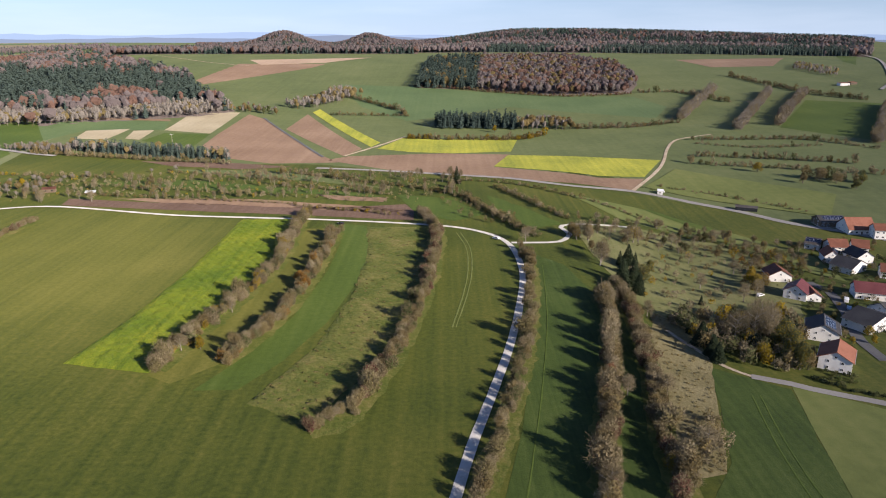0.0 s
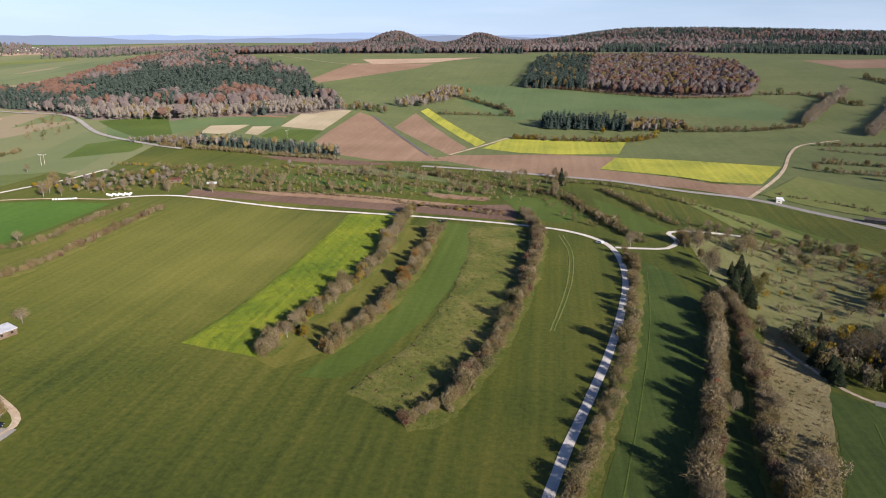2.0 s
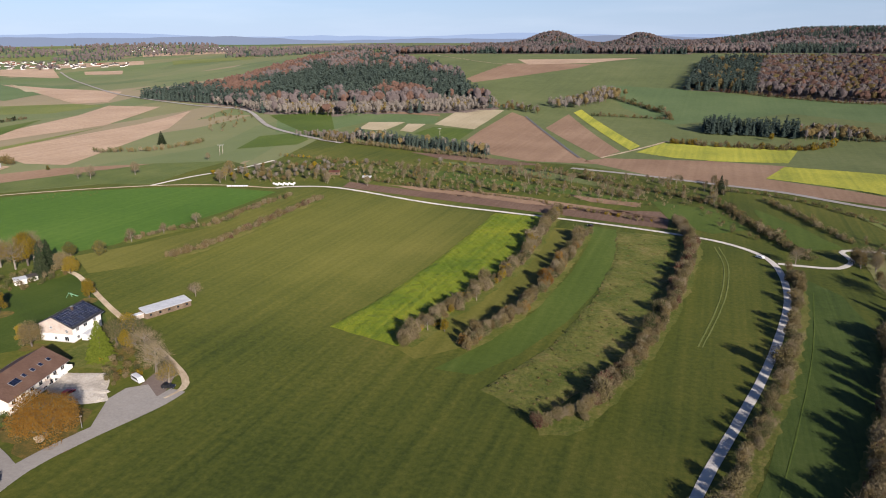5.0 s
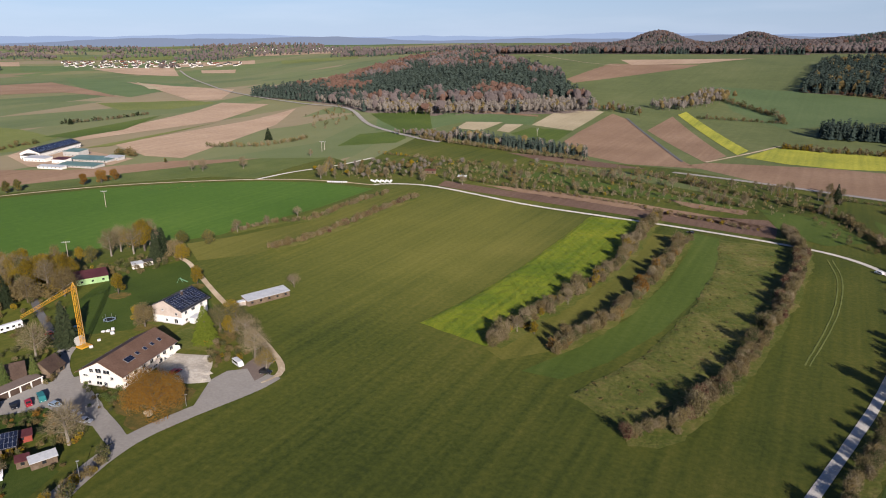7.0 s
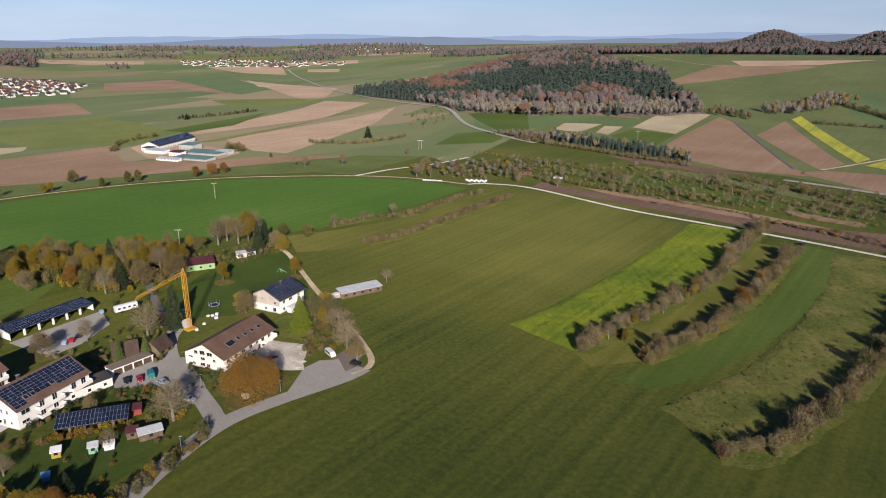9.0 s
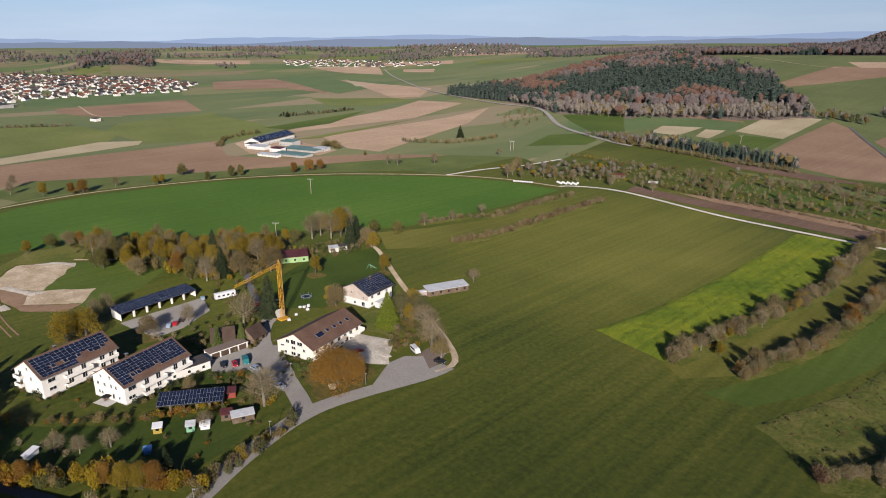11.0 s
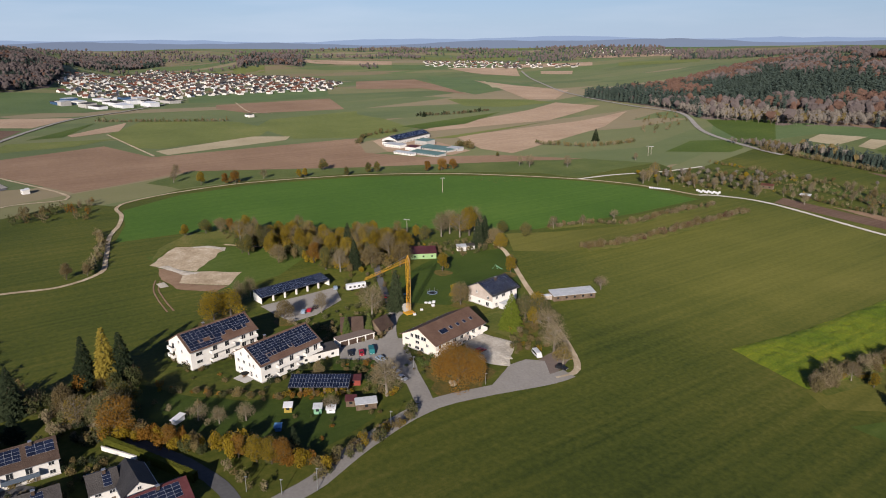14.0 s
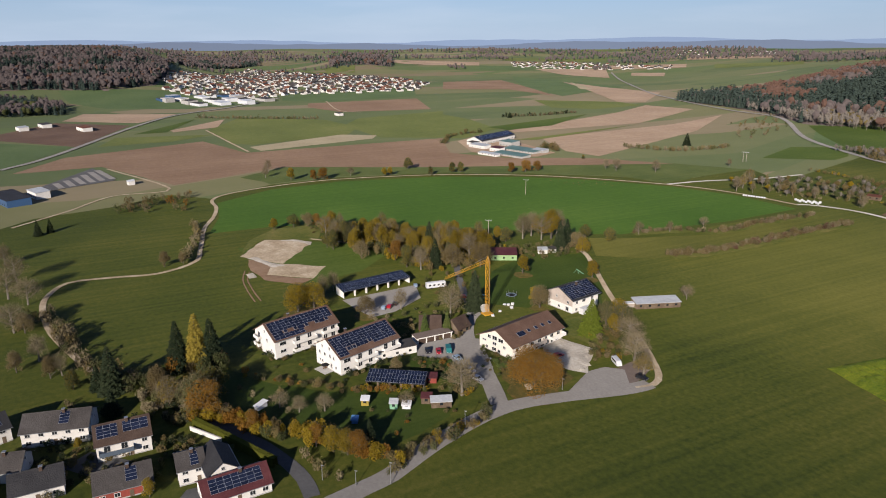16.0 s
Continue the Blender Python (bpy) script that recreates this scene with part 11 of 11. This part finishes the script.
def pallet_stack(x, y, turn, h):
    root = place("building_material_pallet", x, y, turn, "pallet of pale building blocks by the crane", "pallet", "building materials")
    for k in (-0.5, 0, 0.5):
        box("runner", -0.6, k - 0.06, 0.0, 0.6, k + 0.06, 0.1, "pale_wood", root)
    box("deck", -0.65, -0.6, 0.102, 0.65, 0.6, 0.14, "pale_wood", root)
    for i in range(2):
        for j in range(2):
            box("block", -0.58 + i * 0.6, -0.55 + j * 0.57, 0.143, -0.02 + i * 0.6, -0.02 + j * 0.57, 0.143 + h, "white_sheet", root, "", 0.03)


def low_wall(x0, y0, x1, y1, h, label):
    d = math.hypot(x1 - x0, y1 - y0)
    root = place("garden_wall", (x0 + x1) / 2, (y0 + y1) / 2, math.degrees(math.atan2(y1 - y0, x1 - x0)), label, "wall")
    box("wall_body", -d / 2, -0.15, -0.3, d / 2, 0.15, h, "white", root)
    box("coping", -d / 2 - 0.05, -0.2, h + 0.003, d / 2 + 0.05, 0.2, h + 0.08, "grey_wall", root)


tree("fir", 93.0, 331.1, 9.5)
tree("fir", 99.4, 336.5, 11.0)
tree("greenish", 101.2, 326.0, 9.0)
tree("fir", 94.0, 345.6, 8.0)
tree("greenish", 108.1, 338.4, 8.0)
tree("bare", 84.4, 345.5, 14.0)
tree("bare", 81.3, 389.4, 11.0)
tree("bare", 84.2, 380.3, 10.0)
tree("sparse", 78.2, 387.1, 9.0)
tree("bare", 109.5, 389.8, 9.0)
tree("bare", 117.2, 393.4, 8.0)
tree("brown", 82.6, 363.1, 7.0)
tree("bare", 127.9, 319.7, 9.0)
tree("bare", 150.8, 308.1, 10.0)
tree("sparse", 159.4, 320.0, 9.0)
tree("gold", 160.6, 337.1, 8.0)
tree("gold", 155.4, 319.9, 9.0)
tree("bare", 155.5, 346.2, 8.0)
tree("bare", 137.4, 363.8, 7.0)
tree("brown", 158.1, 376.8, 6.0)


def rubble_heap(x, y, size, seed):
    """A heap of broken stone: a low mound with loose blocks on it."""
    r = np.random.default_rng(seed)
    root = place("rubble_heap", x, y, r.uniform(0, 180), "heap of broken pale limestone at the yard edge", "rubble heap", "rubble heaps")
    bm = bmesh.new()
    bmesh.ops.create_icosphere(bm, subdivisions=3, radius=1.0)
    for v in bm.verts:
        k = 1 + 0.4 * noise.noise(v.co * 1.7 + Vector((seed, 0, 0)))
        v.co = Vector((v.co.x * size * k, v.co.y * size * 0.7 * k, max(-0.1, v.co.z * size * 0.34 * k)))
    part("mound", bm, "rubble", root)
    for i in range(9):
        a, d, q = r.uniform(0, 6.28), r.uniform(0.3, 1.0) * size, r.uniform(0.2, 0.5)
        bm = bmesh.new()
        bmesh.ops.create_icosphere(bm, subdivisions=1, radius=q)
        for v in bm.verts:
            v.co *= r.uniform(0.75, 1.2)
        part("stone", bm, "rubble", root).location = (d * math.cos(a), d * 0.7 * math.sin(a), 0.15 + max(0, size - d) * 0.3)


for i, (x, y, q) in enumerate(((-186.5, 156.0, 2.2), (-182.0, 152.4, 1.8), (-177.4, 147.6, 2.0), (-174.6, 143.6, 1.5), (-198.0, 151.8, 1.6))):
    rubble_heap(x, y, q, i)
trailer(-273.7, 135.4, 81.1)
round_bale(-317.1, 448.5, 'bright white film-wrapped round straw bale', 0)
round_bale(-314.4, 447.1, 'bright white film-wrapped round straw bale', 31)
round_bale(-311.8, 445.8, 'bright white film-wrapped round straw bale', 62)
round_bale(-313.4, 450.2, 'bright white film-wrapped round straw bale', 93)
round_bale(-310.8, 448.8, 'bright white film-wrapped round straw bale', 124)
round_bale(-308.1, 447.4, 'bright white film-wrapped round straw bale', 155)
round_bale(-309.7, 451.8, 'bright white film-wrapped round straw bale', 186)
round_bale(-307.1, 450.4, 'bright white film-wrapped round straw bale', 217)
round_bale(-304.5, 449.0, 'bright white film-wrapped round straw bale', 248)
round_bale(-306.1, 453.4, 'bright white film-wrapped round straw bale', 279)
round_bale(-303.5, 452.0, 'bright white film-wrapped round straw bale', 310)
round_bale(-301.0, 450.6, 'bright white film-wrapped round straw bale', 341)
round_bale(-302.5, 455.0, 'bright white film-wrapped round straw bale', 372)
round_bale(-345.4, 428.2, 'white film-wrapped round straw bale by the track', 0)
round_bale(-343.7, 428.9, 'white film-wrapped round straw bale by the track', 23)
round_bale(-342.0, 429.7, 'white film-wrapped round straw bale by the track', 46)
round_bale(-340.3, 430.4, 'white film-wrapped round straw bale by the track', 69)
round_bale(-338.6, 431.1, 'white film-wrapped round straw bale by the track', 92)
round_bale(-336.9, 431.8, 'white film-wrapped round straw bale by the track', 115)
round_bale(-335.2, 432.5, 'white film-wrapped round straw bale by the track', 138)
round_bale(-333.5, 433.2, 'white film-wrapped round straw bale by the track', 161)
round_bale(-331.8, 433.9, 'white film-wrapped round straw bale by the track', 184)
log_pile(-213.0, 200.7, 62.1)
shed(-187.4, 67.1, 60.0, 2.4, 2.0, 2.0, 2.5, "pot_yellow", "white_sheet", "small yellow garden hut with pale roof", name="garden_hut", category="hut")
shed(-181.2, 74.4, 60.0, 2.4, 2.0, 2.1, 2.6, "pot_green", "metal_roof", "small green garden hut", name="garden_hut", category="hut")
shed(-179.3, 78.0, 60.0, 2.6, 1.8, 1.4, 1.9, "white_sheet", "white_sheet", "white garden cabinet with flat lid", name="garden_hut", category="hut")
shed(-179.6, 85.2, 60.0, 3.2, 2.6, 2.2, 2.7, "wood", "maroon_roof", "timber garden hut with maroon roof", name="garden_hut", category="hut")
shed(-175.4, 88.4, 68.0, 6.5, 3.0, 2.2, 2.7, "wood", "metal_roof", "dark timber market hut under a pale sheet roof", name="garden_hut", category="hut")
shed(-200.9, 36.7, 30.0, 1.8, 3.8, 1.3, 1.8, "white_sheet", "white_sheet", "small white garden greenhouse", name="garden_hut", category="hut")
shed(-178.6, 60.3, 60.0, 1.8, 1.4, 1.3, 1.8, "pot_blue", "pot_blue", "small blue garden tent", name="garden_hut", category="hut")
shed(-297.0, 212.7, 64.0, 5.0, 3.5, 2.4, 2.9, "white", "metal_roof", "small white garden hut", name="garden_hut", category="hut")
shed(-296.2, 218.6, 64.0, 4.0, 3.0, 2.2, 2.7, "white", "grey_roof", "small white garden hut with grey roof", name="garden_hut", category="hut")
shed(-192.0, 92.3, 60.0, 5.0, 3.0, 2.0, 2.5, "brick_red", "maroon_roof", "low maroon bin store", name="garden_hut", category="hut")
shed(-352.3, 151.5, 60.0, 5.0, 4.0, 2.4, 2.9, "wood", "dark_roof", "small dark field hut", name="garden_hut", category="hut")
trampoline(-248.1, 161.3, )
swing_frame(-260.3, 208.0, 40)
boulder(-171.8, 119.6, 1.3)
pallet_stack(-240.5, 153.0, 20, 0.5)
pallet_stack(-239.2, 154.2, 33, 0.7)
pallet_stack(-238.9, 156.1, 46, 0.9)
pallet_stack(-234.7, 147.0, 59, 0.5)
pallet_stack(-231.8, 141.6, 72, 0.7)
pallet_stack(-235.7, 153.5, 85, 0.9)
low_wall(-197.4, 14.7, -186.3, 22.0, 1.4, "low white rendered garden wall")
shed(-586, -59, 20, 42, 16, 5, 5.6, "paint_blue", "dark_roof", "dark blue works hall on the plain", name="hall", category="hall")
shed(-596, -41, 20, 20, 10, 5, 5.6, "white", "metal_roof", "white works hall with a pale roof", name="hall", category="hall")
shed(223.0, 490.3, -22, 15, 4, 2.6, 3.3, "glass", "grey_roof", "long glazed shelter by the country road", name="field_barn", category="barn")
shed(172.0, 531.5, -20, 4, 3, 3, 3.7, "white", "white_sheet", "small white hut by the road junction", name="field_barn", category="barn")
shed(681.5, 1199.4, 10, 18, 9, 4.5, 5.2, "white", "red_roof", "white hill farm building", name="field_barn", category="barn")
shed(701.8, 1208.5, 10, 12, 8, 4, 4.7, "wood", "red_roof", "timber hill farm barn", name="field_barn", category="barn")
shed(-292.2, 500.2, 20, 9, 5, 2.6, 3.3, "wood", "red_roof", "timber orchard hut with reddish roof", name="field_barn", category="barn")
shed(-259.3, 495.6, 15, 7, 3, 1.2, 1.9, "wood", "metal_roof", "low timber trailer in the orchard", name="field_barn", category="barn")
shed(-1053.5, 353.8, 12, 14, 8, 4, 4.7, "white", "grey_roof", "lone white field barn", name="field_barn", category="barn")
shed(-614.0, 24.4, 10, 6, 5, 3, 3.7, "white", "white_sheet", "small white field hut", name="field_barn", category="barn")
shed(-1037.1, -5.8, 15, 30, 12, 5, 5.7, "white", "red_roof", "farmstead by the wood", name="field_barn", category="barn")
shed(-1107.8, -54.3, 15, 26, 12, 5, 5.7, "white", "grey_roof", "farmstead hall by the wood", name="field_barn", category="barn")
shed(-1079.1, -79.8, 15, 20, 12, 5, 5.7, "white", "metal_roof", "farmstead shed by the wood", name="field_barn", category="barn")
